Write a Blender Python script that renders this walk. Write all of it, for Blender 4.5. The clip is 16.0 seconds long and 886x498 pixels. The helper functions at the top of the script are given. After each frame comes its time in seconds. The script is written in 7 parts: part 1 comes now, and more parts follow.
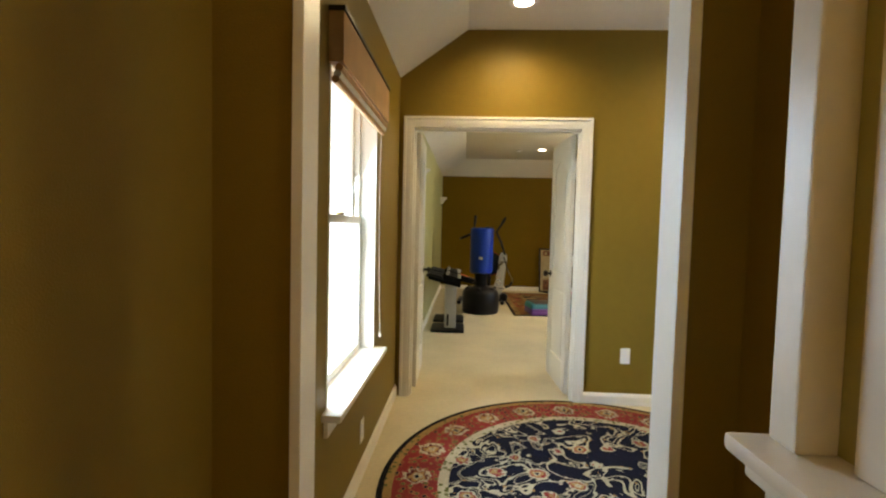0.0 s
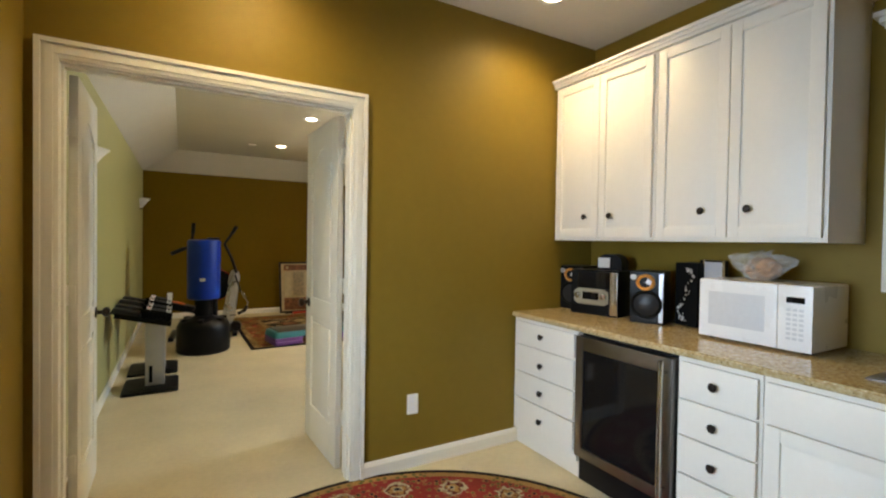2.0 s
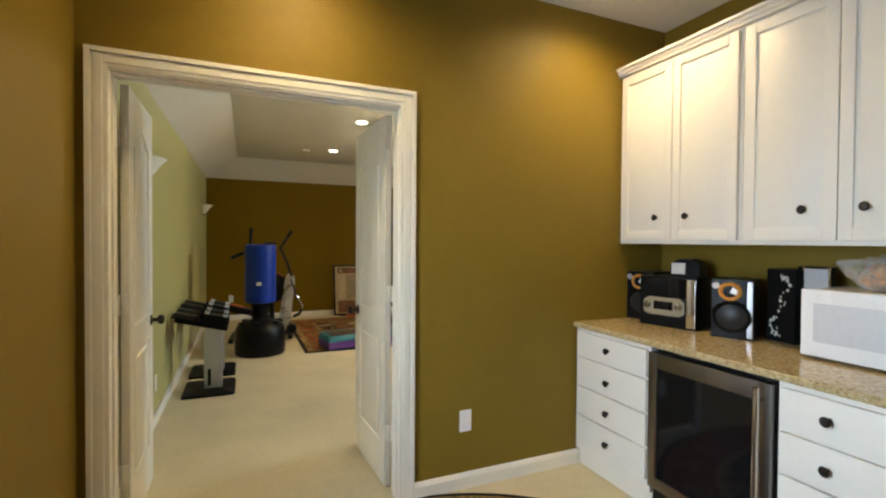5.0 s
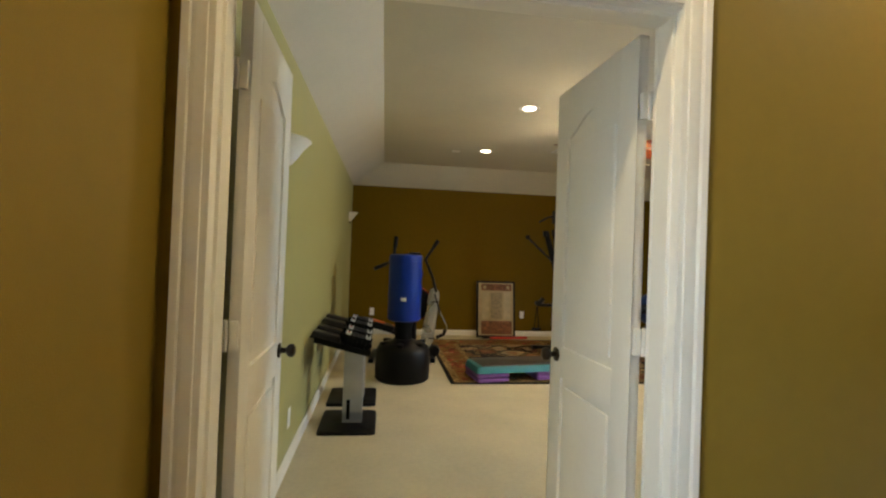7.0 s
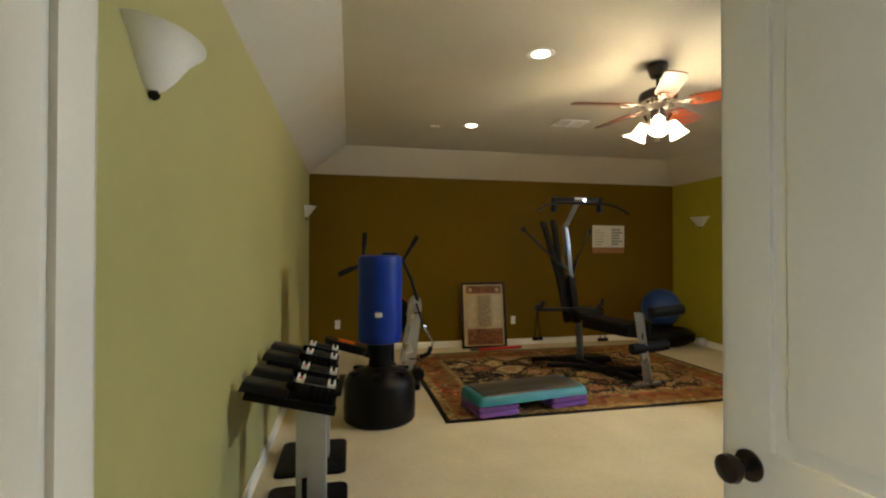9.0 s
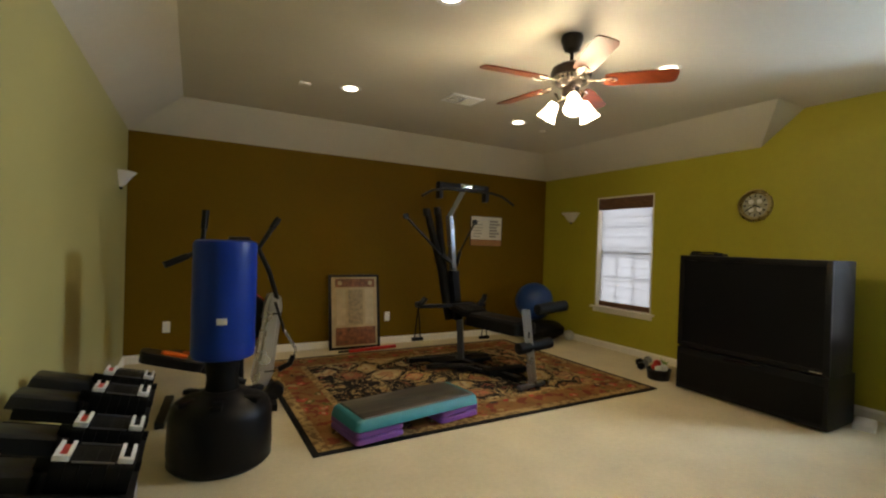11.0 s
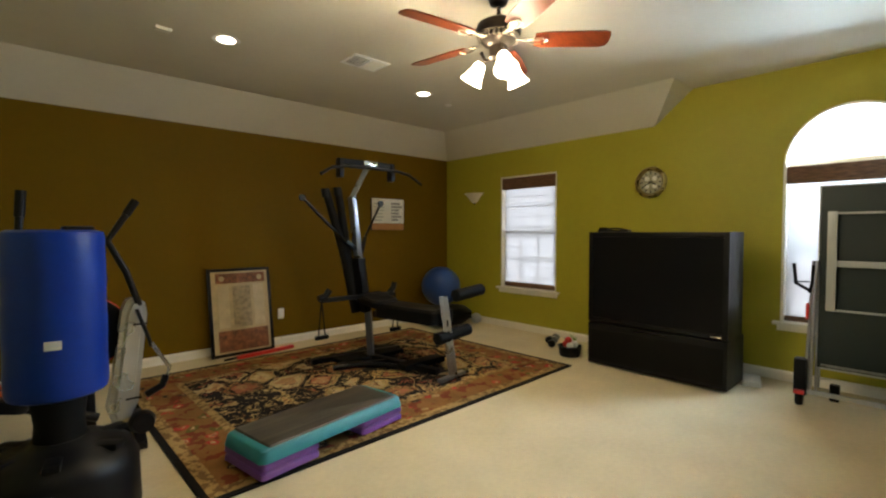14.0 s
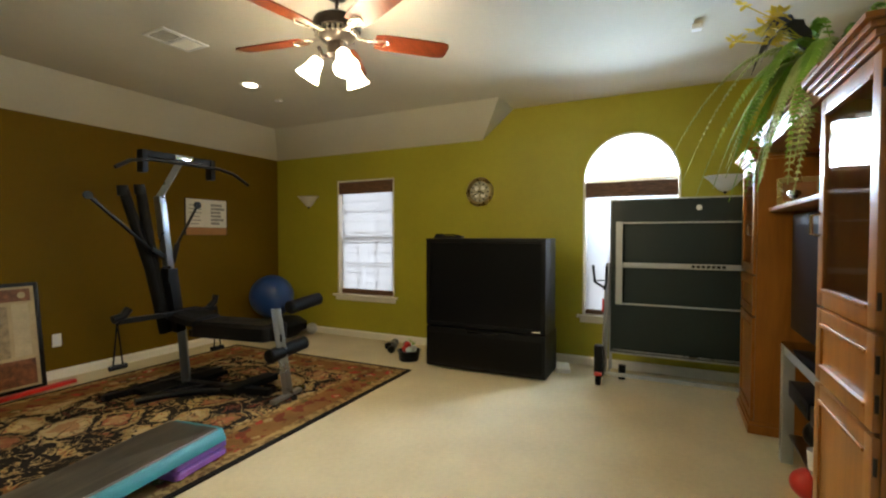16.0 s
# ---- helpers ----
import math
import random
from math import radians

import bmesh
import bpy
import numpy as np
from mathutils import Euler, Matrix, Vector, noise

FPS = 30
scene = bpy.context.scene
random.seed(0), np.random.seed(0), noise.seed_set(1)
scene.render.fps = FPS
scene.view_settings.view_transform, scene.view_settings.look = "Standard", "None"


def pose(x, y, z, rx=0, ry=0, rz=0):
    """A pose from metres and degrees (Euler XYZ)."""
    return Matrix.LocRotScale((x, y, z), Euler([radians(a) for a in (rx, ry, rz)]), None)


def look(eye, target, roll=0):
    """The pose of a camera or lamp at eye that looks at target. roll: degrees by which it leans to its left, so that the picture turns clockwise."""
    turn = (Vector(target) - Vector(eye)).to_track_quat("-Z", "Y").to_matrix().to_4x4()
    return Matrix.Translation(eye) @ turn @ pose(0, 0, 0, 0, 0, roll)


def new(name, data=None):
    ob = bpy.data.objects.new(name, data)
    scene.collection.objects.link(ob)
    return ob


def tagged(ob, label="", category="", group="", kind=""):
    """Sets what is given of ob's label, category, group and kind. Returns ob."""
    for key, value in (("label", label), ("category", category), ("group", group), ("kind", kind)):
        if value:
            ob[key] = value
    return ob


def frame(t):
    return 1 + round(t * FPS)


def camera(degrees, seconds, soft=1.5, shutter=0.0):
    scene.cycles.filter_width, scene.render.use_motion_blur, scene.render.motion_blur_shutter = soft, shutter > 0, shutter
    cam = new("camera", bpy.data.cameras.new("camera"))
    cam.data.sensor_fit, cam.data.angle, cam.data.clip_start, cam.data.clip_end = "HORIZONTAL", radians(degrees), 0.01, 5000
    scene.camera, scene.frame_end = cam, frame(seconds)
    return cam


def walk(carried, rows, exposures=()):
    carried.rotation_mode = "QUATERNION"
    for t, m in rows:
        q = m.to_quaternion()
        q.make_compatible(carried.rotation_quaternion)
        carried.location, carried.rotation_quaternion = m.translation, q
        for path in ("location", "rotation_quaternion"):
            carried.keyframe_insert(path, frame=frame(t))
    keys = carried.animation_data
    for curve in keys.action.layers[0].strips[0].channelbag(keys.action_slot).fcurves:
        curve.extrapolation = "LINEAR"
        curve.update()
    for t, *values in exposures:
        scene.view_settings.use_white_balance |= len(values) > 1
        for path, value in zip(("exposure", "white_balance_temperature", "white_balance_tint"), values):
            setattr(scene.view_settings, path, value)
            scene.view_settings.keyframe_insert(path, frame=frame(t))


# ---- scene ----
cam = camera(88.4, 16.0, soft=2.2)
PATH = [
    (0, (0.488, -3.5, 1.327), (0.391, -1.505, 1.232), 1.4),
    (0.5, (0.432, -3.185, 1.349), (0.652, -1.199, 1.266), -1.9),
    (1, (0.47, -2.88, 1.34), (0.948, -0.939, 1.277), -0.6),
    (1.5, (0.518, -2.63, 1.331), (1.253, -0.771, 1.292), 0.6),
    (2, (0.525, -2.444, 1.358), (1.518, -0.708, 1.324), 0.9),
    (2.5, (0.563, -2.393, 1.384), (1.699, -0.748, 1.348), 1.0),
    (3, (0.607, -2.393, 1.39), (1.802, -0.789, 1.356), 0.9),
    (3.5, (0.615, -2.406, 1.388), (1.802, -0.796, 1.357), 0.9),
    (4, (0.597, -2.359, 1.383), (1.732, -0.712, 1.353), 0.8),
    (4.5, (0.568, -2.354, 1.391), (1.571, -0.624, 1.359), 0.3),
    (5, (0.605, -2.282, 1.383), (1.394, -0.444, 1.35), 0.4),
    (7.5, (0.498, -0.895, 1.342), (0.712, 1.093, 1.371), 1.8),
    (8, (0.492, -0.612, 1.344), (0.72, 1.375, 1.376), 0.5),
    (10.5, (0.56, 0.564, 1.344), (1.387, 2.385, 1.335), 2.0),
    (11, (0.574, 0.657, 1.343), (1.537, 2.41, 1.326), 1.8),
    (11.5, (0.576, 0.708, 1.316), (1.643, 2.4, 1.292), 1.5),
    (12, (0.574, 0.754, 1.31), (1.723, 2.391, 1.272), 1.1),
    (12.5, (0.611, 0.84, 1.31), (1.818, 2.434, 1.258), 0.8),
    (13, (0.645, 0.978, 1.307), (1.905, 2.53, 1.243), 0.6),
    (13.5, (0.645, 1.061, 1.321), (1.956, 2.57, 1.247), 0.4),
    (14, (0.644, 1.139, 1.32), (2.004, 2.603, 1.246), -0.1),
    (14.5, (0.699, 1.218, 1.311), (2.124, 2.62, 1.239), -0.3),
    (15, (0.672, 1.19, 1.348), (2.174, 2.508, 1.264), -0.7),
    (15.5, (0.680, 1.095, 1.350), (2.300, 2.262, 1.270), -0.4),
    (16, (0.706, 1.239, 1.337), (2.495, 2.132, 1.281), -0.0),
]
walk(cam, [(t, look(eye, target, roll)) for t, eye, target, roll in PATH],
     exposures=[(0, 0.17, 6950, 14), (1, 0.05, 6800, 14), (5, 0.03, 6800, 14), (7.5, -0.14, 6750, 13), (8, -0.14, 6750, 13), (10.5, -0.28, 6450, 14), (12, -0.28, 6350, 13), (12.5, 0.0, 6300, 12), (13, 0.06, 6300, 12), (16, 0.08, 6200, 11)])

# ---- world and light ----
world = bpy.data.worlds.new("world")
scene.world = world
world.use_nodes = True
sky = world.node_tree.nodes.new("ShaderNodeTexSky")
sky.sky_type, sky.sun_disc, sky.sun_elevation, sky.sun_rotation = "NISHITA", False, radians(48), radians(100)
world.node_tree.nodes["Background"].inputs[1].default_value = 0.1
world.node_tree.links.new(sky.outputs[0], world.node_tree.nodes["Background"].inputs[0])

WARM, COOL = (1.0, 0.80, 0.47), (0.80, 0.91, 1.0)


def area(name, at, facing, w, h, watts, colour, spread=180):
    d = bpy.data.lights.new(name, "AREA")
    d.shape, d.size, d.size_y, d.energy, d.color = "RECTANGLE", w, h, watts, colour
    d.spread = radians(spread)
    ob = new(name, d)
    ob.matrix_world = look(at, facing)
    return ob


def spot(name, at, watts, colour, degrees=110, blend=0.8, radius=0.05):
    d = bpy.data.lights.new(name, "SPOT")
    d.energy, d.color, d.spot_size, d.spot_blend, d.shadow_soft_size = watts, colour, radians(degrees), blend, radius
    ob = new(name, d)
    ob.matrix_world = look(at, (at[0] + 0.001, at[1], at[2] - 1))
    return ob


def bulb(name, at, watts, colour, radius=0.04):
    d = bpy.data.lights.new(name, "POINT")
    d.energy, d.color, d.shadow_soft_size = watts, colour, radius
    ob = new(name, d)
    ob.location = at
    return ob


# daylight in the bar and arch window openings
area("daylight_bar_window", (-0.245, -1.335, 1.34), (1, -1.335, 0.80), 0.86, 1.38, 47, (0.53, 0.76, 1.0), 140)
area("daylight_arch_window", (5.79, 1.60, 2.10), (4, 1.60, 0.95), 0.86, 0.50, 150, (0.64, 0.84, 1.0), 140)
# added fill for the dim hall, from an unseen source on its east side
area("hall_fill_light", (2.39, -3.40, 1.70), (0.0, -3.55, 1.30), 0.9, 1.1, 58, (1.0, 0.84, 0.58), 160)
# recessed lamps and the fan's bulbs
FAN_WATTS = 16
ROOM_CANS = [(2.42, -0.40), (0.83, -0.42)]
GYM_CANS = [(1.80, 4.73), (1.81, 2.91), (3.73, 4.75), (3.72, 2.91)]
for x, y in ROOM_CANS:
    spot("can_glow", (x, y, 2.795), 60, (1.0, 0.80, 0.43), 160, 1.0)
for x, y in GYM_CANS:
    spot("can_glow", (x, y, 2.72), 13 if y < 4 else 25, WARM, 150, 1.0)

# ---- materials ----


def mat(name, colour, rough=0.6, metal=0.0, var=0.12, scale=6.0, bump=0.0, bscale=200.0, coat=0.0, spread=0.0, spec=0.5, emit=None):
    """A surface with two scales of mottling, fine relief and slightly uneven gloss."""
    m = bpy.data.materials.new(name)
    m.use_nodes = True
    nt = m.node_tree
    b = nt.nodes["Principled BSDF"]
    tc = nt.nodes.new("ShaderNodeTexCoord")
    co = tc.outputs["Object"]
    n1 = nt.nodes.new("ShaderNodeTexNoise")
    n1.inputs["Scale"].default_value, n1.inputs["Detail"].default_value = scale, 5
    nt.links.new(co, n1.inputs["Vector"])
    n2 = nt.nodes.new("ShaderNodeTexNoise")
    n2.inputs["Scale"].default_value, n2.inputs["Detail"].default_value = scale * 14, 3
    nt.links.new(co, n2.inputs["Vector"])
    add = nt.nodes.new("ShaderNodeMath")
    add.operation = "MULTIPLY_ADD"
    add.inputs[1].default_value = 0.45
    nt.links.new(n2.outputs[0], add.inputs[0])
    nt.links.new(n1.outputs[0], add.inputs[2])
    r = nt.nodes.new("ShaderNodeMapRange")
    r.inputs[1].default_value, r.inputs[2].default_value = 0.45, 1.0
    r.inputs[3].default_value, r.inputs[4].default_value = 1 - var, 1 + var
    nt.links.new(add.outputs[0], r.inputs[0])
    val = r.outputs[0]
    if spread:
        oi = nt.nodes.new("ShaderNodeObjectInfo")
        rr = nt.nodes.new("ShaderNodeMapRange")
        rr.inputs[3].default_value, rr.inputs[4].default_value = 1 - spread, 1 + spread
        nt.links.new(oi.outputs["Random"], rr.inputs[0])
        mu = nt.nodes.new("ShaderNodeMath")
        mu.operation = "MULTIPLY"
        nt.links.new(val, mu.inputs[0])
        nt.links.new(rr.outputs[0], mu.inputs[1])
        val = mu.outputs[0]
    vm = nt.nodes.new("ShaderNodeVectorMath")
    vm.operation = "SCALE"
    vm.inputs[0].default_value = colour
    nt.links.new(val, vm.inputs["Scale"])
    nt.links.new(vm.outputs[0], b.inputs["Base Color"])
    rg = nt.nodes.new("ShaderNodeMapRange")
    rg.inputs[3].default_value, rg.inputs[4].default_value = max(0.02, rough * 0.85), min(1, rough * 1.15)
    nt.links.new(n1.outputs[0], rg.inputs[0])
    nt.links.new(rg.outputs[0], b.inputs["Roughness"])
    b.inputs["Metallic"].default_value = metal
    b.inputs["Specular IOR Level"].default_value = spec
    b.inputs["Coat Weight"].default_value = coat
    if bump:
        n3 = nt.nodes.new("ShaderNodeTexNoise")
        n3.inputs["Scale"].default_value, n3.inputs["Detail"].default_value = bscale, 4
        nt.links.new(co, n3.inputs["Vector"])
        bp = nt.nodes.new("ShaderNodeBump")
        bp.inputs["Strength"].default_value, bp.inputs["Distance"].default_value = bump, 0.004
        nt.links.new(n3.outputs[0], bp.inputs["Height"])
        nt.links.new(bp.outputs[0], b.inputs["Normal"])
    if emit:
        b.inputs["Emission Color"].default_value = (*emit[0], 1)
        b.inputs["Emission Strength"].default_value = emit[1]
    return m


def ramp(nt, fac, stops, mode="LINEAR"):
    r = nt.nodes.new("ShaderNodeValToRGB")
    r.color_ramp.interpolation = mode
    e = r.color_ramp.elements
    while len(e) < len(stops):
        e.new(0.5)
    for k, (p, c) in enumerate(stops):
        e[k].position, e[k].color = p, (*c, 1)
    nt.links.new(fac, r.inputs[0])
    return r.outputs[0]


def wood(name, dark, light, rough=0.35, along=(1, 1, 0.08), scale=9.0, coat=0.2):
    m = bpy.data.materials.new(name)
    m.use_nodes = True
    nt = m.node_tree
    b = nt.nodes["Principled BSDF"]
    tc = nt.nodes.new("ShaderNodeTexCoord")
    mp = nt.nodes.new("ShaderNodeMapping")
    mp.inputs["Scale"].default_value = along
    nt.links.new(tc.outputs["Object"], mp.inputs[0])
    n = nt.nodes.new("ShaderNodeTexNoise")
    n.inputs["Scale"].default_value, n.inputs["Detail"].default_value, n.inputs["Distortion"].default_value = scale, 6, 1.2
    nt.links.new(mp.outputs[0], n.inputs["Vector"])
    n2 = nt.nodes.new("ShaderNodeTexNoise")
    n2.inputs["Scale"].default_value, n2.inputs["Detail"].default_value = scale * 12, 3
    nt.links.new(mp.outputs[0], n2.inputs["Vector"])
    mx = nt.nodes.new("ShaderNodeMath")
    mx.operation = "MULTIPLY_ADD"
    mx.inputs[1].default_value = 0.35
    nt.links.new(n2.outputs[0], mx.inputs[0])
    nt.links.new(n.outputs[0], mx.inputs[2])
    nt.links.new(ramp(nt, mx.outputs[0], [(0.45, dark), (0.62, tuple((a + c) / 2 for a, c in zip(dark, light))), (0.85, light)]), b.inputs["Base Color"])
    b.inputs["Roughness"].default_value = rough
    b.inputs["Coat Weight"].default_value = coat
    b.inputs["Coat Roughness"].default_value = 0.25
    bp = nt.nodes.new("ShaderNodeBump")
    bp.inputs["Strength"].default_value, bp.inputs["Distance"].default_value = 0.15, 0.002
    nt.links.new(n2.outputs[0], bp.inputs["Height"])
    nt.links.new(bp.outputs[0], b.inputs["Normal"])
    return m


PAINT_BROWN = mat("olive_brown_wall_paint", (0.228, 0.149, 0.021), 0.50, spec=0.2, var=0.07, scale=1.3, bump=0.25, bscale=320)
PAINT_DARK = mat("dark_brown_wall_paint", (0.142, 0.083, 0.003), 0.55, spec=0.08, var=0.08, scale=1.3, bump=0.25, bscale=320)
PAINT_SAGE = mat("sage_green_wall_paint", (0.41, 0.375, 0.15), 0.36, spec=0.35, var=0.07, scale=1.3, bump=0.25, bscale=320)
PAINT_OLIVE = mat("olive_green_wall_paint", (0.37, 0.335, 0.028), 0.45, spec=0.25, var=0.07, scale=1.3, bump=0.25, bscale=320)
CEIL = mat("ceiling_paint", (0.74, 0.71, 0.64), 0.85, var=0.04, scale=2, bump=0.5, bscale=260)
# ceiling paint darkened and warmed, with the gym's dim bounce light in the colour
CEIL_GYM = mat("dimmed_ceiling_paint", (0.65, 0.61, 0.52), 0.85, var=0.04, scale=2, bump=0.5, bscale=260)
TRIM = mat("white_trim_paint", (0.80, 0.76, 0.66), 0.32, var=0.04, scale=4)
CARPET = mat("beige_carpet", (0.65, 0.56, 0.37), 0.95, var=0.10, scale=2.2, bump=1.0, bscale=420, spec=0.1)
CABWHITE = mat("white_cabinet_paint", (0.81, 0.755, 0.67), 0.42, var=0.03, scale=3)


def glow(name, colour, strength):
    m = bpy.data.materials.new(name)
    m.use_nodes = True
    nt = m.node_tree
    nt.nodes.clear()
    o = nt.nodes.new("ShaderNodeOutputMaterial")
    e = nt.nodes.new("ShaderNodeEmission")
    tc = nt.nodes.new("ShaderNodeTexCoord")
    n = nt.nodes.new("ShaderNodeTexNoise")
    n.inputs["Scale"].default_value = 1.4
    nt.links.new(tc.outputs["Object"], n.inputs["Vector"])
    nt.links.new(ramp(nt, n.outputs[0], [(0.35, tuple(c * 0.86 for c in colour)), (0.65, colour)]), e.inputs[0])
    e.inputs[1].default_value = strength
    nt.links.new(e.outputs[0], o.inputs[0])
    return m


LAMP = glow("lamp_face", (1.0, 0.86, 0.60), 14)
OUTSIDE = glow("bright_overcast_distance", (0.93, 0.97, 1.0), 3.2)

# ---- mesh helpers ----


def box(bm, x0, x1, y0, y1, z0, z1, bevel=0.0, m=None):
    """A box, with rounded edges if bevel is given."""
    r = bmesh.ops.create_cube(bm, size=1)
    vs = r["verts"]
    for v in vs:
        v.co = Vector((x0 + (v.co.x + 0.5) * (x1 - x0), y0 + (v.co.y + 0.5) * (y1 - y0), z0 + (v.co.z + 0.5) * (z1 - z0)))
    if bevel:
        es = list({e for v in vs for e in v.link_edges})
        r = bmesh.ops.bevel(bm, geom=es, offset=bevel, segments=2, affect="EDGES", profile=0.7)
        vs = list({v for f in r["faces"] for v in f.verts} | {v for v in vs if v.is_valid})
    if m is not None:
        bmesh.ops.transform(bm, matrix=m, verts=vs)
    return vs


def turned(bm, profile, n=28, m=None, caps=True):
    """A lathed shape about z; profile: (radius, height) from one end to the other."""
    rings = []
    for rad, z in profile:
        rings.append([bm.verts.new((rad * math.cos(2 * math.pi * k / n), rad * math.sin(2 * math.pi * k / n), z)) for k in range(n)])
    for a, b in zip(rings, rings[1:]):
        for k in range(n):
            bm.faces.new((a[k], a[(k + 1) % n], b[(k + 1) % n], b[k]))
    if caps:
        if profile[0][0] > 1e-4:
            bm.faces.new(list(reversed(rings[0])))
        if profile[-1][0] > 1e-4:
            bm.faces.new(rings[-1])
    vs = [v for r in rings for v in r]
    if m is not None:
        bmesh.ops.transform(bm, matrix=m, verts=vs)
    return vs


def tube(bm, pts, radius, n=10, closed=False, flat=1.0):
    """A round bar along points."""
    pts = [Vector(p) for p in pts]
    rings, up = [], None
    for i, p in enumerate(pts):
        a, b = pts[max(i - 1, 0)], pts[min(i + 1, len(pts) - 1)]
        d = (b - a).normalized()
        if up is None:
            up = d.orthogonal().normalized()
        up = (up - d * up.dot(d)).normalized()
        side = d.cross(up)
        rad = radius[i] if isinstance(radius, (list, tuple)) else radius
        rings.append([bm.verts.new(p + rad * (math.cos(2 * math.pi * k / n) * up + flat * math.sin(2 * math.pi * k / n) * side)) for k in range(n)])
    for a, b in zip(rings, rings[1:]):
        for k in range(n):
            bm.faces.new((a[k], a[(k + 1) % n], b[(k + 1) % n], b[k]))
    bm.faces.new(list(reversed(rings[0])))
    bm.faces.new(rings[-1])
    return [v for r in rings for v in r]


def bar(bm, a, b, w, h, bevel=0.004):
    """A square-section bar from a to b."""
    a, b = Vector(a), Vector(b)
    q = (b - a).to_track_quat("Z", "Y").to_matrix().to_4x4()
    return box(bm, -w / 2, w / 2, -h / 2, h / 2, 0, (b - a).length, bevel, Matrix.Translation(a) @ q)


def prism(bm, outline, depth, m=None):
    """An outline in x, y pulled up by depth."""
    lo = [bm.verts.new((x, y, 0)) for x, y in outline]
    hi = [bm.verts.new((x, y, depth)) for x, y in outline]
    bm.faces.new(list(reversed(lo)))
    bm.faces.new(hi)
    n = len(lo)
    for k in range(n):
        bm.faces.new((lo[k], lo[(k + 1) % n], hi[(k + 1) % n], hi[k]))
    if m is not None:
        bmesh.ops.transform(bm, matrix=m, verts=lo + hi)
    return lo + hi


def mesh(name, bm, material, smooth=None):
    bmesh.ops.recalc_face_normals(bm, faces=bm.faces[:])
    me = bpy.data.meshes.new(name)
    bm.to_mesh(me)
    bm.free()
    me.materials.append(material)
    if smooth:
        me.shade_smooth()
        me.set_sharp_from_angle(angle=radians(smooth))
    return new(name, me)


def part(name, bm, material, parent, label="", smooth=40):
    ob = mesh(name, bm, material, smooth)
    ob.parent = parent
    return tagged(ob, label) if label else ob


def thing(name, label, category, at=(0, 0, 0), rz=0.0, group="", kind=""):
    ob = new(name)
    ob.empty_display_size = 0.1
    ob.location, ob.rotation_euler = at, (0, 0, radians(rz))
    return tagged(ob, label, category, group, kind)


def bm0():
    return bmesh.new()


def structure(name, bm, material, label, category, smooth=None):
    return tagged(mesh(name, bm, material, smooth), label, category, kind="structure")


# ---- structure ----
XL, XR, XG = -0.035, 3.22, 5.58
YF, YS = 6.36, -2.58
H1, HG = 2.815, 2.74
BAR, ALONG = 0.07, 0.955  # rise of the bar's fittings over their drawing, and its scale along the wall

bm = bm0()
box(bm, -0.235, 5.78, -5.6, 6.56, -0.2, 0.0)
structure("floor", bm, CARPET, "worn beige cut-pile carpet wall to wall", "carpet")


def holed(bm, u0, u1, z0, z1, holes, put):
    """A wall in the plane u, z with rectangular holes (u0, u1, z0, z1), in order of u; put(u0, u1, z0, z1) adds a block."""
    u = u0
    for a, b, c, d in holes:
        put(u, a, z0, z1)
        if c > z0:
            put(a, b, z0, c)
        if d < z1:
            put(a, b, d, z1)
        u = b
    put(u, u1, z0, z1)


W1 = (-1.79, -0.87, 0.605, 2.07)
W2 = (4.36, 5.26, 0.56, 2.075)
W3 = (1.155, 2.05, 0.52, 1.90)

bm = bm0()
holed(bm, -2.70, 0.0, 0, 3.0, [W1], lambda a, b, c, d: box(bm, XL - 0.2, XL, a, b, c, d))
structure("wall_bar_west", bm, PAINT_BROWN, "olive-brown painted wall with a sash window", "wall")
bm = bm0()
box(bm, XL - 0.2, XL, 0.06, 6.56, 0, 3.0)
structure("wall_gym_west", bm, PAINT_SAGE, "pale sage-green painted wall", "wall")
bm = bm0()
box(bm, XL, XG + 0.2, YF, YF + 0.2, 0, 3.0)
structure("wall_gym_north", bm, PAINT_DARK, "dark brown painted feature wall", "wall")

# the gym's east wall, with a plain window and an arched one
bm = bm0()
holed(bm, 0.06, YF, 0, 3.0, [W3, W2], lambda a, b, c, d: box(bm, XG, XG + 0.2, a, b, c, d) if not (a == W3[0] and c == W3[3]) else None)
AY, AR, AZ = (W3[0] + W3[1]) / 2, (W3[1] - W3[0]) / 2, W3[3]
arc = [(AY - AR * math.cos(math.pi * k / 24), AZ + AR * 1.04 * math.sin(math.pi * k / 24)) for k in range(25)]
for (ya, za), (yb, zb) in zip(arc, arc[1:]):
    q = [bm.verts.new((x, y, z)) for x in (XG, XG + 0.2) for y, z in ((ya, za), (yb, zb), (yb, 3.0), (ya, 3.0))]
    for f in ((3, 2, 1, 0), (4, 5, 6, 7), (0, 1, 5, 4), (2, 3, 7, 6)):
        bm.faces.new([q[k] for k in f])
bmesh.ops.remove_doubles(bm, verts=bm.verts[:], dist=1e-4)
structure("wall_gym_east", bm, PAINT_OLIVE, "olive-green painted wall with two windows", "wall")

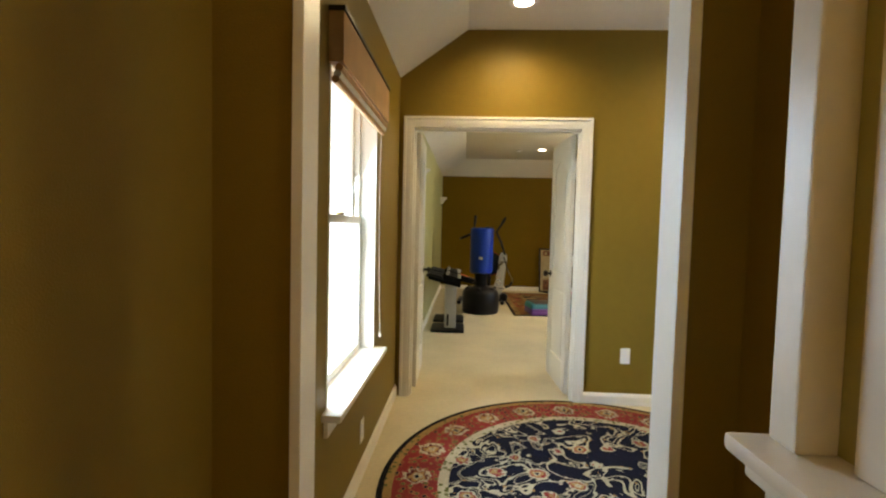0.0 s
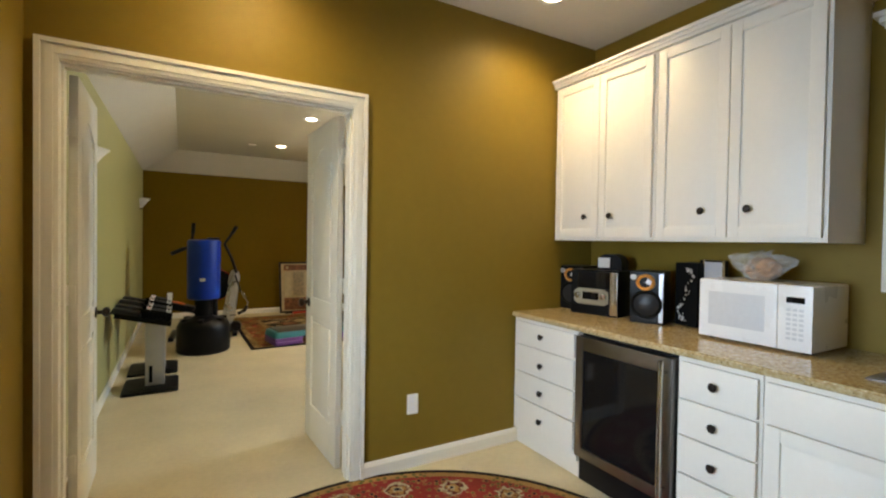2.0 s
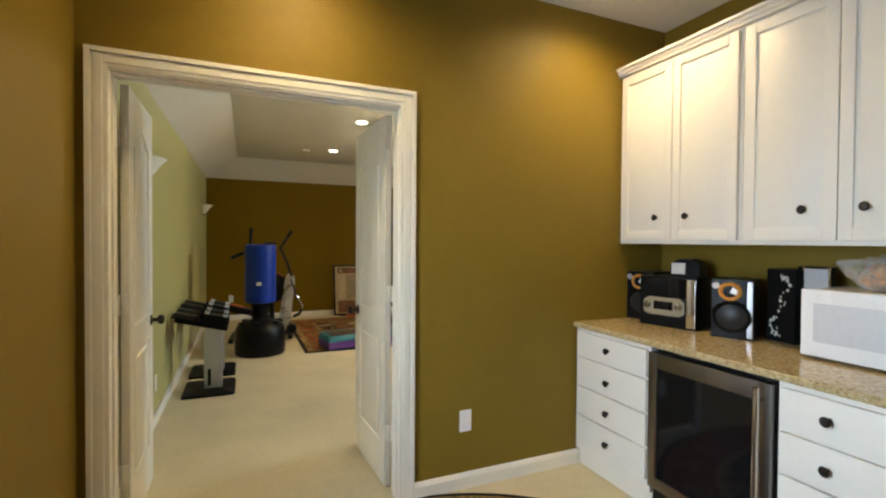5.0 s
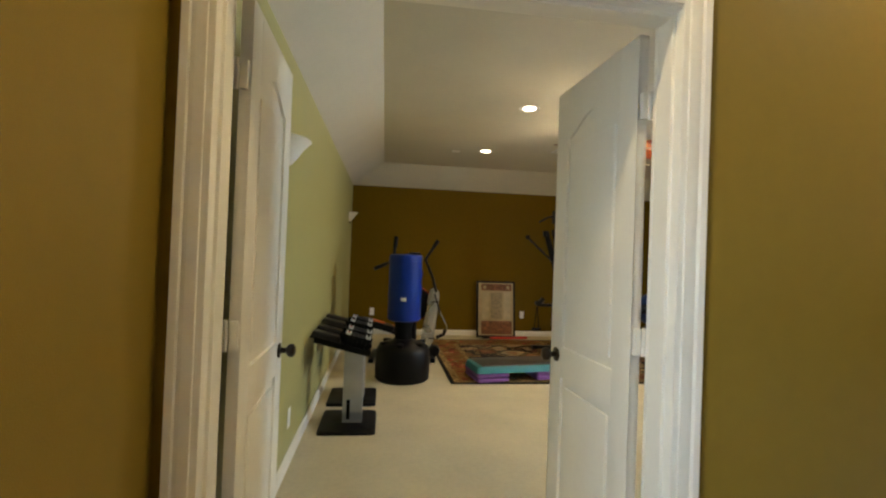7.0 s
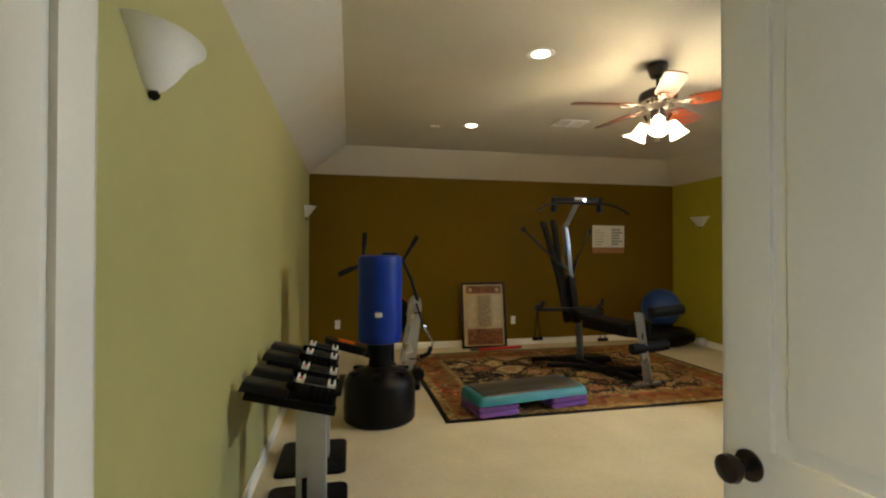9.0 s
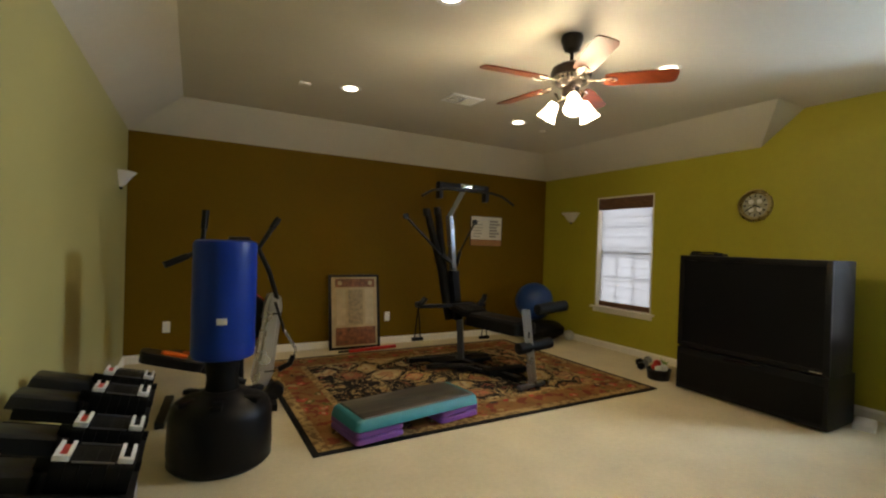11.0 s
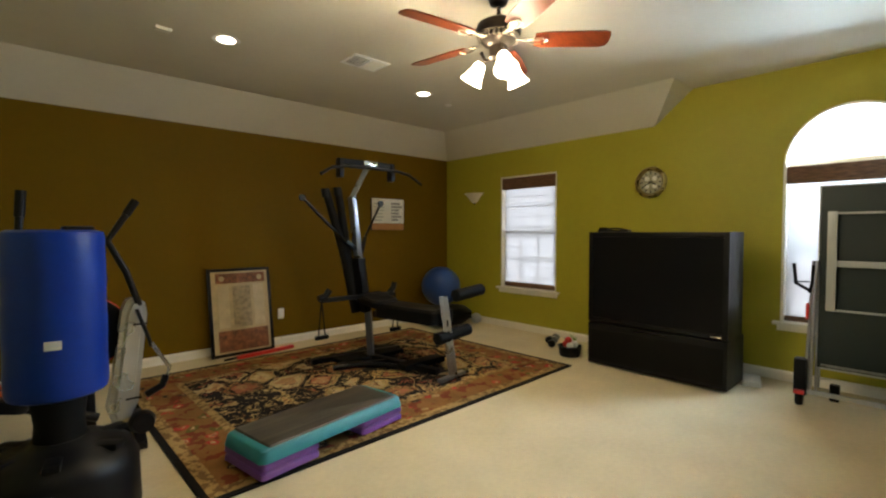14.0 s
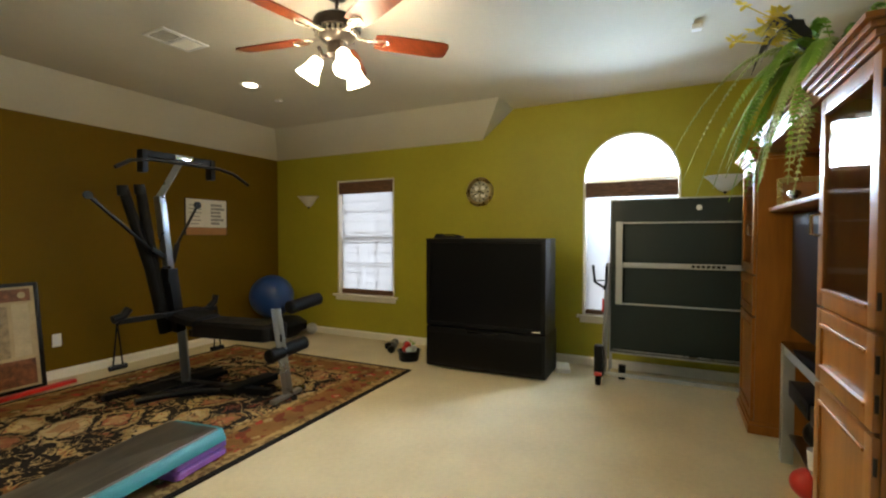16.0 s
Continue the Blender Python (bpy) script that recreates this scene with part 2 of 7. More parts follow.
# the wall between bar and gym: brown towards the bar, green towards the gym
DOOR = (0.075, 1.345, 0.0, 2.095)
bm = bm0()
holed(bm, XL - 0.2, XR + 0.2, 0, 3.0, [DOOR], lambda a, b, c, d: box(bm, a, b, 0.0, 0.06, c, d))
structure("wall_bar_north", bm, PAINT_BROWN, "olive-brown painted wall with a double door", "wall")
bm = bm0()
holed(bm, XL, XG + 0.2, 0, 3.0, [DOOR], lambda a, b, c, d: box(bm, a, b, 0.06, 0.12, c, d))
structure("wall_gym_south", bm, PAINT_SAGE, "sage-green painted wall", "wall")
bm = bm0()
box(bm, XR, XR + 0.2, -2.70, 0.0, 0, 3.0)
structure("wall_bar_east", bm, PAINT_BROWN, "olive-brown painted wall behind the wet bar", "wall")
ENTRY = (0.176, 0.879, 0.0, 2.20)
bm = bm0()
holed(bm, XL, XR, 0, 3.0, [ENTRY], lambda a, b, c, d: box(bm, a, b, -2.645, YS, c, d))
structure("wall_bar_south", bm, PAINT_BROWN, "olive-brown painted wall with a cased opening", "wall")

# ceilings with their sloped sides
bm = bm0()
v = [bm.verts.new(p) for p in ((0.47, -2.7, H1), (XR, -2.7, H1), (XR, 0, H1), (0.47, 0, H1), (XL, -2.7, 2.455), (XL, 0, 2.455))]
bm.faces.new((v[0], v[1], v[2], v[3]))
bm.faces.new((v[4], v[0], v[3], v[5]))
box(bm, XL - 0.2, XR + 0.2, -2.7, 0.06, 2.95, 3.05)
structure("ceiling_bar", bm, CEIL, "white ceiling with one sloped side", "ceiling")
bm = bm0()
SB = 2.43
pts = {"a": (0.458, 0.12, HG), "b": (XG, 0.12, HG), "c": (XG, 2.80, HG), "d": (5.10, 2.80, HG), "e": (5.10, 5.90, HG), "f": (0.458, 5.90, HG),
       "g": (XL, 0.12, SB), "h": (XL, YF, SB), "i": (XG, YF, SB), "j": (XG, 3.17, SB)}
pv = {k: bm.verts.new(p) for k, p in pts.items()}
for f in ("abcdef", "gafh", "hfei", "iedj", "jdc"):
    bm.faces.new([pv[k] for k in f])
box(bm, XL - 0.2, XG + 0.2, 0.06, 6.56, 2.95, 3.05)
structure("ceiling_gym", bm, CEIL_GYM, "white ceiling with sloped sides above the walls, dim warm light in its colour", "ceiling")

# the hall behind the opening
bm = bm0()
box(bm, -0.2, -0.0, -5.4, -2.645, 0, 3.0)
structure("wall_hall_west", bm, PAINT_BROWN, "olive-brown painted hall wall", "wall")
bm = bm0()
box(bm, -0.2, 2.6, -5.6, -5.4, 0, 3.0)
structure("wall_hall_south", bm, PAINT_BROWN, "olive-brown painted hall wall", "wall")
bm = bm0()
# the opening is invented, made to let the hall's fill lamp in
holed(bm, -5.4, -2.645, 0, 3.0, [(-3.9, -2.9, 1.1, 2.3)], lambda a, b, c, d: box(bm, 2.4, 2.6, a, b, c, d))
structure("wall_hall_east", bm, PAINT_SAGE, "sage-green painted hall wall", "wall")
bm = bm0()
box(bm, -0.2, 2.6, -5.6, -2.645, 2.74, 2.9)
structure("ceiling_hall", bm, CEIL, "white hall ceiling", "ceiling")

# ---- more materials ----
BLACK = mat("black_plastic", (0.005, 0.005, 0.006), 0.36, spec=0.2, var=0.15, scale=8, bump=0.15, bscale=300)
BLACKM = mat("matt_black", (0.005, 0.0048, 0.0045), 0.7, spec=0.12, var=0.2, scale=8)
VINYL = mat("black_vinyl", (0.005, 0.005, 0.0055), 0.45, spec=0.14, var=0.15, scale=10, bump=0.3, bscale=180)
BLUE = mat("blue_vinyl", (0.0015, 0.026, 0.25), 0.40, spec=0.28, var=0.14, scale=5, bump=0.2, bscale=120)
DKSILVER = mat("dark_silver_paint", (0.13, 0.135, 0.145), 0.35, metal=0.6, var=0.1, scale=9)
SILVER = mat("silver_paint", (0.46, 0.47, 0.49), 0.35, metal=0.5, var=0.08, scale=9)
GREYM = mat("grey_metal", (0.25, 0.26, 0.28), 0.28, metal=0.85, var=0.1, scale=9)
CHROME = mat("bright_steel", (0.62, 0.62, 0.62), 0.16, metal=1.0, var=0.06, scale=10)
NICKEL = mat("brushed_nickel", (0.50, 0.45, 0.38), 0.28, metal=1.0, var=0.08, scale=20)
STEEL = mat("stainless_steel", (0.25, 0.235, 0.225), 0.30, metal=1.0, var=0.08, scale=14)
BRONZE = mat("dark_bronze", (0.030, 0.022, 0.018), 0.35, metal=0.7, var=0.2, scale=20)
BRASS = mat("aged_brass", (0.45, 0.36, 0.16), 0.28, metal=1.0, var=0.15, scale=12)
WHITEP = mat("white_plastic", (0.82, 0.82, 0.82), 0.28, var=0.03, scale=6)
GREYP = mat("grey_plastic", (0.46, 0.47, 0.49), 0.35, var=0.06, scale=6)
PALEGREY = mat("pale_grey_plastic", (0.62, 0.63, 0.65), 0.3, var=0.04, scale=40)
IVORY = mat("ivory_plastic", (0.84, 0.82, 0.78), 0.35, var=0.03, scale=6)
DARKGLASS = mat("dark_tinted_glass", (0.006, 0.006, 0.007), 0.07, spec=0.3, var=0.1, scale=3)
SCREEN = mat("dark_screen", (0.004, 0.004, 0.005), 0.30, spec=0.15, var=0.1, scale=2)
ORANGE = mat("orange_plastic", (0.72, 0.13, 0.015), 0.4, var=0.1, scale=8)
RED = mat("red_plastic", (0.60, 0.035, 0.025), 0.4, var=0.12, scale=8)
TEAL = mat("teal_plastic", (0.020, 0.185, 0.225), 0.45, var=0.1, scale=7, bump=0.2, bscale=240)
PURPLE = mat("purple_plastic", (0.20, 0.070, 0.32), 0.45, var=0.1, scale=7, bump=0.2, bscale=240)
CHARCOAL = mat("charcoal_plastic", (0.020, 0.020, 0.021), 0.36, spec=0.3, var=0.2, scale=8)
SHROUD = mat("silver_shroud", (0.47, 0.48, 0.50), 0.28, metal=0.75, var=0.03, scale=7)
GREENB = mat("dark_green_board", (0.003, 0.012, 0.013), 0.5, var=0.2, scale=3)
PAPER = mat("paper", (0.72, 0.70, 0.64), 0.8, var=0.06, scale=10)
INK = mat("grey_print", (0.30, 0.29, 0.28), 0.8, var=0.2, scale=30)
TAN = mat("tan_card", (0.36, 0.17, 0.06), 0.7, var=0.15, scale=8)
FABRIC_TAN = mat("tan_shade_fabric", (0.50, 0.29, 0.13), 0.8, var=0.12, scale=9, bump=0.5, bscale=200)
FROSTED = mat("plaster_white", (0.80, 0.78, 0.72), 0.6, var=0.05, scale=8)
MIRROR = mat("mirror_glass", (0.86, 0.87, 0.86), 0.015, metal=1.0, var=0.0)
OAK = wood("honey_oak", (0.21, 0.072, 0.006), (0.34, 0.128, 0.014), 0.36, coat=0.08)
CHERRY = wood("cherry_fan_blade", (0.085, 0.014, 0.005), (0.20, 0.042, 0.013), 0.30, along=(0.1, 1, 1))
FERN = mat("fern_green", (0.21, 0.37, 0.05), 0.7, spec=0.2, var=0.3, scale=12, spread=0.3)
FERN_PALE = mat("fern_pale_green", (0.42, 0.50, 0.19), 0.7, spec=0.2, var=0.3, scale=12, spread=0.3)
YELLOW = mat("yellow_blossom", (0.80, 0.62, 0.05), 0.6, var=0.2, scale=12)
BLUEBALL = mat("blue_rubber", (0.010, 0.046, 0.20), 0.34, var=0.1, scale=5)
SHADE_LIT = mat("lit_frosted_glass", (0.9, 0.88, 0.82), 0.4, emit=((1.0, 0.84, 0.55), 16.0))
SHEER = bpy.data.materials.new("sheer_shade_cloth")
SHEER.use_nodes = True
_nt = SHEER.node_tree
_nt.nodes.clear()
_o, _t, _d, _x = (_nt.nodes.new(k) for k in ("ShaderNodeOutputMaterial", "ShaderNodeBsdfTranslucent", "ShaderNodeBsdfDiffuse", "ShaderNodeMixShader"))
_t.inputs[0].default_value, _d.inputs[0].default_value, _x.inputs[0].default_value = (0.66, 0.66, 0.67, 1), (0.70, 0.69, 0.66, 1), 0.12
_c, _y = _nt.nodes.new("ShaderNodeBsdfTransparent"), _nt.nodes.new("ShaderNodeMixShader")
_c.inputs[0].default_value, _y.inputs[0].default_value = (0.75, 0.75, 0.75, 1), 0.12
_nt.links.new(_t.outputs[0], _x.inputs[1]), _nt.links.new(_d.outputs[0], _x.inputs[2]), _nt.links.new(_x.outputs[0], _y.inputs[1]), _nt.links.new(_c.outputs[0], _y.inputs[2]), _nt.links.new(_y.outputs[0], _o.inputs[0])
WAX = bpy.data.materials.new("clear_plastic_film")
WAX.use_nodes = True
_b = WAX.node_tree.nodes["Principled BSDF"]
_b.inputs["Base Color"].default_value, _b.inputs["Roughness"].default_value, _b.inputs["Alpha"].default_value = (0.85, 0.82, 0.76, 1), 0.12, 0.20
PANE = bpy.data.materials.new("clear_pane")
PANE.use_nodes = True
_nt = PANE.node_tree
_nt.nodes.clear()
_o, _t, _g, _x = (_nt.nodes.new(k) for k in ("ShaderNodeOutputMaterial", "ShaderNodeBsdfTransparent", "ShaderNodeBsdfGlossy", "ShaderNodeMixShader"))
_g.inputs["Roughness"].default_value, _x.inputs[0].default_value = 0.02, 0.08
_nt.links.new(_t.outputs[0], _x.inputs[1]), _nt.links.new(_g.outputs[0], _x.inputs[2]), _nt.links.new(_x.outputs[0], _o.inputs[0])


def nm(nt, op, a, b=None, c=None):
    n = nt.nodes.new("ShaderNodeMath")
    n.operation = op
    for k, x in enumerate((a, b, c)):
        if x is None:
            continue
        if isinstance(x, (int, float)):
            n.inputs[k].default_value = x
        else:
            nt.links.new(x, n.inputs[k])
    return n.outputs[0]


def mixc(nt, fac, a, b):
    n = nt.nodes.new("ShaderNodeMix")
    n.data_type = "RGBA"
    nt.links.new(fac, n.inputs[0]) if not isinstance(fac, (int, float)) else None
    for k, x in ((6, a), (7, b)):
        if isinstance(x, tuple):
            n.inputs[k].default_value = (*x, 1)
        else:
            nt.links.new(x, n.inputs[k])
    return n.outputs[2]


def tex(nt, kind, co, scale, **more):
    n = nt.nodes.new(kind)
    n.inputs["Scale"].default_value = scale
    for k, x in more.items():
        n.inputs[k.replace("_", " ")].default_value = x
    nt.links.new(co, n.inputs["Vector"])
    return n


def line(nt, val, at, width):
    """1 where val lies within width of at."""
    return nm(nt, "COMPARE", val, at, width)


NAVY, CREAM, REDW, GOLD, DKRED, OLIVEW = (0.007, 0.0075, 0.017), (0.46, 0.40, 0.26), (0.26, 0.035, 0.028), (0.36, 0.21, 0.07), (0.11, 0.02, 0.016), (0.11, 0.11, 0.03)


def woven(name, edge_of, field, scale, edge_width, border_in, border, tile, bloom=1.0):
    """A woven rug: edge_of(nt, x, y) gives the distance from the rug's edge and the way along its border, in metres."""
    m = bpy.data.materials.new(name)
    m.use_nodes = True
    nt = m.node_tree
    b = nt.nodes["Principled BSDF"]
    tc = nt.nodes.new("ShaderNodeTexCoord")
    co = tc.outputs["Object"]
    sp = nt.nodes.new("ShaderNodeSeparateXYZ")
    nt.links.new(co, sp.inputs[0])
    d, along = edge_of(nt, sp.outputs[0], sp.outputs[1])
    # the field: curling vines, leaves and rosettes
    nz = tex(nt, "ShaderNodeTexNoise", co, scale, Detail=1.0, Distortion=1.6)
    vine = nm(nt, "MAXIMUM", line(nt, nz.outputs[0], 0.5, 0.022), line(nt, nz.outputs[0], 0.60, 0.012))
    leafn = tex(nt, "ShaderNodeTexVoronoi", co, scale * 5.5)
    leafm = nm(nt, "LESS_THAN", leafn.outputs["Distance"], 0.24)
    near = nm(nt, "LESS_THAN", nm(nt, "ABSOLUTE", nm(nt, "SUBTRACT", nz.outputs[0], 0.53)), 0.09)
    leaf = nm(nt, "MULTIPLY", leafm, near)
    vo = tex(nt, "ShaderNodeTexVoronoi", co, scale * 1.25, Randomness=0.55)
    wob = tex(nt, "ShaderNodeTexNoise", co, scale * 9)
    r = nm(nt, "ADD", vo.outputs["Distance"], nm(nt, "MULTIPLY", nm(nt, "SUBTRACT", wob.outputs[0], 0.5), 0.26))
    c = mixc(nt, vine, field, CREAM)
    c = mixc(nt, leaf, c, mixc(nt, nm(nt, "GREATER_THAN", leafn.outputs["Color"], 0.5), CREAM, GOLD))
    c = mixc(nt, nm(nt, "LESS_THAN", r, 0.27 * bloom), c, CREAM)
    c = mixc(nt, nm(nt, "LESS_THAN", r, 0.205 * bloom), c, REDW if bloom == 1.0 else (0.30, 0.15, 0.07))
    c = mixc(nt, nm(nt, "LESS_THAN", r, 0.155 * bloom), c, GOLD)
    c = mixc(nt, nm(nt, "LESS_THAN", r, 0.085 * bloom), c, CREAM)
    c = mixc(nt, nm(nt, "LESS_THAN", r, 0.045 * bloom), c, field)
    # the border: rosettes and small leaves on its own ground
    mid = (edge_width + border_in) / 2
    half = (border_in - edge_width) / 2
    u = nm(nt, "MULTIPLY", nm(nt, "SUBTRACT", nm(nt, "FRACT", nm(nt, "DIVIDE", along, tile)), 0.5), tile)
    v = nm(nt, "SUBTRACT", d, mid)
    rr = nm(nt, "SQRT", nm(nt, "ADD", nm(nt, "MULTIPLY", u, u), nm(nt, "MULTIPLY", v, v)))
    rr = nm(nt, "ADD", nm(nt, "DIVIDE", rr, half), nm(nt, "MULTIPLY", nm(nt, "SUBTRACT", wob.outputs[0], 0.5), 0.75))
    bl = tex(nt, "ShaderNodeTexVoronoi", co, scale * 6.5)
    bc = mixc(nt, nm(nt, "LESS_THAN", bl.outputs["Distance"], 0.27), border, mixc(nt, nm(nt, "GREATER_THAN", bl.outputs["Color"], 0.45), NAVY, OLIVEW))
    bc = mixc(nt, nm(nt, "LESS_THAN", nm(nt, "ABSOLUTE", nm(nt, "SUBTRACT", bl.outputs["Distance"], 0.36)), 0.04), bc, GOLD)
    for lim, col in ((0.62, CREAM), (0.47, DKRED), (0.36, GOLD), (0.22, CREAM), (0.12, NAVY)):
        bc = mixc(nt, nm(nt, "LESS_THAN", rr, lim), bc, col)
    c = mixc(nt, nm(nt, "LESS_THAN", d, border_in + 0.055), c, mixc(nt, nm(nt, "LESS_THAN", bl.outputs["Distance"], 0.33), CREAM, OLIVEW))
    c = mixc(nt, nm(nt, "LESS_THAN", d, border_in), c, bc)
    c = mixc(nt, nm(nt, "LESS_THAN", d, edge_width), c, mixc(nt, nm(nt, "LESS_THAN", bl.outputs["Distance"], 0.33), GOLD, OLIVEW))
    c = mixc(nt, nm(nt, "LESS_THAN", d, 0.032), c, (0.010, 0.009, 0.010))
    fuzz = tex(nt, "ShaderNodeTexNoise", co, 260, Detail=3.0)
    worn = tex(nt, "ShaderNodeTexNoise", co, 3.0, Detail=4.0)
    sc = nt.nodes.new("ShaderNodeVectorMath")
    sc.operation = "SCALE"
    nt.links.new(c, sc.inputs[0])
    nt.links.new(nm(nt, "ADD", nm(nt, "MULTIPLY", fuzz.outputs[0], 0.9), nm(nt, "MULTIPLY", worn.outputs[0], 0.7)), sc.inputs["Scale"])
    nt.links.new(sc.outputs[0], b.inputs["Base Color"])
    b.inputs["Roughness"].default_value, b.inputs["Specular IOR Level"].default_value = 0.95, 0.1
    bp = nt.nodes.new("ShaderNodeBump")
    bp.inputs["Strength"].default_value, bp.inputs["Distance"].default_value = 0.7, 0.004
    nt.links.new(fuzz.outputs[0], bp.inputs["Height"])
    nt.links.new(bp.outputs[0], b.inputs["Normal"])
    return m


def round_edge(nt, x, y):
    r = nm(nt, "SQRT", nm(nt, "ADD", nm(nt, "MULTIPLY", x, x), nm(nt, "MULTIPLY", y, y)))
    return nm(nt, "SUBTRACT", 1.18, r), nm(nt, "MULTIPLY", nm(nt, "ARCTAN2", y, x), 1.0027)


RUG_W, RUG_D = 3.33, 2.46


def square_edge(nt, x, y):
    ax, ay = nm(nt, "SUBTRACT", RUG_W / 2, nm(nt, "ABSOLUTE", x)), nm(nt, "SUBTRACT", RUG_D / 2, nm(nt, "ABSOLUTE", y))
    sel = nm(nt, "LESS_THAN", ax, ay)
    return nm(nt, "MINIMUM", ax, ay), nm(nt, "ADD", nm(nt, "MULTIPLY", sel, y), nm(nt, "MULTIPLY", nm(nt, "SUBTRACT", 1.0, sel), x))


RUG_ROUND = woven("round_floral_rug", round_edge, NAVY, 4.2, 0.075, 0.30, REDW, 0.30)


def floral():
    """The long rug: cream and tan cartouches with rose hearts on black, in a mottled rust border with a black edge."""
    m = bpy.data.materials.new("long_floral_rug")
    m.use_nodes = True
    nt = m.node_tree
    b = nt.nodes["Principled BSDF"]
    co = nt.nodes.new("ShaderNodeTexCoord").outputs["Object"]
    sp = nt.nodes.new("ShaderNodeSeparateXYZ")
    nt.links.new(co, sp.inputs[0])
    d, along = square_edge(nt, sp.outputs[0], sp.outputs[1])

    def warped(amount, scale):
        n = tex(nt, "ShaderNodeTexNoise", co, scale, Detail=2.0)
        v = nt.nodes.new("ShaderNodeVectorMath")
        v.operation = "MULTIPLY_ADD"
        nt.links.new(n.outputs["Color"], v.inputs[0])
        v.inputs[1].default_value = (amount, amount, 0)
        nt.links.new(co, v.inputs[2])
        return v.outputs[0]

    w = warped(0.20, 4.5)
    fine = tex(nt, "ShaderNodeTexNoise", co, 26, Detail=2.0)
    mid = tex(nt, "ShaderNodeTexNoise", co, 9, Detail=3.0)
    cell = tex(nt, "ShaderNodeTexVoronoi", w, 3.3, Randomness=0.8)
    edge = nt.nodes.new("ShaderNodeTexVoronoi")
    edge.feature = "DISTANCE_TO_EDGE"
    edge.inputs["Scale"].default_value, edge.inputs["Randomness"].default_value = 3.3, 0.8
    nt.links.new(w, edge.inputs["Vector"])
    e = nm(nt, "ADD", edge.outputs["Distance"], nm(nt, "MULTIPLY", nm(nt, "SUBTRACT", fine.outputs[0], 0.5), 0.20))
    pick = nt.nodes.new("ShaderNodeSeparateColor")
    nt.links.new(cell.outputs["Color"], pick.inputs[0])
    ground = (0.012, 0.009, 0.008)
    cloth = ramp(nt, pick.outputs[0], [(0.0, (0.33, 0.24, 0.10)), (0.30, (0.17, 0.095, 0.034)), (0.58, (0.38, 0.30, 0.15)), (0.82, ground)], "CONSTANT")
    c = mixc(nt, nm(nt, "GREATER_THAN", e, 0.072), ground, cloth)
    c = mixc(nt, line(nt, nm(nt, "MULTIPLY", e, nm(nt, "ADD", mid.outputs[0], 0.55)), 0.125, 0.008), c, (0.25, 0.06, 0.035))
    c = mixc(nt, nm(nt, "GREATER_THAN", fine.outputs[0], 0.62), c, mixc(nt, nm(nt, "GREATER_THAN", e, 0.10), (0.30, 0.20, 0.09), (0.22, 0.12, 0.045)))
    c = mixc(nt, nm(nt, "GREATER_THAN", e, 0.17), c, mixc(nt, nm(nt, "GREATER_THAN", pick.outputs[1], 0.55), cloth, ground))
    c = mixc(nt, nm(nt, "GREATER_THAN", e, 0.21), c, mixc(nt, nm(nt, "GREATER_THAN", pick.outputs[1], 0.30), (0.40, 0.30, 0.16), (0.27, 0.10, 0.05)))
    c = mixc(nt, nm(nt, "GREATER_THAN", e, 0.30), c, (0.30, 0.17, 0.08))
    vine = tex(nt, "ShaderNodeTexNoise", co, 3.4, Detail=1.0, Distortion=2.0)
    c = mixc(nt, line(nt, vine.outputs[0], 0.52, 0.016), c, ground)
    c = mixc(nt, line(nt, vine.outputs[0], 0.44, 0.010), c, (0.36, 0.26, 0.12))
    # border
    w2 = warped(0.10, 9.0)
    bv = tex(nt, "ShaderNodeTexVoronoi", w2, 8.0)
    bp0 = nt.nodes.new("ShaderNodeSeparateColor")
    nt.links.new(bv.outputs["Color"], bp0.inputs[0])
    br = nm(nt, "ADD", bv.outputs["Distance"], nm(nt, "MULTIPLY", nm(nt, "SUBTRACT", fine.outputs[0], 0.5), 0.5))
    bc = mixc(nt, nm(nt, "GREATER_THAN", mid.outputs[0], 0.55), (0.19, 0.095, 0.030), (0.150, 0.036, 0.018))
    bc = mixc(nt, nm(nt, "LESS_THAN", br, 0.34), bc, ramp(nt, bp0.outputs[0], [(0.0, (0.32, 0.045, 0.030)), (0.42, (0.30, 0.21, 0.09)), (0.66, (0.10, 0.085, 0.022)), (0.86, (0.05, 0.03, 0.02))], "CONSTANT"))
    bc = mixc(nt, nm(nt, "LESS_THAN", br, 0.17), bc, (0.38, 0.28, 0.15))
    bc = mixc(nt, nm(nt, "LESS_THAN", br, 0.08), bc, (0.20, 0.045, 0.03))
    guard = mixc(nt, nm(nt, "GREATER_THAN", fine.outputs[0], 0.52), (0.30, 0.20, 0.08), (0.15, 0.09, 0.035))
    dj = nm(nt, "ADD", d, nm(nt, "MULTIPLY", nm(nt, "SUBTRACT", fine.outputs[0], 0.5), 0.03))
    c = mixc(nt, nm(nt, "LESS_THAN", dj, 0.42), c, guard)
    c = mixc(nt, nm(nt, "LESS_THAN", dj, 0.36), c, bc)
    c = mixc(nt, nm(nt, "LESS_THAN", dj, 0.115), c, guard)
    c = mixc(nt, nm(nt, "LESS_THAN", d, 0.040), c, (0.009, 0.008, 0.008))
    fuzz = tex(nt, "ShaderNodeTexNoise", co, 240, Detail=3.0)
    worn = tex(nt, "ShaderNodeTexNoise", co, 3.0, Detail=4.0)
    sc = nt.nodes.new("ShaderNodeVectorMath")
    sc.operation = "SCALE"
    nt.links.new(c, sc.inputs[0])
